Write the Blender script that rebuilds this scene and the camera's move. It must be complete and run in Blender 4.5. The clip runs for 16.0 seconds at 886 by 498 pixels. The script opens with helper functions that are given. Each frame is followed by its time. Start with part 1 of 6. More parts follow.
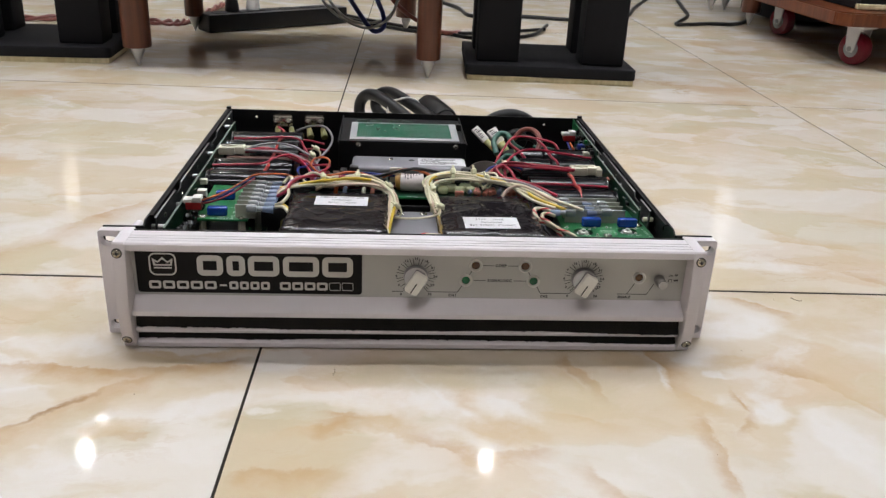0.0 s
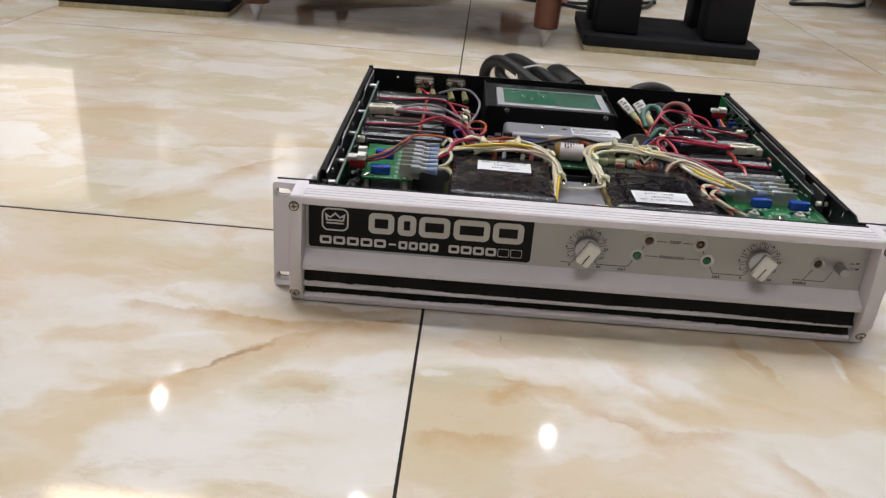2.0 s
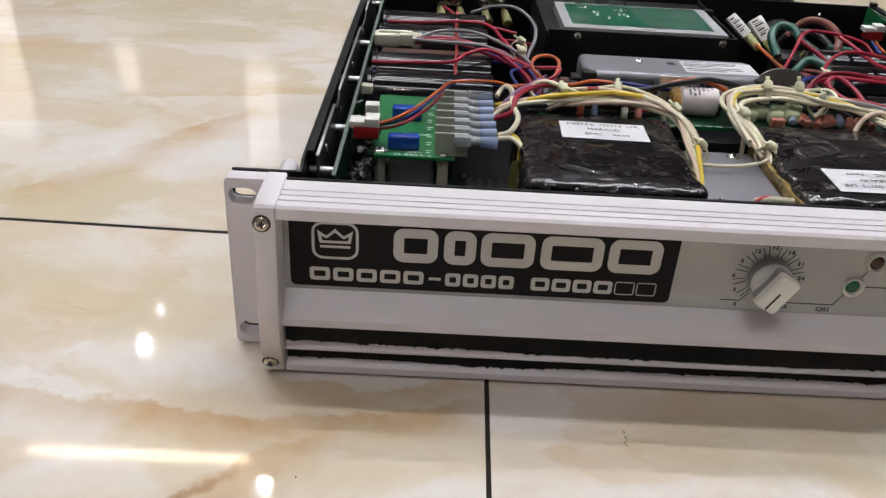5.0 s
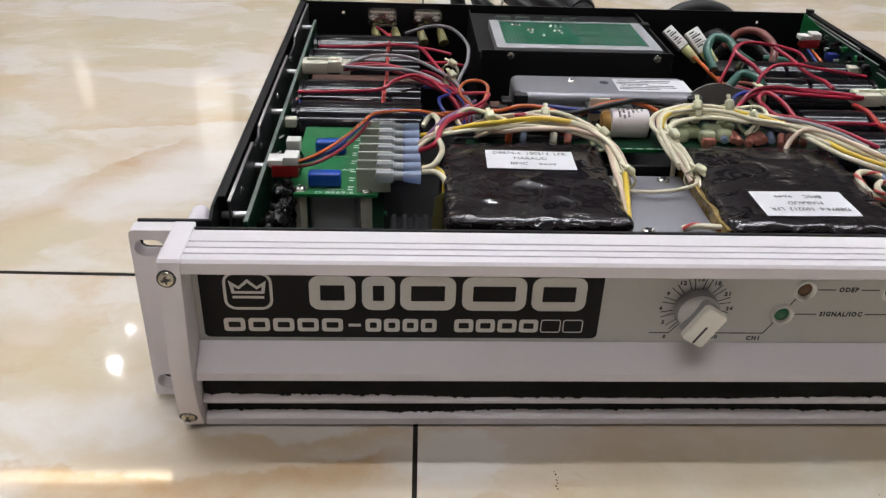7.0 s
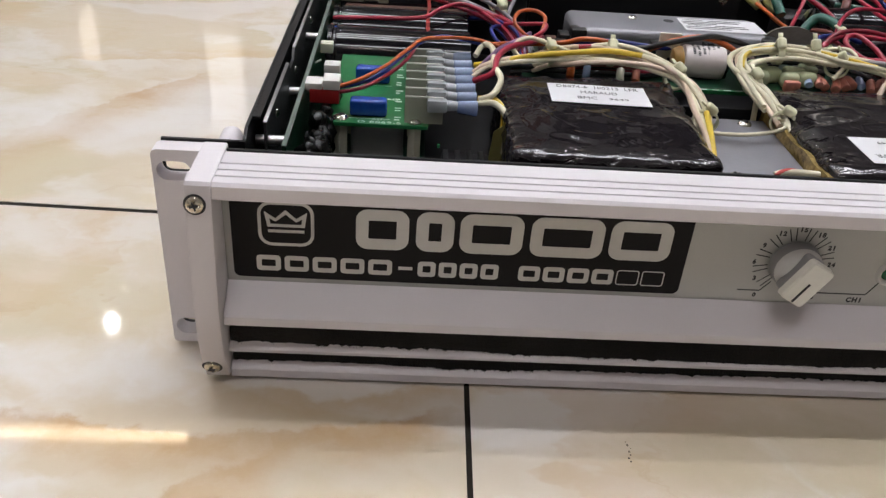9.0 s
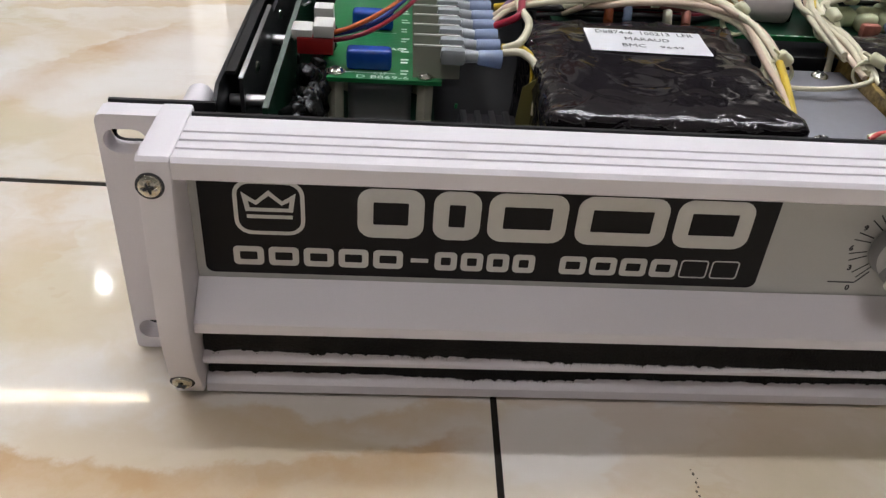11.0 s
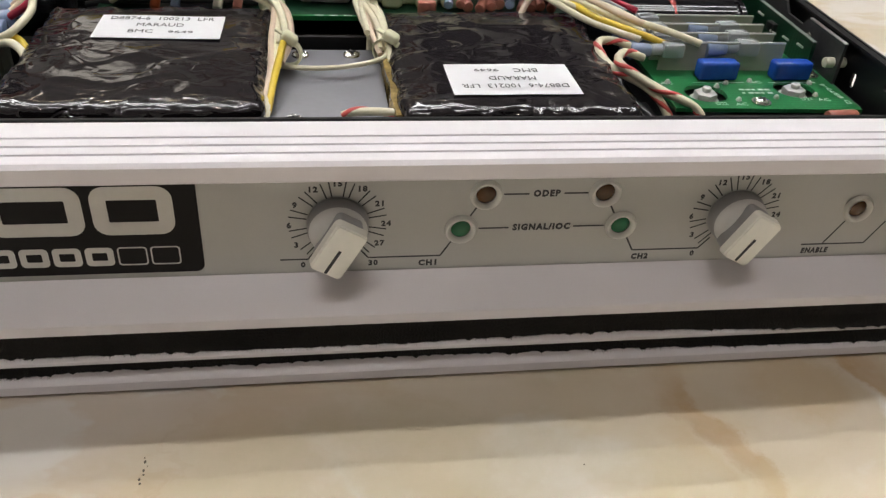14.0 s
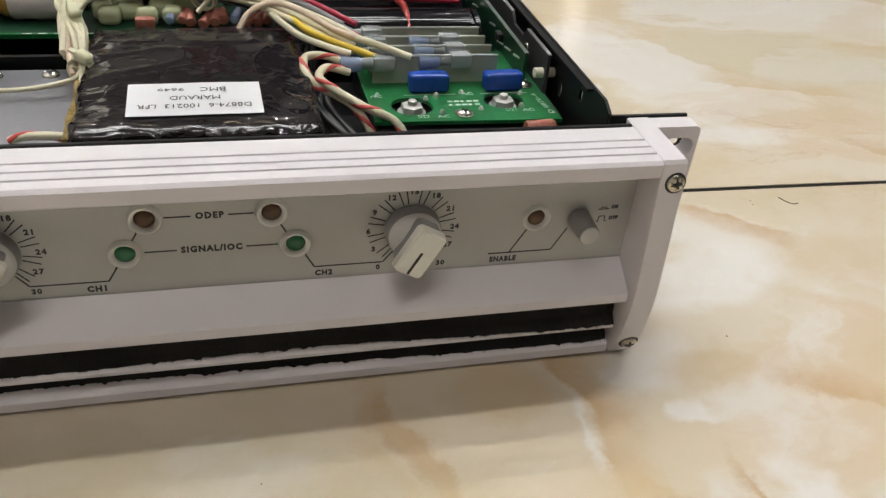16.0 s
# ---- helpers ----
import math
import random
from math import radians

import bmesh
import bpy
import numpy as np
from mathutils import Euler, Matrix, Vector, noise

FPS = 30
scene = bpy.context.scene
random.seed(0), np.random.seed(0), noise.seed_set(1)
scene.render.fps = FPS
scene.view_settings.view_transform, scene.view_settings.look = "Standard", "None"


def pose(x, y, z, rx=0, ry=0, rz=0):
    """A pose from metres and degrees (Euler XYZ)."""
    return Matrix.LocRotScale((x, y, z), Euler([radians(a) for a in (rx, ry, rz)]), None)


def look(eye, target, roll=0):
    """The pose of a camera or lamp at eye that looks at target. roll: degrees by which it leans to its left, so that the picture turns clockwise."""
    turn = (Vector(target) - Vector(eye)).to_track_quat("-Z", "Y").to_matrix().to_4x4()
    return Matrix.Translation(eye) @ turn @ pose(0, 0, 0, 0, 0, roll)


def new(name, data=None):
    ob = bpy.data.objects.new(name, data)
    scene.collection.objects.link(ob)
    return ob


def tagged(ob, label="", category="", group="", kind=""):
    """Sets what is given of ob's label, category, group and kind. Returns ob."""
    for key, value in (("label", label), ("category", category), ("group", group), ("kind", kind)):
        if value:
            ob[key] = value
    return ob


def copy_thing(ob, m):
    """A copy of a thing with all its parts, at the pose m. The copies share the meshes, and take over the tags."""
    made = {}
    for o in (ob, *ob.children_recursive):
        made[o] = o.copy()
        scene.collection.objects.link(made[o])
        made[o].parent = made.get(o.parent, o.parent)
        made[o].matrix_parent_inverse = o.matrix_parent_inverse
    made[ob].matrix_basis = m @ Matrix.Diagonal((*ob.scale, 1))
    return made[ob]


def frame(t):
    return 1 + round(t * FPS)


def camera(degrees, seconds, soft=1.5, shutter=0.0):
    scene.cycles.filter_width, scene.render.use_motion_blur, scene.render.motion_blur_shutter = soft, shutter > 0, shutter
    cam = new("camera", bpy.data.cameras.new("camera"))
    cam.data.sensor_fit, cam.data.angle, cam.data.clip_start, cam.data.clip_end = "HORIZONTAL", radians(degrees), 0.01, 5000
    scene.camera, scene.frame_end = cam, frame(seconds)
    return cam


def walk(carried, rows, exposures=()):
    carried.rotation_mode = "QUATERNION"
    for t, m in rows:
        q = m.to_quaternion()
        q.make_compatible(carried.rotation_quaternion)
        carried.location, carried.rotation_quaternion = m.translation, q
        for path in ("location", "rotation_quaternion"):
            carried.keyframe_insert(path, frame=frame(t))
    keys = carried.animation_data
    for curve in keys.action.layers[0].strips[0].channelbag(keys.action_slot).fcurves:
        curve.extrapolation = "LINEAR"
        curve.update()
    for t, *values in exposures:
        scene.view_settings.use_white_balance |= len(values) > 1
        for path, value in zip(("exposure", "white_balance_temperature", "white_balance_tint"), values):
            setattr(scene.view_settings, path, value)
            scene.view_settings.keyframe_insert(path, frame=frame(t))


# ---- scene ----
cam = camera(55.85, 16.0, soft=1.35)
PATH = [
    (0, (-0.0240, -0.5763, 0.3376), (0.1162, 1.2573, -0.4486), 2.67),
    (0.5, (-0.0516, -0.5715, 0.3306), (0.0772, 1.2625, -0.4568), 3.58),
    (1, (-0.0809, -0.5657, 0.3193), (-0.0200, 1.2585, -0.4985), 4.32),
    (1.5, (-0.0990, -0.5669, 0.3171), (-0.0836, 1.2403, -0.5395), 4.66),
    (2, (-0.1088, -0.5671, 0.3263), (-0.1069, 1.2397, -0.5313), 4.49),
    (2.5, (-0.1206, -0.5063, 0.3138), (-0.1020, 1.2838, -0.5780), 4.43),
    (3, (-0.1247, -0.4061, 0.2846), (-0.0667, 1.3479, -0.6747), 4.96),
    (3.5, (-0.1342, -0.3607, 0.2707), (-0.0785, 1.3740, -0.7231), 4.43),
    (5.8, (-0.1532, -0.2902, 0.2515), (-0.1076, 1.4305, -0.7669), 3.38),
    (6, (-0.1509, -0.2887, 0.2531), (-0.0944, 1.4358, -0.7582), 3.27),
    (6.5, (-0.1402, -0.2861, 0.2579), (-0.0678, 1.4410, -0.7481), 2.66),
    (7, (-0.1274, -0.2838, 0.2641), (-0.0275, 1.4392, -0.7465), 2.26),
    (7.5, (-0.1170, -0.2839, 0.2632), (0.0050, 1.4347, -0.7524), 2.56),
    (8, (-0.1294, -0.2839, 0.2549), (-0.0120, 1.4318, -0.7661), 3.04),
    (8.5, (-0.1345, -0.2779, 0.2473), (-0.0263, 1.4283, -0.7905), 3.82),
    (9, (-0.1504, -0.2513, 0.2281), (-0.0421, 1.4363, -0.8399), 4.48),
    (9.2, (-0.1515, -0.2396, 0.2261), (-0.0581, 1.4385, -0.8580), 4.24),
    (11.3, (-0.1564, -0.1924, 0.2009), (-0.0258, 1.4343, -0.9552), 4.33),
    (11.5, (-0.1456, -0.1925, 0.2012), (-0.0165, 1.4403, -0.9466), 4.08),
    (12, (-0.1171, -0.1924, 0.2057), (0.0306, 1.4412, -0.9386), 3.99),
    (12.5, (-0.0916, -0.1965, 0.2066), (0.0718, 1.4400, -0.9314), 3.63),
    (13, (-0.0648, -0.2004, 0.2039), (0.1283, 1.4316, -0.9359), 3.79),
    (13.5, (-0.0355, -0.2029, 0.2063), (0.2100, 1.4104, -0.9500), 4.15),
    (14, (-0.0054, -0.2048, 0.2095), (0.2900, 1.3937, -0.9557), 4.54),
    (14.5, (0.0176, -0.2052, 0.2088), (0.3663, 1.3854, -0.9524), 4.56),
    (15, (0.0456, -0.2098, 0.2134), (0.4414, 1.3616, -0.9587), 4.92),
    (15.5, (0.0672, -0.2140, 0.2177), (0.5328, 1.3460, -0.9440), 5.95),
    (16, (0.0746, -0.2163, 0.2219), (0.5524, 1.3437, -0.9349), 6.11),
]
# exposure and white balance drift a little on the way
DRIFT = [(0.0, -0.09, 6480, 13), (3.7, -0.24, 6500, 13.5), (6.0, -0.14, 6430, 13.5), (9.2, -0.15, 6500, 14), (11.5, -0.15, 6450, 13.5), (12.5, -0.11, 6600, 13), (13.0, -0.06, 6800, 12), (13.5, 0.01, 6800, 11.5), (14.0, -0.01, 6800, 11), (15.0, -0.09, 6850, 10), (16.0, -0.15, 6850, 9.5)]
walk(cam, [(t, look(eye, target, roll)) for t, eye, target, roll in PATH], exposures=DRIFT)

# ---- light and exposure ----
world = bpy.data.worlds.new("room_dark")
world.use_nodes = True
world.node_tree.nodes["Background"].inputs[0].default_value = (0.8, 0.9, 1.0, 1)
world.node_tree.nodes["Background"].inputs[1].default_value = 0.02
scene.world = world
scene.view_settings.exposure = 0.0
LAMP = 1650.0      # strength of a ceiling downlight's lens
PANEL = 36.5      # strength of the linear lights added overhead, out of view
STRIP = 24.0      # strength of the ceiling light strip
CEIL = 2.62


# ---- materials ----
def nodes_of(m):
    m.use_nodes = True
    return m.node_tree.nodes, m.node_tree.links, m.node_tree.nodes["Principled BSDF"]


def surface(name, color, rough=0.5, metal=0.0, vary=0.12, grain=400.0, bump=0.0, blotch=25.0, coat=0.0, rand=0.0, spec=0.5):
    """A painted, plastic or metal surface with variation at two scales, in object space."""
    m = bpy.data.materials.new(name)
    n, l, b = nodes_of(m)
    tc = n.new("ShaderNodeTexCoord")
    big = n.new("ShaderNodeTexNoise"); big.inputs["Scale"].default_value = blotch; big.inputs["Detail"].default_value = 4
    fine = n.new("ShaderNodeTexNoise"); fine.inputs["Scale"].default_value = grain; fine.inputs["Detail"].default_value = 3
    l.new(tc.outputs["Object"], big.inputs["Vector"]); l.new(tc.outputs["Object"], fine.inputs["Vector"])
    add = n.new("ShaderNodeMath"); add.operation = "ADD"
    l.new(big.outputs["Fac"], add.inputs[0]); l.new(fine.outputs["Fac"], add.inputs[1])
    if rand:
        info = n.new("ShaderNodeObjectInfo")
        mul = n.new("ShaderNodeMath"); mul.operation = "MULTIPLY_ADD"
        mul.inputs[1].default_value = rand * 4; l.new(info.outputs["Random"], mul.inputs[0]); l.new(add.outputs[0], mul.inputs[2])
        add = mul
    ramp = n.new("ShaderNodeMapRange")
    ramp.inputs[1].default_value, ramp.inputs[2].default_value = 0.6, 1.4 + rand * 4
    ramp.inputs[3].default_value, ramp.inputs[4].default_value = 0, 1
    l.new(add.outputs[0], ramp.inputs[0])
    mix = n.new("ShaderNodeMix"); mix.data_type = "RGBA"
    lo = [max(0, c * (1 - vary)) for c in color]; hi = [min(1, c * (1 + vary)) for c in color]
    mix.inputs[6].default_value, mix.inputs[7].default_value = (*lo, 1), (*hi, 1)
    l.new(ramp.outputs[0], mix.inputs[0]); l.new(mix.outputs[2], b.inputs["Base Color"])
    rr = n.new("ShaderNodeMapRange")
    rr.inputs[3].default_value, rr.inputs[4].default_value = max(0.02, rough * 0.85), min(1, rough * 1.15)
    l.new(fine.outputs["Fac"], rr.inputs[0]); l.new(rr.outputs[0], b.inputs["Roughness"])
    b.inputs["Metallic"].default_value = metal
    b.inputs["Coat Weight"].default_value = coat
    b.inputs["Specular IOR Level"].default_value = spec
    if bump:
        bp = n.new("ShaderNodeBump"); bp.inputs["Strength"].default_value = 0.6; bp.inputs["Distance"].default_value = bump
        l.new(fine.outputs["Fac"], bp.inputs["Height"]); l.new(bp.outputs[0], b.inputs["Normal"])
    return m


def glow(name, color, strength):
    m = bpy.data.materials.new(name)
    n, l, b = nodes_of(m)
    b.inputs["Base Color"].default_value = (0.9, 0.9, 0.9, 1)
    b.inputs["Emission Color"].default_value = (*color, 1)
    b.inputs["Emission Strength"].default_value = strength
    return m


def marble(name, marks=()):
    """Polished onyx-like tile: cream chunks with soft inner shading, white clouds, amber drifts that end in a crisp rim.
    marks: veins (x0, y0, x1, y1, soft, colour, strength) and clouds (x, y, rx, ry, turn, colour, strength) of single tiles, in the room's plan."""
    m = bpy.data.materials.new(name)
    n, l, b = nodes_of(m)

    def noise_of(vector, scale, detail=6.0, rough=0.55, distort=0.0):
        t = n.new("ShaderNodeTexNoise")
        t.inputs["Scale"].default_value, t.inputs["Detail"].default_value, t.inputs["Roughness"].default_value, t.inputs["Distortion"].default_value = scale, detail, rough, distort
        l.new(vector, t.inputs["Vector"])
        return t

    def span(value, a0, a1, b0, b1):
        r = n.new("ShaderNodeMapRange"); r.interpolation_type = "SMOOTHSTEP"
        for k, v in enumerate((a0, a1, b0, b1)):
            r.inputs[k + 1].default_value = v
        l.new(value, r.inputs[0])
        return r.outputs[0]

    def calc(op, *args):
        q = n.new("ShaderNodeMath"); q.operation = op
        for k, c in enumerate(args):
            if isinstance(c, (int, float)):
                q.inputs[k].default_value = c
            else:
                l.new(c, q.inputs[k])
        return q.outputs[0]

    def vec(op, a, c, out=0):
        q = n.new("ShaderNodeVectorMath"); q.operation = op
        for k, v in enumerate((a, c)):
            if isinstance(v, tuple):
                q.inputs[k].default_value = v
            else:
                l.new(v, q.inputs[k])
        return q.outputs[out]

    def blend(fac, a, c):
        q = n.new("ShaderNodeMix"); q.data_type = "RGBA"
        l.new(fac, q.inputs[0])
        for k, v in ((6, a), (7, c)):
            if isinstance(v, tuple):
                q.inputs[k].default_value = (*v, 1)
            else:
                l.new(v, q.inputs[k])
        return q.outputs[2]

    tc = n.new("ShaderNodeTexCoord"); info = n.new("ShaderNodeObjectInfo")
    cmb = n.new("ShaderNodeCombineXYZ"); l.new(info.outputs["Random"], cmb.inputs[0]); l.new(info.outputs["Random"], cmb.inputs[2])
    off = n.new("ShaderNodeVectorMath"); off.operation = "SCALE"; off.inputs[3].default_value = 37.0; l.new(cmb.outputs[0], off.inputs[0])
    pos = vec("ADD", tc.outputs["Object"], off.outputs[0])
    mp = n.new("ShaderNodeMapping"); mp.inputs["Rotation"].default_value = (0, 0, radians(-32)); mp.inputs["Scale"].default_value = (0.80, 1.25, 1.0)
    l.new(pos, mp.inputs[0])
    warp = noise_of(mp.outputs[0], 4.2, 6.0, 0.58)
    wv = n.new("ShaderNodeVectorMath"); wv.operation = "MULTIPLY_ADD"; wv.inputs[1].default_value = (0.22, 0.22, 0.22)
    l.new(warp.outputs["Color"], wv.inputs[0]); l.new(mp.outputs[0], wv.inputs[2])
    flow = wv.outputs[0]
    # chunks, each with its own pale tone
    chunk = n.new("ShaderNodeTexVoronoi"); chunk.feature = "SMOOTH_F1"; chunk.inputs["Scale"].default_value = 10.0; chunk.inputs["Smoothness"].default_value = 0.35 if marks else 0.65
    l.new(flow, chunk.inputs["Vector"])
    own = n.new("ShaderNodeSeparateColor"); l.new(chunk.outputs["Color"], own.inputs[0])
    tone = blend(span(own.outputs[0], 0.15, 0.85, 0.0, 1.0), (0.655, 0.560, 0.415), (0.693, 0.613, 0.507))
    tone = blend(span(own.outputs[1], 0.62, 0.95, 0.0, 0.6 if marks else 0.35), tone, (0.648, 0.495, 0.343))
    tone = blend(span(own.outputs[1], 0.40, 0.10, 0.0, 0.7), tone, (0.605, 0.545, 0.400))
    tone = blend(span(own.outputs[2], 0.55, 0.95, 0.0, 0.80), tone, (0.739, 0.701, 0.656))
    # soft clouds inside and across the chunks
    cloud = noise_of(flow, 11.0, 7.0, 0.58, 0.3).outputs["Fac"]
    tone = blend(span(cloud, 0.50, 0.66, 0.0, 0.75), tone, (0.749, 0.713, 0.671))
    tone = blend(span(cloud, 0.47, 0.33, 0.0, 0.55), tone, (0.613, 0.505, 0.338))
    # amber that deepens slowly and stops at a crisp rim
    field = noise_of(flow, 2.3, 7.0, 0.54, 0.4).outputs["Fac"]
    ramp = calc("FRACT", calc("MULTIPLY", field, 5.0))
    here = span(noise_of(pos, 3.6, 4.0, 0.55).outputs["Fac"], 0.44, 0.66, 0.0, 0.30 if marks else 0.50)
    tone = blend(calc("MULTIPLY", calc("MULTIPLY", span(ramp, 0.25, 0.97, 0.0, 1.0), span(ramp, 0.97, 1.0, 1.0, 0.0)), here), tone, (0.573, 0.382, 0.198))
    # thin broken seams
    seam = calc("ABSOLUTE", calc("SUBTRACT", noise_of(flow, 4.6, 9.0, 0.62, 0.6).outputs["Fac"], 0.5))
    there = span(noise_of(pos, 7.0, 3.0).outputs["Fac"], 0.50, 0.70, 0.0, 0.2 if marks else 0.5)
    tone = blend(calc("MULTIPLY", span(seam, 0.0, 0.016, 1.0, 0.0), there), tone, (0.462, 0.284, 0.125))
    if marks:
        geo = n.new("ShaderNodeNewGeometry")
        rough = noise_of(geo.outputs["Position"], 26.0, 6.0, 0.62).outputs["Color"]
        wob = n.new("ShaderNodeVectorMath"); wob.operation = "MULTIPLY_ADD"; wob.inputs[1].default_value = (0.034, 0.034, 0.0)
        l.new(vec("SUBTRACT", rough, (0.502, 0.490, 0.482)), wob.inputs[0]); l.new(geo.outputs["Position"], wob.inputs[2])
        p = wob.outputs[0]
        streak = noise_of(p, 60.0, 4.0, 0.6).outputs["Fac"]
        tints = {"amber": (0.518, 0.328, 0.159), "dark": (0.332, 0.201, 0.101), "white": (0.769, 0.740, 0.709), "sand": (0.603, 0.456, 0.275), "green": (0.548, 0.480, 0.328)}
        for mark in marks:
            if mark in VEINS:
                # a vein: crisp on its one side, fading out on the other over soft metres
                x0, y0, x1, y1, soft, tint, power = mark
                d = Vector((x1 - x0, y1 - y0, 0)); ln = d.length; d /= ln; side = Vector((-d.y, d.x, 0))
                q = vec("SUBTRACT", p, (x0, y0, 0.0))
                along = vec("DOT_PRODUCT", q, tuple(d), 1); across = vec("DOT_PRODUCT", q, tuple(side), 1)
                sgn = 1.0 if soft > 0 else -1.0
                far = span(across, 0.0, soft, 1.0, 0.0)
                near = span(across, -0.0035 * sgn, 0.0005 * sgn, 0.0, 1.0)
                ends = calc("MULTIPLY", span(along, -0.012, 0.012, 0.0, 1.0), span(along, ln - 0.012, ln + 0.012, 1.0, 0.0))
                mask = calc("MULTIPLY", calc("MULTIPLY", far, near), ends)
            else:
                x0, y0, rx, ry, turn, tint, power = mark
                mq = n.new("ShaderNodeMapping"); mq.vector_type = "TEXTURE"
                mq.inputs["Location"].default_value, mq.inputs["Rotation"].default_value, mq.inputs["Scale"].default_value = (x0, y0, 0), (0, 0, radians(turn)), (rx, ry, 1)
                l.new(p, mq.inputs[0])
                mask = span(vec("LENGTH", mq.outputs[0], (0.0, 0.0, 0.0), 1), 0.45, 1.0, 1.0, 0.0)
            tone = blend(calc("MULTIPLY", mask, span(streak, 0.25, 0.65, power * 0.6, power)), tone, tints[tint])
    l.new(tone, b.inputs["Base Color"])
    l.new(span(noise_of(pos, 9.0, 3.0).outputs["Fac"], 0.3, 0.7, 0.048, 0.066), b.inputs["Roughness"])
    b.inputs["IOR"].default_value = 1.5
    return m


# veins: start, end, fade (its sign gives the side), colour, strength; clouds: middle, radii, turn, colour, strength
VEINS = [
    (0.000, -0.030, 0.022, -0.075, 0.006, "white", 0.85), (0.026, -0.076, 0.052, -0.097, 0.008, "white", 0.85), (-0.066, -0.083, -0.038, -0.086, -0.014, "amber", 0.70), (0.119, -0.018, 0.132, -0.047, 0.010, "dark", 0.40),
    (-0.004, -0.108, 0.030, -0.132, 0.016, "amber", 0.55), (0.030, -0.130, 0.085, -0.124, -0.018, "amber", 0.55), (0.098, -0.078, 0.142, -0.094, -0.016, "sand", 0.6), (-0.090, -0.105, -0.052, -0.098, -0.012, "sand", 0.7),
    (-0.345, -0.016, -0.272, -0.019, -0.022, "amber", 0.55), (-0.278, -0.016, -0.215, -0.029, -0.024, "amber", 0.85), (-0.222, -0.028, -0.130, -0.012, -0.026, "amber", 0.75), (-0.215, -0.004, -0.122, 0.004, -0.018, "sand", 0.75),
    (-0.300, -0.127, -0.240, -0.070, -0.038, "amber", 0.55), (-0.268, -0.096, -0.226, -0.056, -0.0045, "dark", 0.85), (-0.243, -0.066, -0.196, -0.034, -0.036, "amber", 0.60), (-0.315, -0.058, -0.258, -0.044, -0.009, "white", 0.7),
    (-0.118, -0.148, -0.055, -0.141, -0.030, "amber", 0.6), (-0.070, -0.094, -0.030, -0.088, -0.020, "amber", 0.55), (-0.034, -0.090, -0.004, -0.112, 0.030, "sand", 0.7),
    (0.122, 0.002, 0.142, -0.062, -0.014, "amber", 0.75), (0.116, -0.022, 0.124, -0.050, -0.008, "sand", 0.6), (0.186, 0.012, 0.199, -0.028, 0.022, "amber", 0.70), (0.199, -0.022, 0.195, -0.060, 0.024, "amber", 0.60),
    (0.190, -0.012, 0.193, -0.056, -0.004, "white", 0.8), (0.196, -0.055, 0.228, -0.074, -0.030, "sand", 0.8), (0.208, -0.085, 0.204, -0.170, -0.018, "amber", 0.65), (0.240, -0.055, 0.243, -0.082, -0.006, "amber", 0.8), (0.243, -0.078, 0.220, -0.106, 0.010, "amber", 0.65),
    (0.110, -0.140, 0.127, -0.180, -0.014, "amber", 0.5), (0.278, -0.022, 0.322, -0.042, 0.020, "amber", 0.60), (0.318, -0.040, 0.350, -0.100, 0.030, "sand", 0.7), (0.294, 0.110, 0.345, 0.078, -0.020, "amber", 0.70),
    (-0.420, 0.170, -0.325, 0.300, -0.050, "amber", 0.50), (-0.340, 0.285, -0.300, 0.330, -0.035, "amber", 0.55), (-0.400, 0.345, -0.225, 0.380, 0.030, "sand", 0.70), (0.395, 0.255, 0.480, 0.225, 0.030, "sand", 0.7), (0.445, 0.165, 0.470, 0.135, 0.02, "amber", 0.5),
]
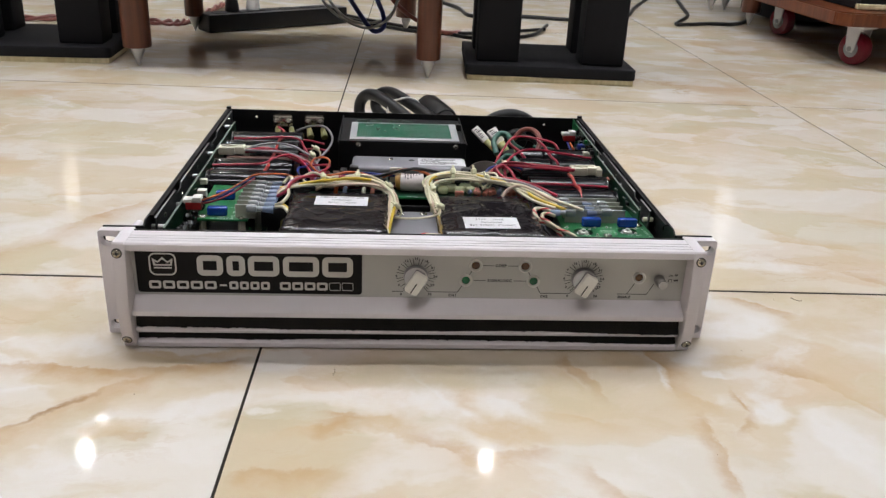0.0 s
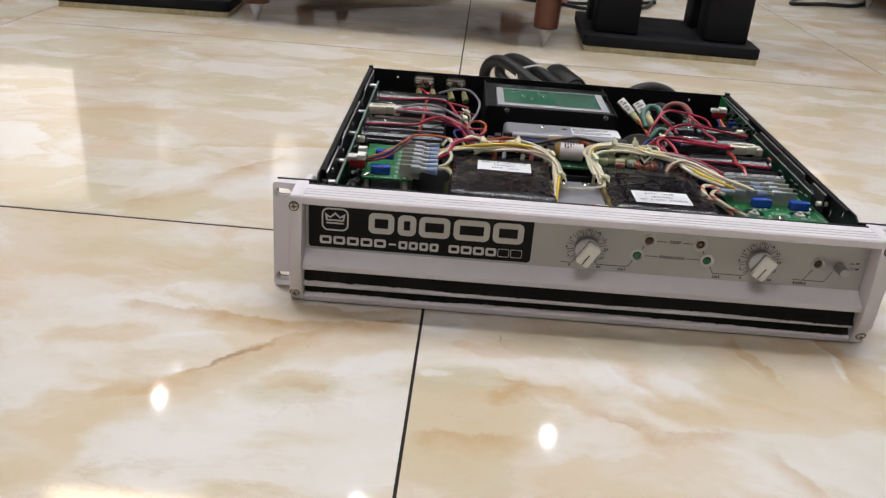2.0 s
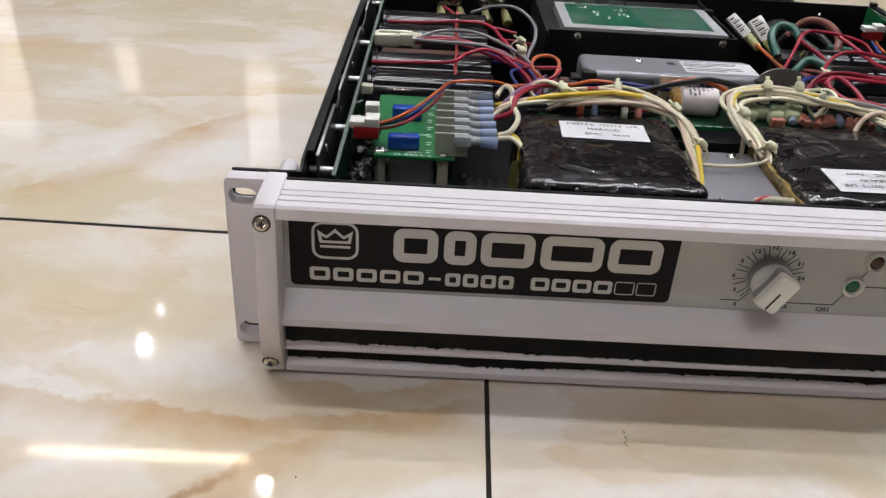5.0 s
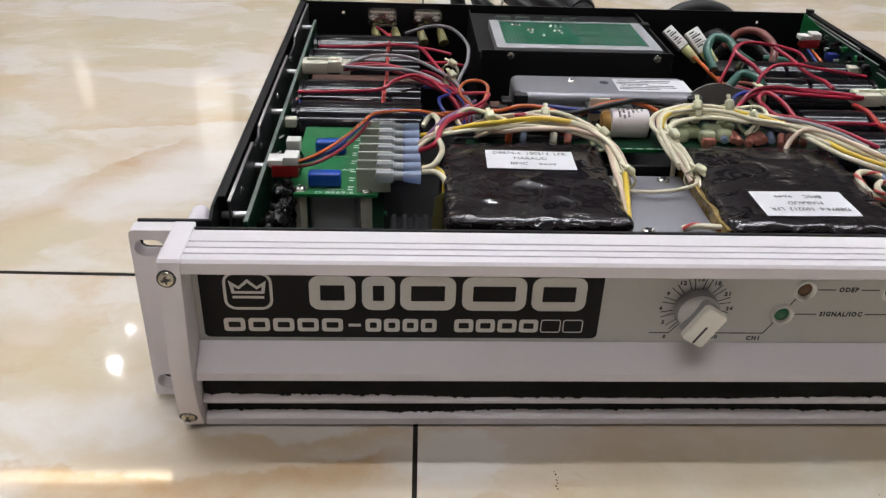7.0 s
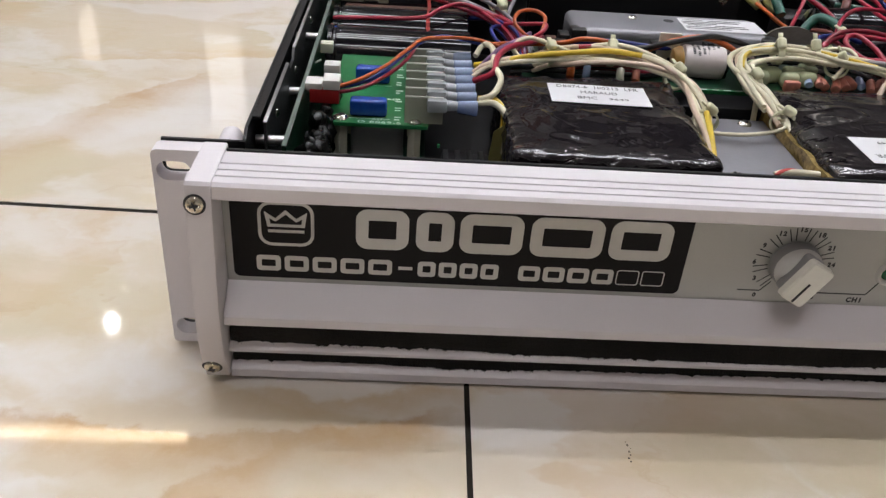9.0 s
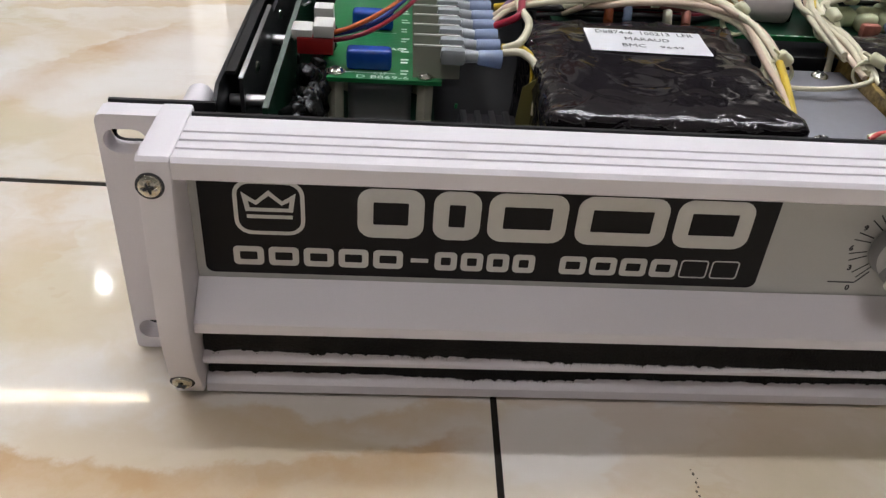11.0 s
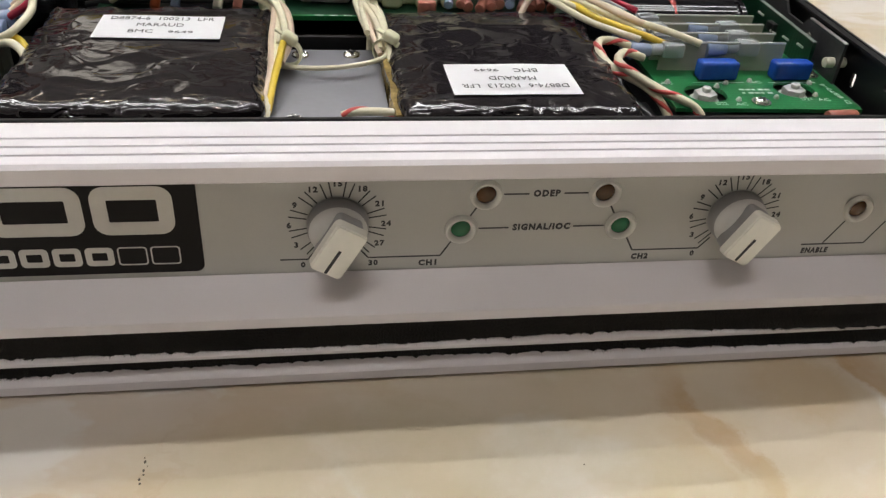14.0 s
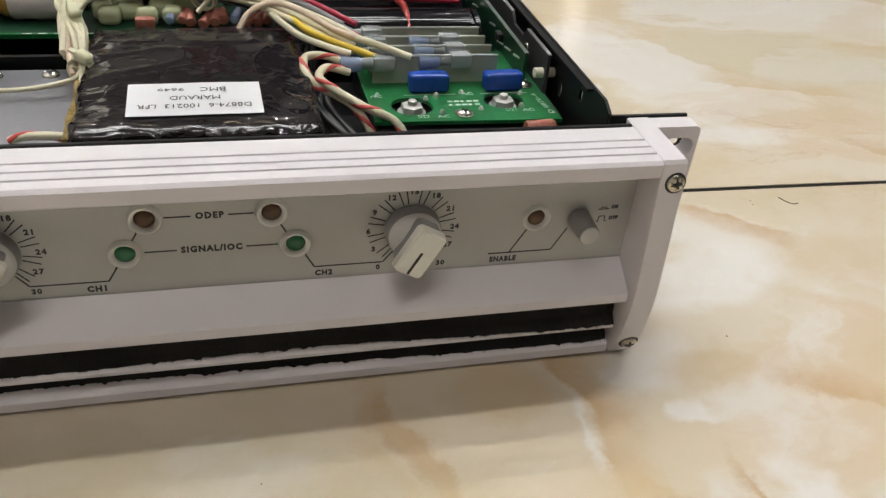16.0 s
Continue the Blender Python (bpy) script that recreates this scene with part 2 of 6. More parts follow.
CLOUDS = [
    (-0.201, -0.114, 0.045, 0.020, 20, "green", 0.65), (-0.190, -0.108, 0.015, 0.007, 10, "amber", 0.45), (-0.095, -0.088, 0.040, 0.022, 15, "green", 0.6), (-0.106, -0.078, 0.014, 0.007, 0, "white", 0.7), (-0.300, -0.124, 0.036, 0.012, 24, "amber", 0.45), (-0.345, -0.060, 0.050, 0.015, 10, "sand", 0.65),
    (-0.056, -0.104, 0.022, 0.012, 15, "amber", 0.45), (-0.026, -0.094, 0.016, 0.014, 0, "sand", 0.7), (0.012, -0.062, 0.022, 0.022, -30, "white", 0.7), (0.060, -0.070, 0.030, 0.012, -25, "white", 0.6),
    (-0.275, 0.010, 0.060, 0.022, -10, "white", 0.75), (-0.150, -0.072, 0.045, 0.018, 24, "white", 0.8), (-0.205, -0.100, 0.026, 0.014, 20, "sand", 0.6), (-0.250, -0.160, 0.070, 0.040, 20, "white", 0.5),
    (0.063, -0.103, 0.040, 0.022, -12, "sand", 0.75), (-0.020, -0.060, 0.050, 0.024, 15, "white", 0.6), (0.020, -0.030, 0.110, 0.030, -4, "green", 0.65), (0.120, -0.055, 0.050, 0.030, 0, "green", 0.5), (0.165, -0.010, 0.025, 0.020, 0, "sand", 0.6),
    (0.255, -0.082, 0.024, 0.018, 30, "white", 0.95), (0.298, -0.120, 0.024, 0.060, 12, "white", 0.9), (0.237, -0.030, 0.012, 0.009, 0, "white", 0.9), (0.262, -0.064, 0.020, 0.010, -30, "white", 0.8), (0.290, 0.050, 0.060, 0.026, 14, "white", 0.95), (0.232, 0.000, 0.022, 0.022, 0, "white", 0.6),
    (0.370, 0.046, 0.060, 0.030, -20, "sand", 0.45), (0.255, -0.010, 0.030, 0.014, 0, "sand", 0.6), (0.360, 0.180, 0.060, 0.016, -6, "white", 0.8), (-0.390, 0.240, 0.040, 0.060, -30, "white", 0.7), (-0.290, 0.250, 0.045, 0.030, 10, "white", 0.5),
]


def wood(name, c0, c1, rough=0.4):
    m = bpy.data.materials.new(name)
    n, l, b = nodes_of(m)
    tc = n.new("ShaderNodeTexCoord"); mp = n.new("ShaderNodeMapping"); mp.inputs["Scale"].default_value = (60, 60, 4)
    l.new(tc.outputs["Object"], mp.inputs[0])
    no = n.new("ShaderNodeTexNoise"); no.inputs["Scale"].default_value = 1.5; no.inputs["Detail"].default_value = 6; l.new(mp.outputs[0], no.inputs["Vector"])
    r = n.new("ShaderNodeValToRGB"); r.color_ramp.elements[0].position, r.color_ramp.elements[1].position = 0.35, 0.7
    r.color_ramp.elements[0].color, r.color_ramp.elements[1].color = (*c0, 1), (*c1, 1)
    l.new(no.outputs["Fac"], r.inputs[0]); l.new(r.outputs[0], b.inputs["Base Color"])
    b.inputs["Roughness"].default_value = rough
    bp = n.new("ShaderNodeBump"); bp.inputs["Distance"].default_value = 0.0004; l.new(no.outputs["Fac"], bp.inputs["Height"]); l.new(bp.outputs[0], b.inputs["Normal"])
    return m


def tape():
    """Wrinkled glossy black film: broad flats, a few long creases, small crumples."""
    m = bpy.data.materials.new("black_wrapping_film")
    n, l, b = nodes_of(m)
    tc = n.new("ShaderNodeTexCoord")
    mp = n.new("ShaderNodeMapping"); mp.inputs["Scale"].default_value = (40, 46, 44); l.new(tc.outputs["Object"], mp.inputs[0])
    a = n.new("ShaderNodeTexNoise"); a.inputs["Scale"].default_value = 1.0; a.inputs["Detail"].default_value = 2.0; a.inputs["Distortion"].default_value = 0.8
    l.new(mp.outputs[0], a.inputs["Vector"])
    wv = n.new("ShaderNodeVectorMath"); wv.operation = "MULTIPLY_ADD"; wv.inputs[1].default_value = (0.9, 0.9, 0.9)
    l.new(a.outputs["Color"], wv.inputs[0]); l.new(mp.outputs[0], wv.inputs[2])
    # the flat top is taut with slack waves and a few creases; the folded rims are crumpled like wet film
    sep = n.new("ShaderNodeSeparateXYZ"); l.new(tc.outputs["Normal"], sep.inputs[0])
    last = None
    for scale, deep, rim, top, crease in ((0.9, 0.0040, 0.30, 0.28, False), (3.6, 0.0022, 0.62, 0.06, False), (1.3, 0.0007, 0.5, 0.12, True)):
        no = n.new("ShaderNodeTexNoise"); no.inputs["Scale"].default_value = scale; no.inputs["Detail"].default_value = 0.3; no.inputs["Distortion"].default_value = 0.5
        l.new(wv.outputs[0], no.inputs["Vector"])
        height = no.outputs["Fac"]
        if crease:
            mid = n.new("ShaderNodeMath"); mid.operation = "SUBTRACT"; mid.inputs[1].default_value = 0.5; l.new(height, mid.inputs[0])
            fold = n.new("ShaderNodeMath"); fold.operation = "ABSOLUTE"; l.new(mid.outputs[0], fold.inputs[0])
            line = n.new("ShaderNodeMapRange"); line.inputs[2].default_value = 0.035; l.new(fold.outputs[0], line.inputs[0])
            height = line.outputs[0]
        much = n.new("ShaderNodeMapRange")
        for k, v in enumerate((0.80, 0.985, rim, top)):
            much.inputs[k + 1].default_value = v
        l.new(sep.outputs["Z"], much.inputs[0])
        bp = n.new("ShaderNodeBump"); bp.inputs["Distance"].default_value = deep
        l.new(much.outputs[0], bp.inputs["Strength"]); l.new(height, bp.inputs["Height"])
        if last:
            l.new(last.outputs[0], bp.inputs["Normal"])
        last = bp
    l.new(last.outputs[0], b.inputs["Normal"])
    b.inputs["Specular IOR Level"].default_value = 0.75
    b.inputs["Base Color"].default_value = (0.013, 0.011, 0.013, 1)
    b.inputs["Roughness"].default_value = 0.09
    return m


def board(name, base, trace, scale=260.0):
    """Solder-masked circuit board: green lacquer with lighter copper traces under it."""
    m = bpy.data.materials.new(name)
    n, l, b = nodes_of(m)
    tc = n.new("ShaderNodeTexCoord")
    br = n.new("ShaderNodeTexBrick"); br.inputs["Scale"].default_value = scale; br.inputs["Mortar Size"].default_value = 0.06
    br.inputs["Brick Width"].default_value = 2.3; br.inputs["Row Height"].default_value = 0.4
    l.new(tc.outputs["Object"], br.inputs["Vector"])
    no = n.new("ShaderNodeTexNoise"); no.inputs["Scale"].default_value = 45; l.new(tc.outputs["Object"], no.inputs["Vector"])
    g = n.new("ShaderNodeMapRange"); g.inputs[1].default_value, g.inputs[2].default_value = 0.48, 0.56; l.new(no.outputs["Fac"], g.inputs[0])
    mu = n.new("ShaderNodeMath"); mu.operation = "MULTIPLY"; l.new(br.outputs["Fac"], mu.inputs[0]); l.new(g.outputs[0], mu.inputs[1])
    mix = n.new("ShaderNodeMix"); mix.data_type = "RGBA"; mix.inputs[6].default_value, mix.inputs[7].default_value = (*base, 1), (*trace, 1)
    l.new(mu.outputs[0], mix.inputs[0]); l.new(mix.outputs[2], b.inputs["Base Color"])
    b.inputs["Roughness"].default_value = 0.3
    return m


def foam():
    m = bpy.data.materials.new("black_filter_foam")
    n, l, b = nodes_of(m)
    tc = n.new("ShaderNodeTexCoord"); no = n.new("ShaderNodeTexNoise"); no.inputs["Scale"].default_value = 1400; no.inputs["Detail"].default_value = 4
    l.new(tc.outputs["Object"], no.inputs["Vector"])
    bp = n.new("ShaderNodeBump"); bp.inputs["Distance"].default_value = 0.001; l.new(no.outputs["Fac"], bp.inputs["Height"]); l.new(bp.outputs[0], b.inputs["Normal"])
    dust = n.new("ShaderNodeTexNoise"); dust.inputs["Scale"].default_value = 40; l.new(tc.outputs["Object"], dust.inputs["Vector"])
    mix = n.new("ShaderNodeMix"); mix.data_type = "RGBA"; mix.inputs[6].default_value, mix.inputs[7].default_value = (0.006, 0.006, 0.006, 1), (0.022, 0.020, 0.018, 1)
    l.new(dust.outputs["Fac"], mix.inputs[0]); l.new(mix.outputs[2], b.inputs["Base Color"])
    b.inputs["Roughness"].default_value = 0.95
    return m


def clear(name, color, rough=0.15, trans=0.75):
    m = bpy.data.materials.new(name)
    n, l, b = nodes_of(m)
    b.inputs["Base Color"].default_value = (*color, 1)
    b.inputs["Roughness"].default_value = rough
    b.inputs["Transmission Weight"].default_value = trans
    b.inputs["IOR"].default_value = 1.45
    return m


M = {
    "floor": marble("polished_onyx_tile"),
    "floornear": marble("veined_onyx_tile", VEINS + CLOUDS),
    "grout": surface("dark_grout", (0.022, 0.018, 0.014), 0.9, spec=0.2),
    "wall": surface("grey_wall_paint", (0.42, 0.42, 0.42), 0.7, grain=60, blotch=2, vary=0.04),
    "wallbounce": surface("bounce_white_wall_paint", (0.60, 0.595, 0.58), 0.7, grain=60, blotch=2, vary=0.03),
    "ceil": surface("grey_ceiling_paint", (0.30, 0.30, 0.31), 0.8, grain=60, blotch=2, vary=0.03),
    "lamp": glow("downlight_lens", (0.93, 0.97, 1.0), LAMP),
    # lens of the two unseen fill lights added on the front side
    "warmfill": glow("warm_fill_lens", (1.0, 0.83, 0.75), LAMP),
    "panel_light": glow("added_light_diffuser", (0.95, 0.98, 1.0), PANEL),
    "strip": glow("light_strip_lens", (1.0, 0.82, 0.55), STRIP),
    "trim": surface("white_lamp_trim", (0.7, 0.7, 0.7), 0.4),
    "lilac": surface("pale_lilac_grey_enamel", (0.710, 0.676, 0.706), 0.42, vary=0.03, grain=2500, bump=0.00008),
    "panel": surface("pale_grey_panel_paint", (0.45, 0.45, 0.435), 0.36, vary=0.03, grain=2500, bump=0.00006),
    "badge": surface("black_badge_plate", (0.008, 0.007, 0.008), 0.45, vary=0.1, grain=900, spec=0.15),
    "silver": surface("silver_print", (0.50, 0.495, 0.48), 0.35, metal=0.25, vary=0.04),
    "ink": surface("dark_panel_print", (0.03, 0.03, 0.035), 0.6),
    "black": surface("black_powder_coat", (0.006, 0.006, 0.007), 0.45, grain=1800, bump=0.0001, vary=0.25, spec=0.35),
    "rail": surface("dark_zinc_steel", (0.07, 0.07, 0.075), 0.38, metal=0.5, vary=0.2),
    "steel": surface("brushed_bare_steel", (0.55, 0.55, 0.56), 0.3, metal=0.9, vary=0.08, grain=900),
    "zinc": surface("grey_zinc_plate", (0.26, 0.26, 0.285), 0.42, metal=0.45, vary=0.08, grain=500),
    "brass": clear("film_covered_blade", (0.62, 0.62, 0.54), 0.25, 0.5),
    "screw": surface("nickel_screw", (0.62, 0.60, 0.55), 0.25, metal=1.0, vary=0.1),
    "wpink": surface("faded_red_wire_marking", (0.58, 0.085, 0.075), 0.38, vary=0.12),
    "grit": surface("grey_brown_grit", (0.13, 0.11, 0.085), 0.9, spec=0.2),
    "capscrew": surface("bright_plated_screw", (0.58, 0.54, 0.45), 0.15, metal=1.0, vary=0.25, grain=1500, bump=0.0003),
    "nut": surface("bright_zinc_nut", (0.66, 0.66, 0.64), 0.36, metal=0.55, vary=0.1),
    "pcb": board("green_circuit_board", (0.010, 0.140, 0.042), (0.026, 0.215, 0.082)),
    # darker copy of the board green, standing for the shade inside the case
    "pcbshade": board("shaded_green_circuit_board", (0.004, 0.030, 0.014), (0.010, 0.055, 0.028), 180),
    "silk": surface("white_silkscreen", (0.65, 0.72, 0.66), 0.5),
    "bluecap": surface("blue_film_capacitor_case", (0.010, 0.065, 0.37), 0.22, vary=0.15),
    "capblack": surface("glossy_black_capacitor_sleeve", (0.006, 0.006, 0.008), 0.085, vary=0.2, spec=0.38),
    "blackplastic": surface("black_plastic", (0.012, 0.012, 0.013), 0.35, vary=0.2),
    "rubber": surface("black_rubber_cable_jacket", (0.012, 0.012, 0.013), 0.42, vary=0.2, grain=900, bump=0.0001, spec=0.3),
    "tienylon": clear("yellowed_nylon_tie", (0.72, 0.71, 0.50), 0.35, 0.12),
    "nylon": surface("natural_nylon", (0.64, 0.62, 0.51), 0.42, vary=0.08),
    "white": surface("white_plastic", (0.72, 0.71, 0.68), 0.4, vary=0.05),
    # one plastic in two greys: dark for the knob's shaded side, pale where lit
    "knobshade": surface("shaded_knob_plastic", (0.27, 0.27, 0.275), 0.42, vary=0.05),
    "knobtop": surface("ivory_knob_plastic", (0.80, 0.79, 0.73), 0.4, vary=0.04),
    "knoblit": surface("lit_knob_plastic", (0.58, 0.58, 0.57), 0.30, vary=0.04),
    "btn": surface("grey_button_plastic", (0.20, 0.195, 0.19), 0.4, vary=0.05),
    "amber": surface("unlit_amber_lens", (0.085, 0.036, 0.014), 0.15, vary=0.2),
    "green": surface("unlit_green_lens", (0.01, 0.13, 0.05), 0.15, vary=0.2),
    "paper": surface("white_paper_label", (0.70, 0.70, 0.73), 0.55, vary=0.03),
    "film": tape(),
    "frame": surface("pale_cast_frame", (0.47, 0.48, 0.50), 0.45, metal=0.35, vary=0.05, grain=900),
    "pcbmod": board("blue_green_module_board", (0.010, 0.105, 0.060), (0.018, 0.15, 0.09), 300),
    "trackpale": surface("grey_green_tinned_track", (0.085, 0.17, 0.13), 0.35, metal=0.2, vary=0.1),
    "edge": surface("pale_board_edge", (0.11, 0.14, 0.12), 0.5, vary=0.25, blotch=90),
    "limesleeve": clear("pale_lime_sleeve", (0.80, 0.80, 0.42), 0.2, 0.25),
    "fibre": surface("dark_brown_fibre", (0.085, 0.035, 0.022), 0.5, vary=0.3, blotch=60),
    "bezel": surface("grey_white_bezel_plastic", (0.66, 0.66, 0.63), 0.4, vary=0.05),
    "capwhite": surface("pinkish_white_sleeve", (0.70, 0.64, 0.635), 0.4, vary=0.05),
    "lightbox": glow("backlit_panel_face", (1.0, 0.93, 0.80), 1.3),
    "lightbox_dim": glow("dim_backlit_panel_face", (1.0, 0.95, 0.86), 1.15),
    "flap": surface("grey_brown_insulating_paper", (0.27, 0.25, 0.23), 0.45, vary=0.15),
    "wpeach": surface("peach_tinted_wire_sleeve", (0.60, 0.47, 0.36), 0.38, vary=0.1),
    "sealant": surface("glossy_black_sealant", (0.004, 0.004, 0.004), 0.22, vary=0.2, grain=260, bump=0.0005, spec=0.35),
    "kraft": surface("yellowed_insulating_tape", (0.25, 0.175, 0.06), 0.25, vary=0.75, blotch=160, grain=500),
    "foam": foam(),
    "clear": clear("clear_terminal_sleeve", (0.80, 0.86, 0.90), 0.10, 0.68),
    "bluesleeve": clear("translucent_blue_sleeve", (0.46, 0.57, 0.82), 0.16, 0.55),
    "yelsleeve": clear("translucent_yellow_sleeve", (0.27, 0.25, 0.09), 0.3, 0.3),
    "pale": clear("pale_green_potting", (0.60, 0.66, 0.42), 0.25, 0.20),
    "brown": surface("red_brown_resistor", (0.40, 0.14, 0.10), 0.45, vary=0.4),
    "redplastic": surface("red_connector_plastic", (0.33, 0.015, 0.015), 0.35, vary=0.1),
    "gold": surface("amber_glue_end", (0.42, 0.24, 0.06), 0.3, vary=0.3, blotch=120),
    "wred": surface("red_wire_sleeve", (0.36, 0.017, 0.045), 0.32, vary=0.15),
    "wmaroon": surface("dark_red_wire_sleeve", (0.24, 0.012, 0.03), 0.32, vary=0.15),
    "wwhite": surface("ivory_wire_sleeve", (0.68, 0.635, 0.47), 0.38, vary=0.1),
    "wyellow": surface("yellow_wire_sleeve", (0.66, 0.47, 0.04), 0.35, vary=0.1),
    "worange": surface("orange_wire_sleeve", (0.50, 0.105, 0.025), 0.32, vary=0.12),
    "wblue": surface("dark_blue_wire_sleeve", (0.015, 0.03, 0.20), 0.32, vary=0.12),
    "wgrey": surface("grey_wire_sleeve", (0.24, 0.23, 0.25), 0.36, vary=0.1),
    "wviolet": surface("violet_wire_sleeve", (0.22, 0.13, 0.25), 0.36, vary=0.1),
    "wblack": surface("black_wire_sleeve", (0.014, 0.014, 0.016), 0.3, vary=0.2),
    "wgreen": surface("dark_green_wire_sleeve", (0.03, 0.12, 0.09), 0.32, vary=0.15),
    "wbrown": surface("brown_wire_sleeve", (0.20, 0.06, 0.05), 0.36, vary=0.15),
    "strap": surface("red_tie_strap", (0.40, 0.04, 0.035), 0.4, vary=0.12),
    "board": wood("pale_plywood", (0.58, 0.50, 0.30), (0.74, 0.67, 0.46), 0.6),
    "cherry": wood("reddish_varnished_wood", (0.070, 0.018, 0.008), (0.13, 0.036, 0.016), 0.36),
    "dolly": wood("orange_varnished_wood", (0.11, 0.030, 0.012), (0.19, 0.056, 0.021), 0.3),
    "stand": surface("matt_black_paint", (0.008, 0.008, 0.010), 0.75, grain=900, bump=0.0003, vary=0.3, blotch=8, spec=0.25),
    "redwheel": surface("dark_red_polyurethane", (0.17, 0.008, 0.022), 0.2, vary=0.15),
    "clearcable": clear("clear_speaker_cable", (0.75, 0.76, 0.76), 0.2, 0.5),
}


# ---- helpers for building ----
def link(name, bm, material, parent=None, label="", smooth=30):
    me = bpy.data.meshes.new(name)
    bmesh.ops.recalc_face_normals(bm, faces=bm.faces[:])
    bm.to_mesh(me); bm.free()
    me.materials.append(M[material])
    if smooth:
        me.polygons.foreach_set("use_smooth", [True] * len(me.polygons))
        me.set_sharp_from_angle(angle=radians(smooth))
    ob = new(name, me)
    if parent is not None:
        ob.parent = parent
    return tagged(ob, label)


def part(name, bm, material, parent, label="", smooth=30):
    return link(name, bm, material, parent, label, smooth)


def thing(name, label, category, at=(0, 0, 0), group="", kind=""):
    e = new(name)
    e.location = at
    e.empty_display_size = 0.05
    return tagged(e, label, category, group, kind)


def box(x0, x1, y0, y1, z0, z1, bevel=0.0, seg=2, bm=None):
    b2 = bmesh.new()
    bmesh.ops.create_cube(b2, size=1, matrix=Matrix.Translation(((x0 + x1) / 2, (y0 + y1) / 2, (z0 + z1) / 2)) @ Matrix.Diagonal((x1 - x0, y1 - y0, z1 - z0, 1)))
    if bevel:
        bmesh.ops.bevel(b2, geom=b2.edges[:], offset=bevel, segments=seg, affect="EDGES", profile=0.5)
    return join(bm, b2)


def join(bm, b2):
    """Adds b2 to bm and returns bm; with no bm, returns b2."""
    if bm is None:
        return b2
    me = bpy.data.meshes.new("t"); b2.to_mesh(me); b2.free()
    bm.from_mesh(me); bpy.data.meshes.remove(me)
    return bm


def rod(p, q, r0, r1=None, seg=20, bevel=0.0, bm=None):
    """A round bar from p to q."""
    p, q = Vector(p), Vector(q)
    b2 = bmesh.new()
    m = Matrix.Translation((p + q) / 2) @ (q - p).to_track_quat("Z", "Y").to_matrix().to_4x4()
    bmesh.ops.create_cone(b2, cap_ends=True, segments=seg, radius1=r0, radius2=r0 if r1 is None else r1, depth=(q - p).length, matrix=m)
    if bevel:
        es = [e for e in b2.edges if any(len(f.verts) > 4 for f in e.link_faces)]
        bmesh.ops.bevel(b2, geom=es, offset=bevel, segments=2, affect="EDGES", profile=0.5)
    return join(bm, b2)


def prism(profile, x0, x1, bevel=0.0, bm=None, axis="x"):
    """A (y, z) outline drawn out along x; with axis "y" an (x, z) outline along y; with "z" an (x, y) one."""
    b2 = bmesh.new()
    put = {"x": lambda u, v, w: (w, u, v), "y": lambda u, v, w: (u, w, v), "z": lambda u, v, w: (u, v, w)}[axis]
    f = b2.faces.new([b2.verts.new(put(u, v, x0)) for u, v in profile])
    ext = bmesh.ops.extrude_face_region(b2, geom=[f])
    d = Vector(put(0, 0, x1 - x0))
    bmesh.ops.translate(b2, vec=d, verts=[g for g in ext["geom"] if isinstance(g, bmesh.types.BMVert)])
    if bevel:
        bmesh.ops.bevel(b2, geom=b2.edges[:], offset=bevel, segments=2, affect="EDGES", profile=0.5)
    return join(bm, b2)


def outline(cx, cz, w, h, r, n=5):
    """A rounded rectangle's points round (cx, cz)."""
    pts = []
    for sx, sz, a0 in ((1, 1, 0), (-1, 1, 90), (-1, -1, 180), (1, -1, 270)):
        for k in range(n + 1):
            a = radians(a0 + 90 * k / n)
            pts.append((cx + sx * (w / 2 - r) + r * math.cos(a), cz + sz * (h / 2 - r) + r * math.sin(a)))
    return pts


def sheet(outer, holes, y0, y1, axis="y"):
    """A plate of that outline with holes through it, in the plane across the axis, from y0 to y1."""
    b2 = bmesh.new()
    put = {"x": lambda u, v, w: (w, u, v), "y": lambda u, v, w: (u, w, v), "z": lambda u, v, w: (u, v, w)}[axis]
    edges = []
    for loop in (outer, *holes):
        vs = [b2.verts.new(put(u, v, y0)) for u, v in loop]
        edges += [b2.edges.new((vs[i], vs[(i + 1) % len(vs)])) for i in range(len(vs))]
    bmesh.ops.triangle_fill(b2, use_beauty=True, edges=edges)
    ext = bmesh.ops.extrude_face_region(b2, geom=b2.faces[:])
    bmesh.ops.translate(b2, vec=Vector(put(0, 0, y1 - y0)), verts=[g for g in ext["geom"] if isinstance(g, bmesh.types.BMVert)])
    return b2


def curve_points(pts, n=7):
    """A smooth line through pts (Catmull-Rom)."""
    p = [Vector(a) for a in pts]
    p = [p[0] * 2 - p[1]] + p + [p[-1] * 2 - p[-2]]
    out = []
    for i in range(1, len(p) - 2):
        a, b, c, d = p[i - 1], p[i], p[i + 1], p[i + 2]
        for k in range(n):
            t = k / n
            out.append(0.5 * ((2 * b) + (c - a) * t + (2 * a - 5 * b + 4 * c - d) * t * t + (3 * b - a - 3 * c + d) * t ** 3))
    return out + [p[-2]]


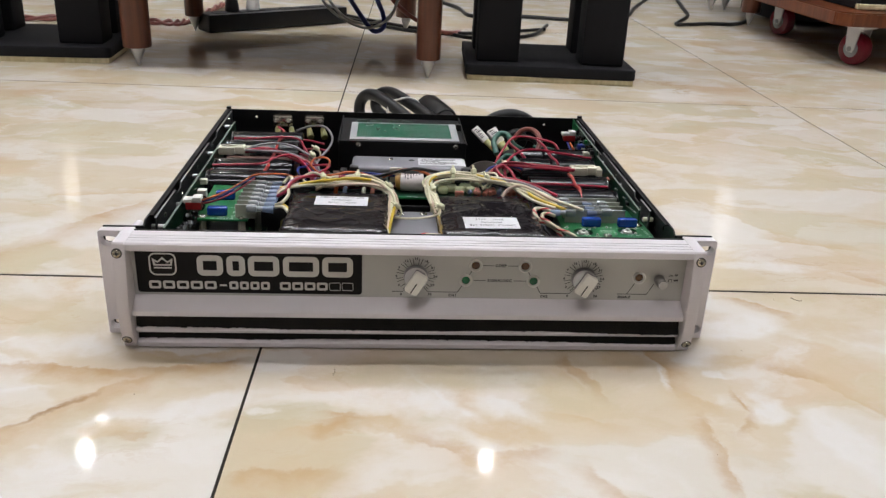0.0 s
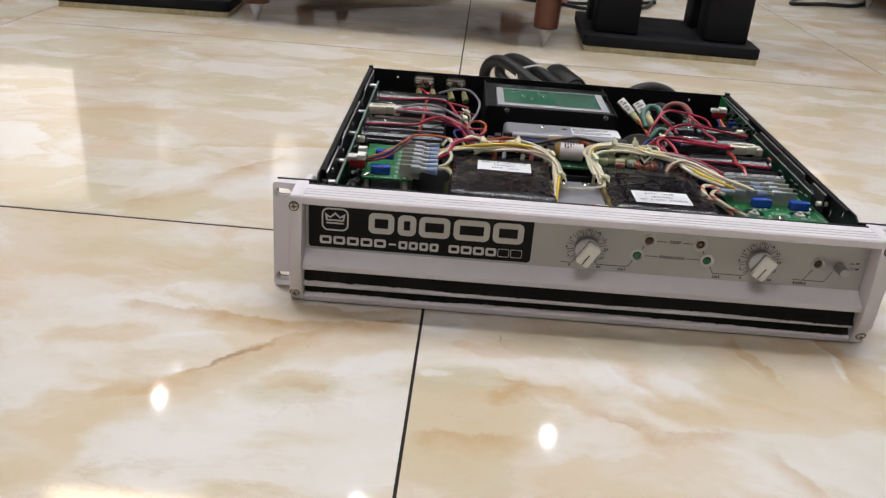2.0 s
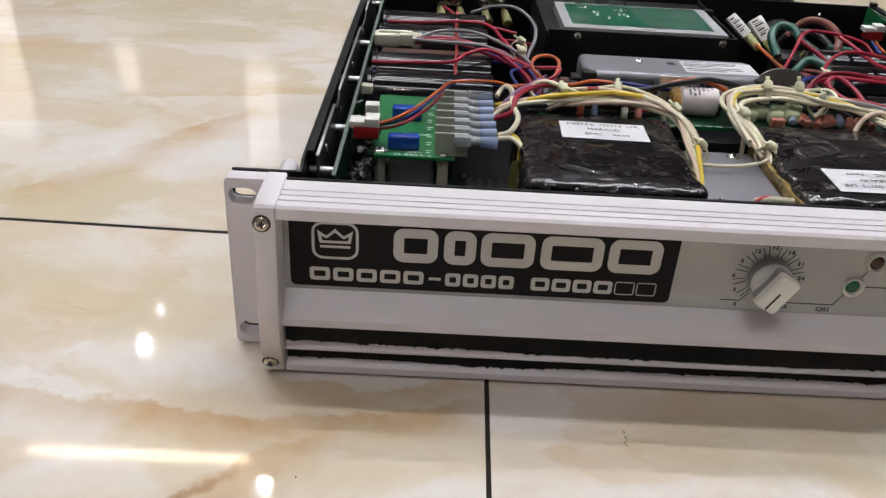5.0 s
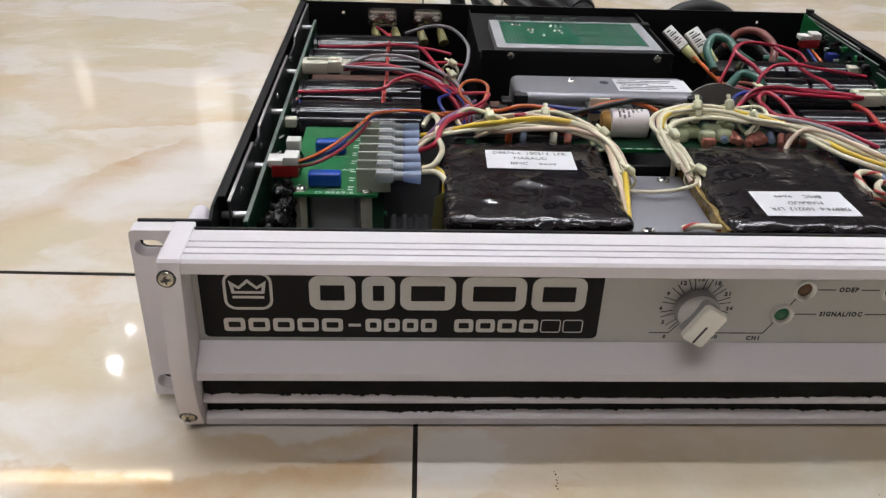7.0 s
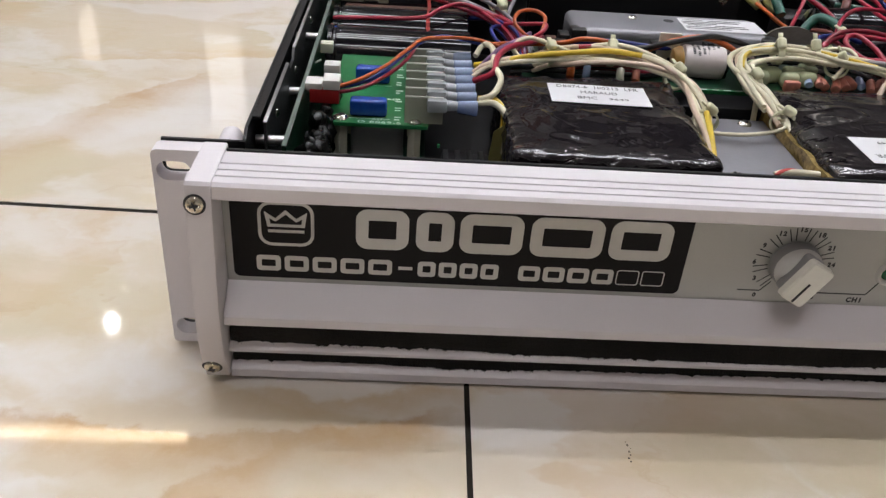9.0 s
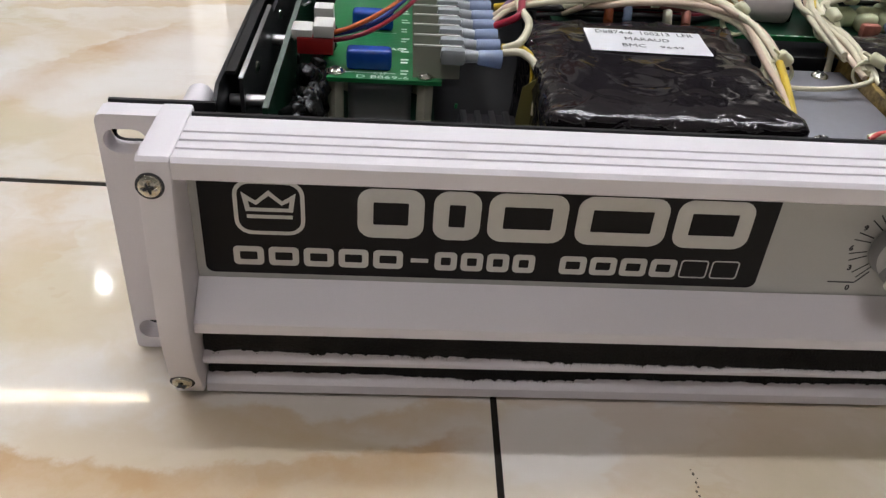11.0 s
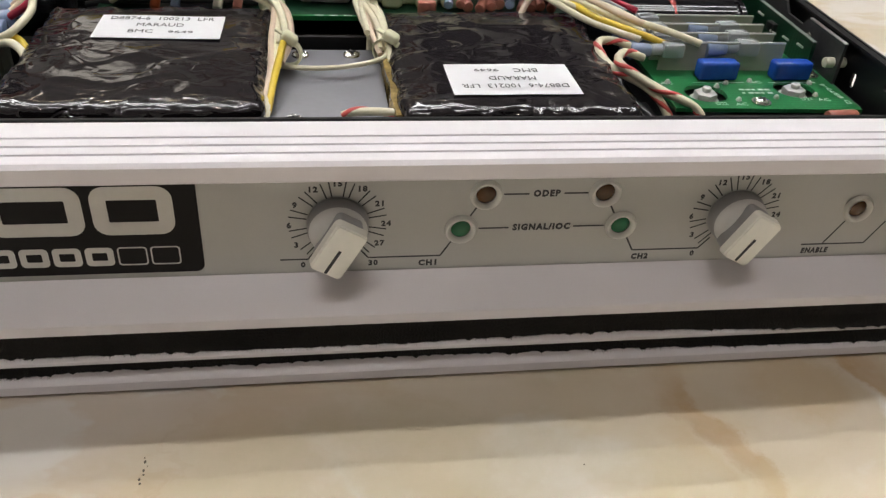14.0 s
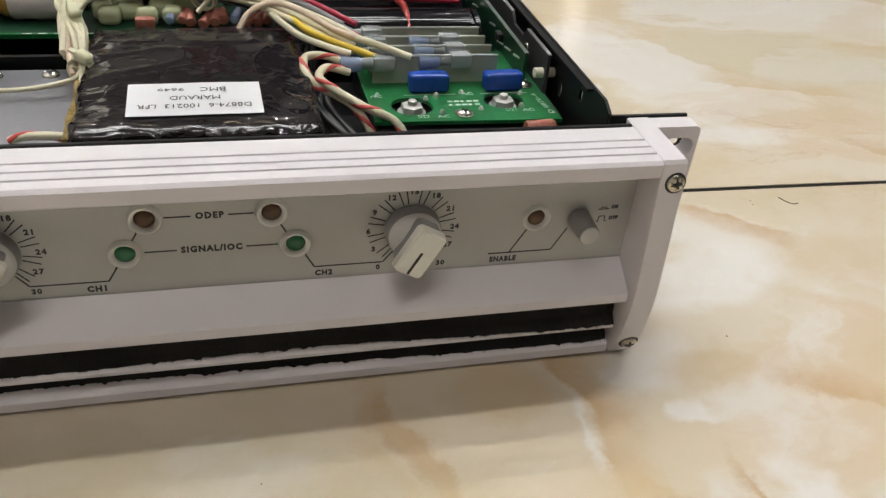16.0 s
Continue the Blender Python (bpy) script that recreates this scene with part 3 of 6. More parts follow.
def tube(pts, r, sides=8, n=7, bm=None, flat=1.0):
    """A round sleeve swept along a smooth line through pts."""
    line = curve_points(pts, n)
    bm = bm or bmesh.new()
    side = None
    rings = []
    for i, c in enumerate(line):
        d = (line[min(i + 1, len(line) - 1)] - line[max(i - 1, 0)])
        if d.length < 1e-9:
            d = Vector((0, 0, 1))
        d.normalize()
        if side is None:
            side = d.orthogonal()
        side = side - d * side.dot(d)
        if side.length < 1e-6:
            side = d.orthogonal()
        side.normalize()
        up = d.cross(side)
        rings.append([bm.verts.new(c + (side * math.cos(2 * math.pi * k / sides) + up * math.sin(2 * math.pi * k / sides) * flat) * r) for k in range(sides)])
    for a, b in zip(rings, rings[1:]):
        for k in range(sides):
            bm.faces.new((a[k], a[(k + 1) % sides], b[(k + 1) % sides], b[k]))
    bm.faces.new(rings[0]); bm.faces.new(rings[-1])
    return bm


def mm(*pts):
    return [tuple(c / 1000 for c in p) for p in pts]


def words(name, text, size, m, material, parent, align="CENTER", bold=0.0, width=None, gap=1.0):
    """Lettering in the built-in font as a thin mesh at the pose m; width stretches it to that length."""
    cu = bpy.data.curves.new(name, "FONT")
    cu.body, cu.size, cu.align_x, cu.align_y, cu.extrude, cu.offset, cu.resolution_u, cu.space_character = text, size, align, "CENTER", 0.00003, bold, 2, gap
    tmp = new(name, cu)
    bpy.context.view_layer.update()
    me = bpy.data.meshes.new_from_object(tmp.evaluated_get(bpy.context.evaluated_depsgraph_get()))
    bpy.data.objects.remove(tmp); bpy.data.curves.remove(cu)
    if width:
        xs = [v.co.x for v in me.vertices]
        me.transform(Matrix.Diagonal((width / max(1e-6, max(xs) - min(xs)), 1, 1, 1)))
    me.transform(m)
    me.materials.clear(); me.materials.append(M[material])
    ob = new(name, me)
    ob.parent = parent
    return ob


def crosshead(parent, at, normal, r, name="screw", label="", finish="screw"):
    """A pan-head screw with a cross slot, its head's middle at that place, facing along normal."""
    b2 = bmesh.new()
    bmesh.ops.create_uvsphere(b2, u_segments=16, v_segments=8, radius=r)
    bmesh.ops.delete(b2, geom=[v for v in b2.verts if v.co.z < -1e-6], context="VERTS")
    for v in b2.verts:
        v.co.z *= 0.5
        if abs(v.co.x) < r * 0.14 and abs(v.co.y) < r * 0.6 or abs(v.co.y) < r * 0.14 and abs(v.co.x) < r * 0.6:
            v.co.z -= r * 0.22
    rot = Vector(normal).to_track_quat("Z", "Y").to_matrix().to_4x4()
    b2.transform(Matrix.Translation(at) @ rot)
    s = part(name, b2, finish, parent, label)
    # the shade in the slot is two dark bars laid on the head
    b3 = bmesh.new()
    for w, h in ((0.95, 0.18), (0.18, 0.95)):
        bmesh.ops.create_cube(b3, size=1, matrix=Matrix.Translation(at) @ rot @ pose(0, 0, r * 0.47, 0, 0, 20) @ Matrix.Diagonal((r * w, r * h, r * 0.1, 1)))
    part("slot_shade", b3, "ink", s, smooth=0)
    return s


# ---- the room ----
def room():
    x0, x1, y0, y1 = -4.0, 4.2, -3.6, 5.4
    link("ceiling", box(x0 - 0.1, x1 + 0.1, y0 - 0.1, y1 + 0.1, CEIL, CEIL + 0.12), "ceil")
    for name, b in (("wall_west", box(x0 - 0.12, x0, y0, y1, 0, CEIL)), ("wall_east", box(x1, x1 + 0.12, y0, y1, 0, CEIL)),
                    ("wall_south", box(x0 - 0.12, x1 + 0.12, y0 - 0.12, y0, 0, CEIL)), ("wall_north", box(x0 - 0.12, x1 + 0.12, y1, y1 + 0.12, 0, CEIL))):
        # unseen walls: south and west white to bounce light, east grey to dim its side
        tagged(link(name, b, "wall" if name in ("wall_north", "wall_east") else "wallbounce", smooth=0), "plain painted showroom wall", "wall", kind="structure")
    tagged(bpy.data.objects["ceiling"], "plain grey painted ceiling with recessed downlights", "ceiling", kind="structure")


room()


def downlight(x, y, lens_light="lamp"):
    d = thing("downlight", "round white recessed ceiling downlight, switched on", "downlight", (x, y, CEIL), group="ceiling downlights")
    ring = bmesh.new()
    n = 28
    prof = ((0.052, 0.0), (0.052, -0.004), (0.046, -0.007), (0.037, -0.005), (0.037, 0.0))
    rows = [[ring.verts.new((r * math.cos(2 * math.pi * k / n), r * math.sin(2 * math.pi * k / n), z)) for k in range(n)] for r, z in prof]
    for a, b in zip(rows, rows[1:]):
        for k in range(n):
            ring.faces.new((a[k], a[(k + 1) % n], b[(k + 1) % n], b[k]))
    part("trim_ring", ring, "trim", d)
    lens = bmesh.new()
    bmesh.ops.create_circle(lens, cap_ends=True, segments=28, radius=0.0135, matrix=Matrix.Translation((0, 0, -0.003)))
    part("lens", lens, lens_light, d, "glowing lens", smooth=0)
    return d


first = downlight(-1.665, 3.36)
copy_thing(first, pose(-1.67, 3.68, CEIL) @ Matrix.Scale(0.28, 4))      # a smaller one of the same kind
# the two far out at y = 2.0 are unseen, added for more light
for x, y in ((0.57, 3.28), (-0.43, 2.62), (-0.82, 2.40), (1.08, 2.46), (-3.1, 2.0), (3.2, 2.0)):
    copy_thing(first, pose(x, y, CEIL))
# two unseen warm fill lights, added to brighten and tint the louvres
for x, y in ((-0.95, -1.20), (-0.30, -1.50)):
    downlight(x, y, "warmfill")


# unseen lights added overhead; their rows set the brightness and the shadow edges
def linear_lamp(x, y):
    p = thing("ceiling_lamp", "long white linear light, added overhead out of view", "ceiling light", (x, y, CEIL), group="linear ceiling lights")
    part("housing", box(-0.62, 0.62, -0.060, 0.060, -0.020, 0.0, 0.003), "trim", p)
    part("diffuser", box(-0.60, 0.60, -0.045, 0.045, -0.026, -0.0205, 0.002), "panel_light", p, "glowing white diffuser", smooth=0)
    return p


lamp_one = linear_lamp(-1.5, 0.50)
# the last of these is added in front, to lift louvres and near floor
for x, y in ((0.0, 0.50), (1.5, 0.50), (-0.75, 0.90), (0.75, 0.90), (-1.4, 1.35), (0.1, 1.35), (1.6, 1.35), (-0.30, -0.95)):
    copy_thing(lamp_one, pose(x, y, CEIL))


def light_strip():
    s = thing("light_strip", "long warm glowing linear ceiling light", "ceiling light", (-1.33, 2.53, CEIL), group="warm ceiling light strips")
    part("channel", box(-0.62, 0.62, -0.03, 0.03, -0.012, 0.0, 0.002), "trim", s)
    part("diffuser", box(-0.60, 0.60, -0.022, 0.022, -0.016, -0.0125, 0.001), "strip", s, "glowing warm white diffuser")
    return s


long_strip = light_strip()
copy_thing(long_strip, pose(0.11, 2.47, CEIL) @ Matrix.Diagonal((0.65, 0.35, 1, 1)))


def display_board(x0, x1, z0, z1, face):
    """A backlit board hung flat on the north wall; the polished floor mirrors it."""
    d = thing("display_board", "backlit cream display board hung on the wall", "display board", group="boards on the wall")
    part("board_face", box(x0 + 0.012, x1 - 0.012, 5.378, 5.384, z0 + 0.012, z1 - 0.012), face, d, "glowing cream face", smooth=0)
    part("board_rim", sheet([(x0, z0), (x1, z0), (x1, z1), (x0, z1)], [[(x0 + 0.012, z0 + 0.012), (x1 - 0.012, z0 + 0.012), (x1 - 0.012, z1 - 0.012), (x0 + 0.012, z1 - 0.012)]], 5.372, 5.3995), "trim", d, smooth=0)
    part("board_back", box(x0 + 0.012, x1 - 0.012, 5.386, 5.3995, z0 + 0.012, z1 - 0.012), "trim", d, smooth=0)


for x0, x1, z0, z1, face in ((-2.38, -2.22, 1.60, 1.93, "lightbox"), (-3.70, -2.87, 1.28, 2.35, "lightbox_dim"), (-1.66, -1.12, 1.68, 2.45, "lightbox_dim"), (2.52, 2.70, 1.55, 2.30, "lightbox_dim")):
    display_board(x0, x1, z0, z1, face)

# ---- the amplifier ----
amp = thing("power_amplifier", "opened silver rack amplifier with exposed wiring on marble floor", "amplifier")
HX = 0.2145       # half the width between the end caps
TOP = 0.0910


def chassis():
    b = box(-0.2095, 0.2095, 0.0345, 0.3990, 0.0025, 0.0040)
    part("base_plate", b, "black", amp, "black steel base")
    hl = [outline(0.0806, 0.0795, 0.003, 0.006, 0.0014), outline(0.0604, 0.0866, 0.003, 0.005, 0.0014), outline(0.0957, 0.067, 0.003, 0.006, 0.0014),
          outline(0.150, 0.0866, 0.003, 0.005, 0.0014), outline(0.260, 0.0866, 0.003, 0.005, 0.0014)]
    side = [(0.0345, 0.003), (0.399, 0.003), (0.399, 0.0945), (0.040, 0.0945), (0.0345, 0.0915)]
    for s in (-1, 1):
        b = sheet(side, hl if s > 0 else hl[3:], s * 0.2085, s * 0.2097, "x")
        box(min(s * 0.2055, s * 0.2085), max(s * 0.2055, s * 0.2085), 0.05, 0.399, 0.0931, 0.0942, bm=b)
        part("side_wall", b, "black", amp, "black steel side with slots", smooth=0)
    b = sheet([(-0.2085, 0.003), (0.2085, 0.003), (0.2085, 0.0935), (-0.2085, 0.0935)], [outline(-0.176, 0.0850, 0.0025, 0.0025, 0.0012), outline(0.165, 0.085, 0.0025, 0.0025, 0.0012)], 0.3975, 0.3990)
    part("rear_wall", b, "black", amp, "black steel rear", smooth=0)
    for s in (-1, 1):
        part("rear_corner", prism([(s * 0.2098, 0.003), (s * 0.2098, 0.0965), (s * 0.2050, 0.0965), (s * 0.2075, 0.003)], 0.3955, 0.4000, axis="y"), "black", amp)
    # thin black flange behind the front
    part("front_flange", box(-0.2140, 0.2140, 0.0260, 0.0272, 0.020, 0.0914), "black", amp, smooth=0)
    for s in (-1, 1):
        ear = [(s * 0.2085, 0.003), (s * 0.2392, 0.003), (s * 0.2392, 0.0916), (s * 0.2085, 0.0916)]
        part("ear_plate", sheet(ear, [outline(s * 0.2335, z, 0.0125, 0.0078, 0.0038, 6) for z in (0.0822, 0.0108)], 0.0325, 0.0338), "black", amp, smooth=0)


def front():
    g = 0.0011
    prof = [(0.0129, 0.0832), (0.0008, 0.0843), (0.0, 0.0851), (0.0, 0.0898), (0.0012, TOP)]
    for y in (0.0060, 0.0108, 0.0157):
        prof += [(y - g / 2, TOP), (y - g / 2 + 0.0002, TOP - 0.0013), (y + g / 2 - 0.0002, TOP - 0.0013), (y + g / 2, TOP)]
    prof += [(0.0251, TOP), (0.0257, TOP - 0.0006), (0.0257, 0.0832)]
    part("top_rail", prism(prof, -HX + 0.0002, HX - 0.0002), "lilac", amp, "grooved extruded top rail")
    part("faceplate", box(-HX + 0.0002, HX - 0.0002, 0.0130, 0.0150, 0.030, 0.0831), "panel", amp, "flat pale grey control panel")
    slats = ((0.0125, 0.0433, 0.0, 0.0354, 0.0305), (0.0180, 0.0242, 0.0042, 0.0168, 0.0143), (0.0180, 0.0120, 0.0050, 0.0058, 0.0012))
    for yb, zb, yf, zt, zl in slats:
        prof = [(yb, zb), (yf + 0.001, zt + 0.0004), (yf, zt - 0.0006), (yf, zl + 0.0006), (yf + 0.0007, zl), (yb, zl)]
        part("louvre", prism(prof, -HX + 0.0003, HX - 0.0003), "lilac", amp, "sloping louvre blade")
    # ragged foam strips behind the louvres
    rng = random.Random(5)
    for z0, z1, yf, slope, wob in ((0.0184, 0.0304, 0.0080, 0.54, 0.0010), (0.0079, 0.0142, 0.0105, 0.50, 0.0013)):
        b = bmesh.new()
        n = 1500
        up, mi, lo, bk = [], [], [], []
        for i in range(n + 1):
            x = -HX + 0.0006 + (2 * HX - 0.0012) * i / n
            w = noise.noise((x * 13, z0 * 900, 0)) * wob + noise.noise((x * 120, z0 * 900, 3)) * wob * 0.20 - max(0.0, noise.noise((x * 420, z0 * 900, 7))) * 0.0005 + rng.uniform(-1, 1) * 0.00008 - 0.0012 * max(0.0, x) / HX
            y = yf - 0.0018 + w / slope
            zz = z0 - 0.0003 + w * 0.55
            up.append(b.verts.new((x, yf - 0.0004, z1)))
            mi.append(b.verts.new((x, yf - 0.0014, z0 + 0.0022)))
            lo.append(b.verts.new((x, y, zz - 0.0004)))
            bk.append(b.verts.new((x, 0.0129, zz)))
        for i in range(n):
            for p, q in ((up, mi), (mi, lo), (lo, bk)):
                b.faces.new((p[i], p[i + 1], q[i + 1], q[i]))
        # loose fibres along the torn edge
        for k in range(9000):
            c = lo[rng.randrange(1, n)].co
            e, d = rng.uniform(0.000025, 0.000045), min(0.0011, rng.expovariate(1 / 0.00032))
            b.faces.new([b.verts.new(q) for q in ((c.x - e, c.y, c.z + 0.0001), (c.x + e, c.y, c.z + 0.0001), (c.x + rng.uniform(-1, 1) * 0.0005, c.y - d, c.z + 0.0001 - d * slope * 0.8))])
        part("filter_foam", b, "foam", amp, "ragged black foam air filter")


def end_cap(s):
    prof = [(0.0322, 0.0026), (0.0042, 0.0026), (0.0030, 0.0036), (-0.0018, 0.0160), (-0.0035, 0.0265), (-0.0040, 0.0335), (-0.0039, 0.0400), (-0.0024, 0.0600), (-0.0005, 0.0800), (0.0003, 0.0898), (0.0013, TOP), (0.0322, TOP)]
    b = prism(prof, s * HX, s * 0.2238)
    es = [e for e in b.edges if abs(e.verts[0].co.x - e.verts[1].co.x) < 1e-6]
    bmesh.ops.bevel(b, geom=es, offset=0.0009, segments=2, affect="EDGES", profile=0.5)
    cap = part("end_cap", b, "lilac", amp, "cast pale lilac end cap with rack ear")
    ear = [(s * 0.2236, 0.0026), (s * 0.2398, 0.0026), (s * 0.2409, 0.0032), (s * 0.2413, 0.0045), (s * 0.2413, 0.0885), (s * 0.2407, 0.0901), (s * 0.2392, 0.0907), (s * 0.2236, 0.0907)]
    holes = [outline(s * 0.2335, z, 0.0125, 0.0078, 0.0038, 6) for z in (0.0822, 0.0108)]
    b = sheet(ear, holes, 0.0246, 0.0322)
    part("rack_ear", b, "lilac", cap, smooth=35)
    for z, y, nz in ((0.0828, -0.0001, 0.09), (0.0100, 0.0008, -0.37)):
        # a flat dark disc gives the shade of the recess round the screw
        c = bmesh.new()
        bmesh.ops.create_cone(c, cap_ends=True, segments=24, radius1=0.0039, radius2=0.0039, depth=0.0004, matrix=Matrix.Translation((s * 0.2203, y - 0.0002, z)) @ Vector((0, -1, nz)).to_track_quat("Z", "Y").to_matrix().to_4x4())
        part("recess_shade", c, "ink", cap)
        crosshead(cap, (s * 0.2203, y - 0.0004, z), (0, -1, nz), 0.0033, finish="capscrew")


def badge():
    by = 0.01255
    def plate(pts, y0, y1):
        return prism(pts, y0, y1, axis="y")
    bd = part("badge", plate(outline(-0.1262, 0.06445, 0.1708, 0.0387, 0.0026), by, 0.0130), "badge", amp, "black name badge with silver shapes")
    def ringed(cx, cz, w, h, r, t, name="letter_shape"):
        part(name, sheet(outline(cx, cz, w, h, r), [outline(cx, cz, w - 2 * t, h - 2 * t, max(r - t, 0.0004))], by - 0.00012, by + 0.0001), "silver", bd, smooth=0)
    ringed(-0.1915, 0.0688, 0.0205, 0.0186, 0.0050, 0.0012, "emblem_ring")
    x, z = -0.1915, 0.0640
    z += 0.0012
    part("emblem_bar", plate([(x - 0.0066, z), (x + 0.0066, z), (x + 0.0066, z + 0.0012), (x - 0.0066, z + 0.0012)], by - 0.00012, by), "silver", bd, smooth=0)
    zz = z + 0.0024
    zig = [(-0.0068, 0), (0.0068, 0), (0.0078, 0.0064), (0.0038, 0.0036), (0.0, 0.0072), (-0.0038, 0.0036), (-0.0078, 0.0064)]
    inn = [(-0.0056, 0.0012), (0.0056, 0.0012), (0.0060, 0.0036), (0.0037, 0.0022), (0.0, 0.0054), (-0.0037, 0.0022), (-0.0060, 0.0036)]
    part("emblem_zigzag", sheet([(x + a, zz + c) for a, c in zig], [[(x + a, zz + c) for a, c in inn]], by - 0.00012, by), "silver", bd, smooth=0)
    # the maker's word and the model line as plain frames
    for x0, x1 in ((-0.1660, -0.1465), (-0.1438, -0.1298), (-0.1276, -0.1040), (-0.1012, -0.0737), (-0.0713, -0.0478)):
        ringed((x0 + x1) / 2, 0.0682, x1 - x0, 0.0170, 0.0045, 0.0046)
    xs = [-0.2030 + 0.01045 * k for k in range(5)] + [-0.1425 + 0.0080 * k for k in range(4)] + [-0.1040 + 0.00945 * k for k in range(4)]
    for k, x0 in enumerate(xs):
        w = 0.0090 if k < 5 else 0.0068 if k < 9 else 0.0083
        ringed(x0 + w / 2, 0.0517, w, 0.0068, 0.0015, 0.0019)
    part("letter_shape", plate([(-0.1498, 0.0510), (-0.1445, 0.0510), (-0.1445, 0.0524), (-0.1498, 0.0524)], by - 0.00012, by), "silver", bd, smooth=0)
    for x0 in (-0.0660, -0.0562):
        ringed(x0 + 0.0042, 0.0517, 0.0088, 0.0068, 0.0012, 0.0004)


FP = 0.01296      # just in front of the faceplate


def ink_line(pts, w=0.00028):
    for (x0, z0), (x1, z1) in zip(pts, pts[1:]):
        d = Vector((x1 - x0, z1 - z0)); d.normalize(); nx, nz = -d.y * w, d.x * w
        part("printed_line", prism([(x0 + nx, z0 + nz), (x1 + nx, z1 + nz), (x1 - nx, z1 - nz), (x0 - nx, z0 - nz)], FP, 0.01301, axis="y"), "ink", amp, smooth=0)


def panel_word(text, size, x, z, width=None, bold=0.00018):
    words("panel_lettering", text, size, pose(x, FP, z, 90, 0, 0), "ink", amp, width=width, bold=bold, gap=1.25)


def knob(cx, cz, turn):
    k = part("gain_knob", rod((cx, 0.0129, cz), (cx, 0.0078, cz), 0.0098, 0.0093, 40, 0.0008), "knobshade", amp, "grey knob with ivory pointer")
    dome = bmesh.new()
    bmesh.ops.create_uvsphere(dome, u_segments=32, v_segments=12, radius=0.0091)
    bmesh.ops.delete(dome, geom=[v for v in dome.verts if v.co.z < -1e-6], context="VERTS")
    for v in dome.verts:
        v.co.z *= 0.38
    dome.transform(Matrix.Translation((cx, 0.0080, cz)) @ pose(0, 0, 0, 90, 0, 0))
    part("knob_face", dome, "knoblit", k, "domed knob face, coloured paler as lit")
    # the grip: a stem in the shaded grey across the knob under an ivory cap with rounded ends
    m = Matrix.Translation((cx, 0.0060, cz)) @ pose(0, 0, 0, 90, 0, 0) @ pose(0, 0, 0, 0, 0, turn)
    for name, size, lift, tall, narrow, mat, lab in (("grip_stem", (0.0172, 0.0090), 0.0, 0.0055, 1.0, "knobshade", ""), ("grip", (0.0184, 0.0110), 0.0052, 0.0034, 0.96, "knobtop", "ivory pointer grip")):
        bar = bmesh.new()
        f = bar.faces.new([bar.verts.new((x, z, lift)) for x, z in outline(0.0006, 0, *size, 0.0017, 5)])
        e = bmesh.ops.extrude_face_region(bar, geom=[f])
        top = [g for g in e["geom"] if isinstance(g, bmesh.types.BMVert)]
        bmesh.ops.translate(bar, vec=(0, 0, tall), verts=top)
        for v in top:
            v.co.x *= narrow; v.co.y *= narrow
        bmesh.ops.bevel(bar, geom=[ed for ed in bar.edges if ed.verts[0] in top and ed.verts[1] in top], offset=0.0005, segments=3, affect="EDGES")
        bar.transform(m)
        part(name, bar, mat, k, lab)
    mark = box(-0.0004, 0.0088, -0.00048, 0.00048, 0.0084, 0.00872)
    mark.transform(m)
    part("pointer_line", mark, "ink", k, smooth=0)


def dial(cx, cz, turn, leads):
    for i in range(1, 30):
        a = radians(240 - 10 * i)
        ca, sa = math.cos(a), math.sin(a) * 0.99
        if i % 3:
            ink_line([(cx + 0.0098 * ca, cz + 0.0098 * sa), (cx + 0.0154 * ca, cz + 0.0154 * sa)], 0.00022)
        else:
            panel_word(str(i), 0.0027, cx + 0.0151 * ca, cz - 0.0006 + 0.0151 * sa, bold=0.00014)
    for s, text in ((-1, "0"), (1, "30")):
        panel_word(text, 0.0027, cx + s * 0.0112, cz - 0.0159, bold=0.00014)
    for s in leads:
        ink_line([(cx + s * 0.0062, cz - 0.0093), (cx + s * 0.0096, cz - 0.0137), (cx + s * 0.0184, cz - 0.0137)], 0.00026)
    knob(cx, cz, turn)


def indicator(x, z, color):
    b = bmesh.new()
    n = 32
    prof = ((0.0053, 0.0130), (0.0052, 0.0121), (0.0046, 0.0114), (0.0038, 0.0117), (0.0033, 0.0128))
    rows = [[b.verts.new((x + r * math.cos(2 * math.pi * k / n), y, z + r * math.sin(2 * math.pi * k / n))) for k in range(n)] for r, y in prof]
    for a, c in zip(rows, rows[1:]):
        for k in range(n):
            b.faces.new((a[k], a[(k + 1) % n], c[(k + 1) % n], c[k]))
    led = part("indicator_bezel", b, "bezel", amp, "white indicator bezel", smooth=50)
    lens = bmesh.new()
    bmesh.ops.create_uvsphere(lens, u_segments=20, v_segments=10, radius=0.0034)
    lens.transform(Matrix.Translation((x, 0.0136, z)) @ Matrix.Diagonal((1, 0.55, 1, 1)))
    part("lens", lens, color, led, "unlit %s lens" % color)


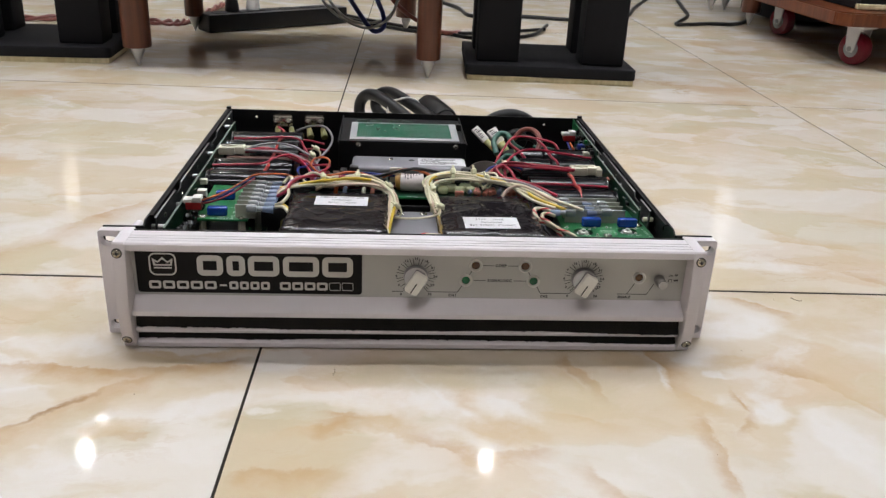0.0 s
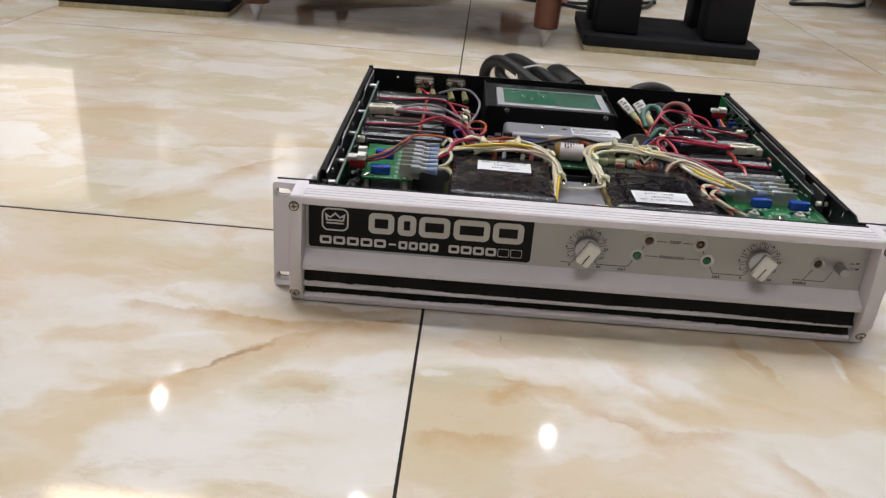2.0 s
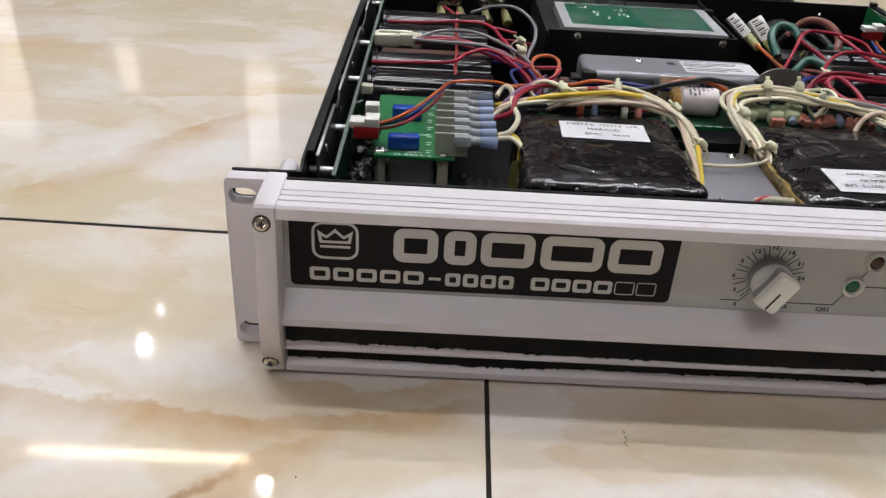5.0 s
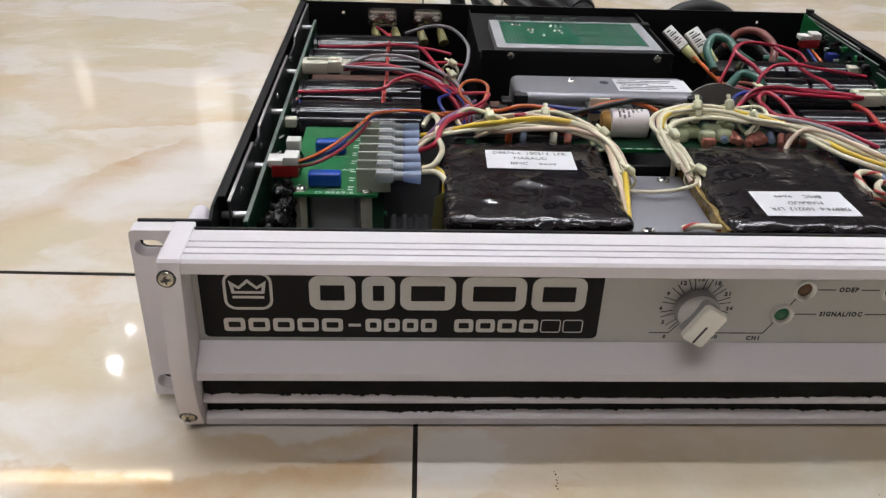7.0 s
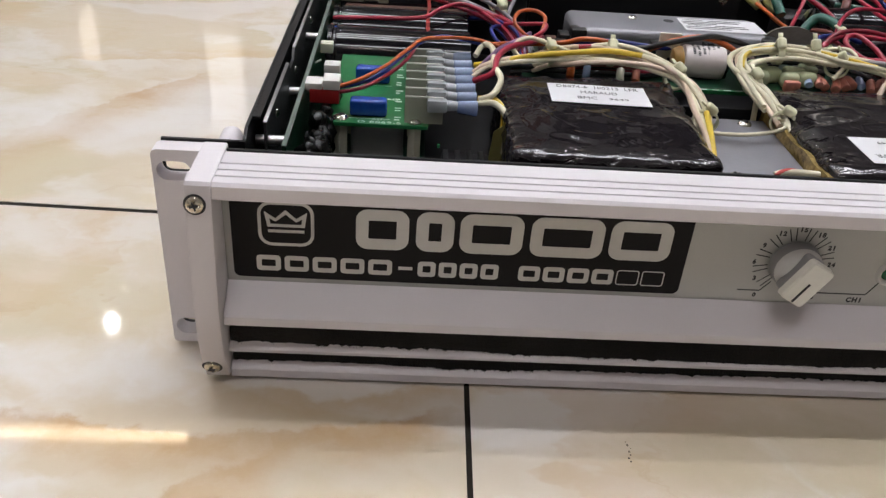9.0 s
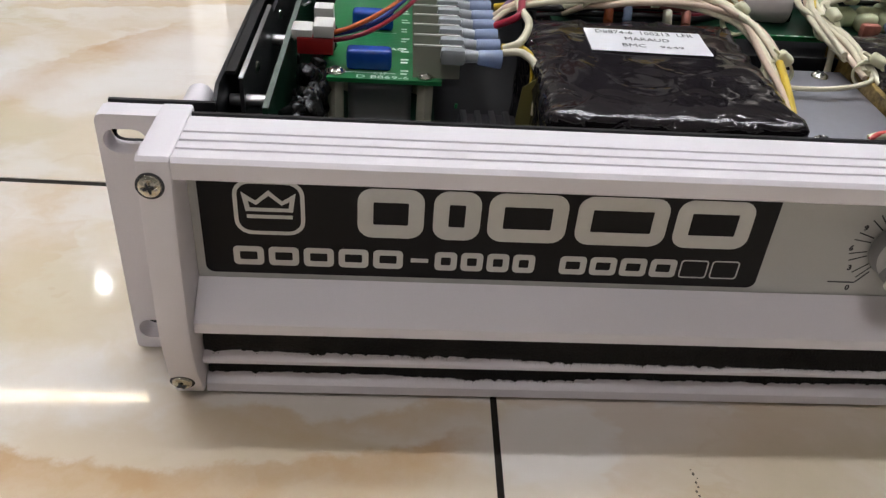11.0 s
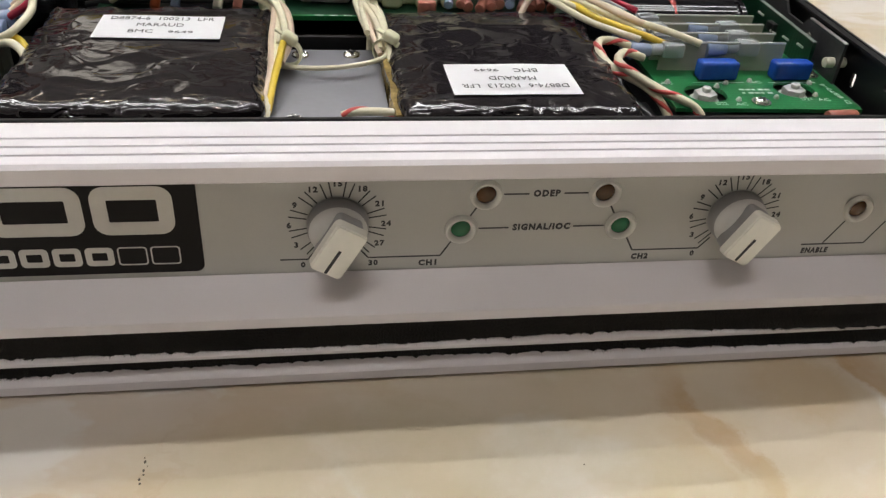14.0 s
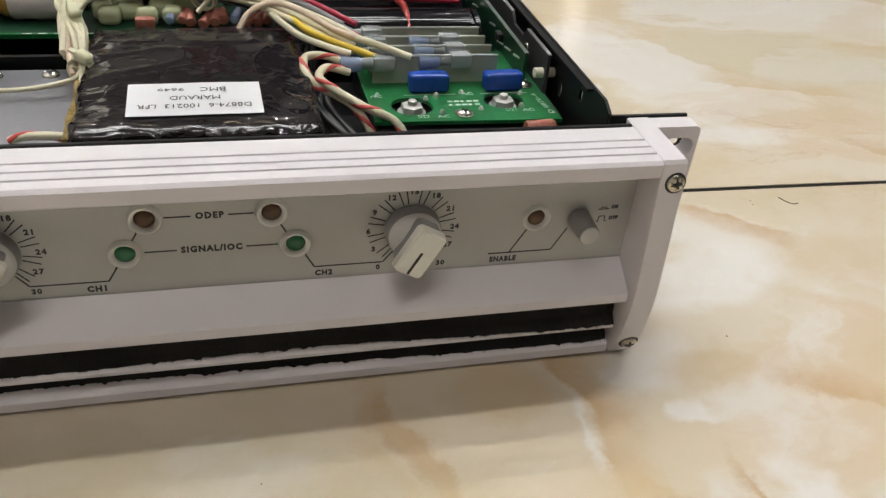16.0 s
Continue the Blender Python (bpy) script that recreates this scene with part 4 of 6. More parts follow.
def controls():
    dial(0.0009, 0.0619, 240, (-1, 1))
    dial(0.1330, 0.0619, 241, (-1,))
    z1, z2 = 0.0714, 0.0586
    for x, z, c in ((0.0473, z1, "amber"), (0.0401, z2, "green"), (0.0862, z1, "amber"), (0.0937, z2, "green"), (0.1778, 0.0630, "amber")):
        indicator(x, z, c)
    ink_line([(0.0182, 0.0482), (0.0340, 0.0482), (0.0374, 0.0540)])
    ink_line([(0.0428, 0.0634), (0.0446, 0.0667)])
    ink_line([(0.0888, 0.0667), (0.0906, 0.0634)])
    ink_line([(0.0966, 0.0540), (0.0998, 0.0482), (0.1166, 0.0482)])
    ink_line([(0.0530, z1), (0.0612, z1)]); ink_line([(0.0726, z1), (0.0806, z1)])
    ink_line([(0.0459, z2), (0.0558, z2)]); ink_line([(0.0776, z2), (0.0880, z2)])
    panel_word("ODEP", 0.0032, 0.0669, z1, 0.0088); panel_word("SIGNAL/IOC", 0.0032, 0.0668, z2, 0.0193)
    panel_word("CH1", 0.0030, 0.0302, 0.0454, 0.0060); panel_word("CH2", 0.0030, 0.1030, 0.0454, 0.0060)
    ink_line([(0.1618, 0.0484), (0.1856, 0.0484), (0.1905, 0.0575)])
    ink_line([(0.1696, 0.0484), (0.1750, 0.0580)])
    panel_word("ENABLE", 0.0029, 0.1676, 0.0457, 0.0100)
    panel_word("ON", 0.0020, 0.2075, 0.0655, 0.0026); panel_word("OFF", 0.0020, 0.2078, 0.0608, 0.0036)
    ink_line([(0.2012, 0.0648), (0.2055, 0.0648)], 0.00018); ink_line([(0.2024, 0.0648), (0.2024, 0.0656), (0.2044, 0.0656), (0.2044, 0.0648)], 0.00018)
    ink_line([(0.2012, 0.0596), (0.2020, 0.0596), (0.2020, 0.0618), (0.2044, 0.0618), (0.2044, 0.0596), (0.2052, 0.0596)], 0.00018)
    k = part("power_button", rod((0.1940, 0.0129, 0.0618), (0.1940, 0.0018, 0.0616), 0.0043, 0.0038, 28, 0.0005), "btn", amp, "grey push button")
    part("button_face", rod((0.1940, 0.0020, 0.0616), (0.1940, 0.0013, 0.0616), 0.0035, 0.0034, 28, 0.0003), "panel", k, "pale button face")


chassis()
front()
end_cap(-1)
end_cap(1)
badge()
controls()
part("ear_post", rod((-0.2165, 0.034, 0.0860), (-0.2165, 0.0500, 0.0860), 0.0042, 0.0042, 20, 0.0012), "lilac", amp, "pale rounded post behind the ear")


# ---- inside the amplifier ----
def side_assembly(s):
    """The rail, the upright driver board and what sits on it; s = -1 beside the low x wall, 1 beside the high."""
    y0 = 0.048 if s < 0 else 0.085
    out = [(y0, 0.02), (0.392, 0.02), (0.392, 0.0925), (0.300, 0.0925), (0.296, 0.0885), (0.262, 0.0885), (0.258, 0.0925), (0.135, 0.0925), (0.131, 0.0885), (0.118, 0.0885), (0.114, 0.0925), (y0, 0.0925)]
    b = prism(out, s * 0.2030, s * 0.2042)
    rail = part("side_rail", b, "rail", amp, "dark steel inner rail", smooth=0)
    for ya, yb2 in ((y0, 0.1135), (0.1355, 0.2575), (0.3005, 0.391)):
        part("rail_edge", box(s * 0.2036 - 0.0008, s * 0.2036 + 0.0008, ya, yb2, 0.0925, 0.0931, 0.0002), "steel", rail, "bright sheared steel edge")
    xb = 0.1950 if s < 0 else 0.1985
    yb = 0.0375 if s < 0 else 0.098
    pcb = part("driver_board", box(s * xb - 0.0008, s * xb + 0.0008, yb, 0.362, 0.016, 0.0880), "pcbshade", amp, "upright green driver board", smooth=0)
    part("board_edge", box(s * xb - 0.0009, s * xb + 0.0009, yb, 0.362, 0.0880, 0.0884), "edge", pcb, "pale cut board edge", smooth=0)
    for y, z in ((y0 + 0.004, 0.0835), (0.112, 0.080), (0.178, 0.084), (0.250, 0.084), (0.345, 0.0865)):
        part("standoff", rod((s * 0.2082, y, z), (s * (xb + 0.0008), y, z), 0.0021, seg=14, bevel=0.0003), "nylon" if s > 0 and y < 0.1 else "steel", amp)
        crosshead(amp, (s * 0.2030, y + 0.022, z + 0.002), (-s, 0, 0), 0.0020)
    for k, y in enumerate((0.104, 0.116, 0.127, 0.141, 0.170, 0.203)):
        x, z = s * (xb - 0.0008), 0.0835 - 0.0016 * (k % 3)
        part("bent_lead", rod((x, y, z), (x - s * 0.0028, y + 0.0006, z + 0.0016), 0.0005, seg=8), "nut", pcb, "bright trimmed component lead")
    rng = random.Random(11 + s)
    for k in range(26):
        y = rng.uniform(yb + 0.01, 0.35); z = rng.uniform(0.060, 0.083)
        h = rng.uniform(0.002, 0.006)
        x = s * (xb - 0.0008)
        if k % 3 == 0:
            part("board_capacitor", rod((x, y, z), (x - s * h * 1.6, y, z), 0.0026, seg=12, bevel=0.0003), rng.choice(["blackplastic", "bluecap"]), pcb)
        elif k % 3 == 1:
            part("board_resistor", rod((x - s * 0.0018, y - 0.004, z), (x - s * 0.0018, y + 0.004, z), 0.0013, seg=10, bevel=0.0004), rng.choice(["brown", "nylon", "brown"]), pcb)
        else:
            part("board_chip", box(min(x, x - s * h * 0.45), max(x, x - s * h * 0.45), y - 0.003, y + 0.003, z - 0.002, z + 0.002, 0.0003), "blackplastic", pcb)


def connector(at):
    """A red and white plug-in header."""
    x, y, z = at
    c = part("plug_header", box(x - 0.0065, x + 0.0065, y - 0.0045, y + 0.0045, z - 0.0065, z - 0.0002, 0.0004), "redplastic", amp, "red and white plug header")
    part("white_housing", box(x - 0.0005, x + 0.0068, y - 0.0048, y + 0.0048, z, z + 0.0045, 0.0004), "white", c)
    part("white_housing", box(x - 0.0085, x - 0.0010, y - 0.0040, y + 0.0050, z - 0.0010, z + 0.0025, 0.0004), "white", c)


def blob(at, size, seed, material="sealant", name="sealant_lump", label="shiny black sealant lump"):
    b = bmesh.new()
    bmesh.ops.create_icosphere(b, subdivisions=3, radius=1)
    for v in b.verts:
        w = 1 + 0.35 * noise.noise(v.co * 1.7 + Vector((seed, 0, 0))) + 0.2 * noise.noise(v.co * 4.5 + Vector((0, seed, 0)))
        v.co = Vector((v.co.x * size[0], v.co.y * size[1], v.co.z * size[2])) * w
    b.transform(Matrix.Translation(at))
    return part(name, b, material, amp, label, smooth=180)


def filter_capacitor(y, s, z=0.0685, r=0.0172):
    x0, x1 = (0.1155, 0.1930)
    prof_x = (x0, x0 + 0.0008, x1 - 0.0052, x1 - 0.0046, x1 - 0.0034, x1 - 0.0028, x1 - 0.0006, x1)
    prof_r = (r - 0.0012, r, r, r - 0.0012, r - 0.0012, r, r, r - 0.0012)
    b = bmesh.new()
    n = 36
    rows = [[b.verts.new((s * x, y + rr * math.cos(2 * math.pi * k / n), z + rr * math.sin(2 * math.pi * k / n))) for k in range(n)] for x, rr in zip(prof_x, prof_r)]
    for a, c in zip(rows, rows[1:]):
        for k in range(n):
            b.faces.new((a[k], a[(k + 1) % n], c[(k + 1) % n], c[k]))
    b.faces.new(rows[0]); b.faces.new(rows[-1])
    part("filter_capacitor", b, "capblack", amp, "long glossy black electrolytic capacitor", smooth=40)


def terminal(x, y, z, d=1, tint="bluesleeve"):
    """A push-on terminal in a clear sleeve on a blade; d = 1: its wire leaves towards +x."""
    t = part("terminal_sleeve", box(min(x, x + d * 0.0092), max(x, x + d * 0.0092), y - 0.0034, y + 0.0034, z - 0.0030, z + 0.0030, 0.0012), "clear", amp, "clear push-on terminal sleeve")
    part("receptacle", box(min(x + d * 0.0012, x + d * 0.0078), max(x + d * 0.0012, x + d * 0.0078), y - 0.0026, y + 0.0026, z - 0.0014, z + 0.0014, 0.0007), "steel", t)
    part("crimp_barrel", rod((x + d * 0.0078, y, z), (x + d * 0.0150, y, z), 0.0015, seg=12), "steel", t)
    part("barrel_sleeve", rod((x + d * 0.0088, y, z - 0.0002), (x + d * 0.0140, y, z - 0.0004), 0.0026, 0.0022, 14, 0.0005), "clear", t)
    part("colour_collar", rod((x + d * 0.0136, y, z - 0.0006), (x + d * 0.0225, y, z - 0.0010), 0.0027, 0.0036, 14, 0.0006), tint, t, "translucent blue collar")


def blade(x0, x1, y, z0, z1):
    tab = part("blade_tab", box(x0, x1, y - 0.0004, y + 0.0004, z0, z1 - 0.0005), "brass", amp, "flat tinned blade tab", smooth=0)
    # the glint along the blade's top is a bright strip of its own
    part("blade_glint", box(x0, x1, y - 0.00045, y + 0.00045, z1 - 0.0005, z1), "nut", tab, "bright strip for the glint along the blade top", smooth=0)


def film_block(x0, x1, y0, z0, turn=0):
    b = box(-0.0083, 0.0083, -0.0033, 0.0033, 0, 0.0078, 0.0015, 3)
    b.transform(Matrix.Translation(((x0 + x1) / 2, y0, z0)) @ pose(0, 0, 0, 0, 0, turn))
    part("film_capacitor", b, "bluecap", amp, "bright blue box capacitor")


def silk(x0, x1, y0, y1, z, parent):
    part("silkscreen_mark", box(x0, x1, y0, y1, z, z + 0.00006), "silk", parent, smooth=0)


def left_board():
    z = 0.0760
    b = sheet(outline(-0.1615, 0.1378, 0.0442, 0.0970, 0.0008), [outline(-0.1350, 0.0720, 0.001, 0.001, 0.0004)], z - 0.0016, z, "z")
    pcb = part("rectifier_board", b, "pcb", amp, "bright green circuit board on white posts", smooth=0)
    for x, y in ((-0.1782, 0.0945), (-0.1452, 0.0935), (-0.1782, 0.1800), (-0.1452, 0.1800)):
        part("nylon_post", rod((x, y, 0.030), (x, y, z - 0.0016), 0.0033, seg=6), "nylon", amp, "white hexagonal post")
        part("washer", rod((x, y, z), (x, y, z + 0.0005), 0.0036, seg=18), "screw", amp)
        crosshead(amp, (x, y, z + 0.0005), (0, 0, 1), 0.0029)
    film_block(-0.1745, -0.1578, 0.0995, z, 0)
    film_block(-0.1745, -0.1578, 0.1398, z, 0)
    words("silkscreen_lettering", "D 8869-6", 0.0036, pose(-0.1610, 0.0912, z + 0.0001), "silk", pcb, width=0.0190)
    words("silkscreen_lettering", "AC", 0.0034, pose(-0.1560, 0.1180, z + 0.0001), "silk", pcb, width=0.0055)
    words("silkscreen_lettering", "C27", 0.0026, pose(-0.1620, 0.0945, z + 0.0001), "silk", pcb, width=0.005)
    rng = random.Random(3)
    for i in range(7):
        y = 0.0930 + 0.0105 * i
        for k in range(2):
            silk(-0.1545, -0.1545 + rng.uniform(0.002, 0.0036), y + 0.0015 + k * 0.0028, y + 0.0026 + k * 0.0028, z, pcb)
        blade(-0.1500, -0.1330, y, z, z + 0.0125)
        terminal(-0.1405, y, z + 0.0092)
    silk(-0.1760, -0.1565, 0.0948, 0.0951, z, pcb); silk(-0.1760, -0.1565, 0.1348, 0.1351, z, pcb)
    relay = part("relay", box(-0.1740, -0.1500, 0.0960, 0.1300, 0.040, 0.0720, 0.0032, 3), "frame", amp, "grey metal relay can")
    part("relay_seam", box(-0.1742, -0.1498, 0.0958, 0.1302, 0.0450, 0.0462, 0.0004), "steel", relay)
    # green darkened, as this board lies deep in shade
    part("lower_board", box(-0.1900, -0.1380, 0.0400, 0.1900, 0.028, 0.0296), "pcbshade", amp, "lower board, its green darkened as shade", smooth=0)
    part("rubber_pad", box(-0.1330, -0.1120, 0.0360, 0.0860, 0.030, 0.066, 0.001), "black", amp, "black ribbed spacer")
    for k in range(4):
        part("spacer_rib", box(-0.1322 + 0.0052 * k, -0.1300 + 0.0052 * k, 0.0365, 0.0870, 0.066, 0.0668, 0.0003), "blackplastic", amp)
    lump = random.Random(29)
    for k in range(64):
        y = 0.042 + 0.00095 * k + lump.uniform(-0.002, 0.002)
        s = lump.uniform(0.0026, 0.0046)
        blob((-0.1885 + lump.uniform(0, 0.005), y, lump.uniform(0.052, 0.0805)), (s, s * 1.1, s * 1.2), k * 3.7)
    for k in range(5):
        blob((-0.186 + lump.uniform(0, 0.004), 0.112 + 0.004 * k, 0.0765 + lump.uniform(0, 0.003)), (0.0042, 0.0045, 0.0032), 90 + k * 2.1)
    connector((-0.1858, 0.1025, 0.0872))
    part("small_header", box(-0.1890, -0.1815, 0.130, 0.137, 0.080, 0.0868, 0.0004), "white", amp, "white pin header")
    part("small_header", box(-0.1945, -0.1880, 0.165, 0.171, 0.080, 0.0850, 0.0004), "nylon", amp, "ivory pin header")


def right_board():
    z = 0.0758
    holes = [outline(x, y, 0.0165, 0.0150, 0.0072, 6) for x, y in ((0.1453, 0.0765), (0.1842, 0.0800))]
    b = sheet([(0.1285, 0.0640), (0.2035, 0.0620), (0.2035, 0.1300), (0.1285, 0.1300)], holes, z - 0.0016, z, "z")
    pcb = part("rectifier_board", b, "pcb", amp, "bright green circuit board with bolts", smooth=0)
    part("bolt_bed", box(0.1300, 0.2030, 0.060, 0.130, 0.060, 0.0725), "blackplastic", amp)
    for x, y in ((0.1453, 0.0765), (0.1842, 0.0800)):
        nut = part("hex_nut", rod((x, y, 0.0725), (x, y, 0.0764), 0.0045, seg=6, bevel=0.0004), "nut", amp, "bright hexagonal nut")
        part("nut_flange", rod((x, y, 0.0724), (x, y, 0.0735), 0.0057, seg=24, bevel=0.0002), "nut", nut)
        part("stud", rod((x, y, 0.0765), (x, y, 0.0785), 0.0018, seg=14, bevel=0.0005), "nut", nut)
    for x, y in ((0.1646, 0.0685), (0.1975, 0.0935)):
        part("washer", rod((x, y, z), (x, y, z + 0.0005), 0.0038, seg=18), "screw", amp)
        crosshead(amp, (x, y, z + 0.0005), (0, 0, 1), 0.0029)
    film_block(0.1464, 0.1631, 0.0905, z, 0)
    film_block(0.1781, 0.1947, 0.0905, z, 2)
    for i in range(4):
        y = 0.0985 + 0.0102 * i
        blade(0.1330, 0.1860, y, z, z + 0.0120)
        terminal(0.1420, y, z + 0.0090, -1)
        if i < 3:
            terminal(0.1745, y + 0.001, z + 0.0095, -1)
    for x, y in ((0.1330, 0.0860), (0.1680, 0.0870), (0.1520, 0.0820), (0.1725, 0.0720), (0.1560, 0.0700), (0.1900, 0.0740), (0.1930, 0.0850), (0.1570, 0.0850)):
        part("solder_pin", rod((x, y, z), (x, y, z + 0.0016), 0.0013, 0.0006, 10, 0.0003), "nut", pcb, "bright solder joint")
    for text, x, y, w, a in (("AC", 0.1325, 0.0855, 0.005, 0), ("AC", 0.1705, 0.0865, 0.005, 0), ("AC", 0.1560, 0.0668, 0.005, 0), ("AC", 0.1920, 0.0705, 0.005, 0), ("D22", 0.1480, 0.0672, 0.0045, 0), ("D21", 0.1850, 0.0710, 0.0045, 0), ("D 8870-4", 0.2000, 0.0760, 0.018, 98)):
        words("silkscreen_lettering", text, 0.0032, pose(x, y, z + 0.0001, 0, 0, a), "silk", pcb, width=w)
    for k in range(2):
        for j in range(5):
            silk(0.1605 + 0.0027 * j, 0.1605 + 0.0027 * j + (0.0021 if (j + k) % 3 else 0.0013), 0.0762 + 0.0030 * k, 0.0774 + 0.0030 * k, z, pcb)
    silk(0.1440, 0.1655, 0.0862, 0.0865, z, pcb); silk(0.1760, 0.1965, 0.0862, 0.0865, z, pcb)
    part("ceramic_resistor", rod((0.1865, 0.0575, 0.0745), (0.199, 0.0585, 0.0745), 0.0030, seg=14, bevel=0.001), "brown", amp, "red ceramic resistor")
    part("board_edge", box(0.2033, 0.2036, 0.0640, 0.1290, z - 0.0016, z + 0.0003), "edge", pcb, "pale cut board edge", smooth=0)
    part("wire_bundle_pad", box(0.110, 0.128, 0.040, 0.090, 0.03, 0.066, 0.001), "blackplastic", amp)


def transformer(x0, x1, y0, y1, seed, lab):
    """A tape-wrapped winding: a rounded block with crumpled film."""
    z0, z1 = 0.022, 0.0872
    b = bmesh.new()
    bmesh.ops.create_cube(b, size=1, matrix=Matrix.Translation(((x0 + x1) / 2, (y0 + y1) / 2, (z0 + z1) / 2)) @ Matrix.Diagonal((x1 - x0, y1 - y0, z1 - z0, 1)))
    bmesh.ops.bevel(b, geom=b.edges[:], offset=0.0034, segments=3, affect="EDGES", profile=0.6)
    bmesh.ops.subdivide_edges(b, edges=[e for e in b.edges if e.calc_length() > 0.02], cuts=64, use_grid_fill=True)
    b.normal_update()
    for v in b.verts:
        p = v.co
        top = max(0.0, min(1.0, (p.z - 0.070) / 0.014))
        rimx = min(p.x - x0, x1 - p.x); rimy = min(p.y - y0, y1 - p.y)
        edge = max(0.0, 1 - min(rimx, rimy) / 0.014)
        w = 0.0009 * noise.noise(Vector((p.x * 20, p.y * 26, p.z * 24 + seed)))
        w += 0.0003 * noise.noise(Vector((p.x * 62 + seed, p.y * 74, p.z * 70)))
        # creases run every way, and crumple together on the folded rims
        w += 0.0007 * (1 - abs(noise.noise(Vector((p.x * 40 + seed, p.y * 52, p.z * 60))))) ** 9 * (0.6 + edge)
        w += 0.0010 * edge * (noise.noise(Vector((p.x * 120, p.y * 150, p.z * 150 + seed))) - 0.3 * abs(noise.noise(Vector((p.x * 210, p.y * 210, p.z * 240)))))
        flat = max(abs(p.x - lab[0]) / 0.027, abs(p.y - lab[1]) / 0.017)
        w *= max(0.12, min(1.0, (flat - 0.8) * 2.5)) if p.z > 0.08 else 1.0
        v.co += v.normal * w * (0.4 + 0.6 * top)
        v.co.z -= 0.0018 * edge ** 2 * top
    return part("transformer", b, "film", amp, "power transformer wrapped in wrinkled black film", smooth=50)


def paper_label(parent, cx, cy, z, w, h, turn, lines):
    b = box(-w / 2, w / 2, -h / 2, h / 2, 0, 0.00018)
    bmesh.ops.subdivide_edges(b, edges=b.edges[:], cuts=6, use_grid_fill=True)
    for v in b.verts:
        v.co.z += 0.0003 * noise.noise(Vector((v.co.x * 60, v.co.y * 60, cx * 100)))
    m = pose(cx, cy, z, 0, 0, turn)
    b.transform(m)
    lab = part("paper_label", b, "paper", parent, "white printed paper label")
    for text, size, wid, dx, dy in lines:
        words("label_lettering", text, size, m @ pose(dx, dy, 0.0007), "ink", lab, width=wid, bold=0.0)


def windings():
    a = transformer(-0.1068, -0.0215, 0.0440, 0.1350, 2.0, (-0.0615, 0.1085))
    b = transformer(0.0232, 0.1070, 0.0415, 0.1360, 9.0, (0.0640, 0.0632))
    txt = lambda n: [("D8874-6  100213  LFR", 0.0044, 0.0380, 0, 0.0066), ("MARAUD", 0.0044, 0.0170, 0, 0.0003), ("BMC", 0.0044, 0.0088, -0.0062, -0.0062), (n, 0.0032, 0.0090, 0.0082, -0.0064)]
    paper_label(a, -0.0615, 0.1085, 0.0877, 0.0455, 0.0225, -1.5, txt("9649"))
    paper_label(b, 0.0640, 0.0632, 0.0876, 0.0455, 0.0250, 181, txt("9649"))
    side = box(0.0212, 0.0244, 0.0450, 0.1310, 0.040, 0.0822)
    bmesh.ops.subdivide_edges(side, edges=side.edges[:], cuts=22, use_grid_fill=True)
    for v in side.verts:
        v.co.x += 0.0013 * noise.noise(Vector((v.co.y * 60, v.co.z * 90, 4))) - 0.0006 * max(0.0, noise.noise(Vector((v.co.y * 190, v.co.z * 160, 8))))
        v.co.z += 0.0022 * noise.noise(Vector((v.co.y * 55, 3, 1))) if v.co.z > 0.075 else 0.0
    part("insulating_tape", side, "kraft", b, "yellowed insulating tape on the side")
    part("loose_tape_end", prism([(-0.1110, 0.0785), (-0.1065, 0.0820), (-0.1060, 0.0560), (-0.1090, 0.0500), (-0.1125, 0.0620)], 0.0820, 0.0824, axis="y"), "yelsleeve", a, "loose yellow tape end")


def dome_block(x, y, z, r, h):
    """A rounded lump of potting with a flat foot."""
    b = box(x - r, x + r, y - r * 0.8, y + r * 0.8, z, z + h, r * 0.55, 4)
    for v in b.verts:
        v.co.x += 0.0006 * noise.noise(v.co * 260); v.co.z += 0.0006 * noise.noise(v.co * 220 + Vector((x * 50, 0, 0)))
    return b


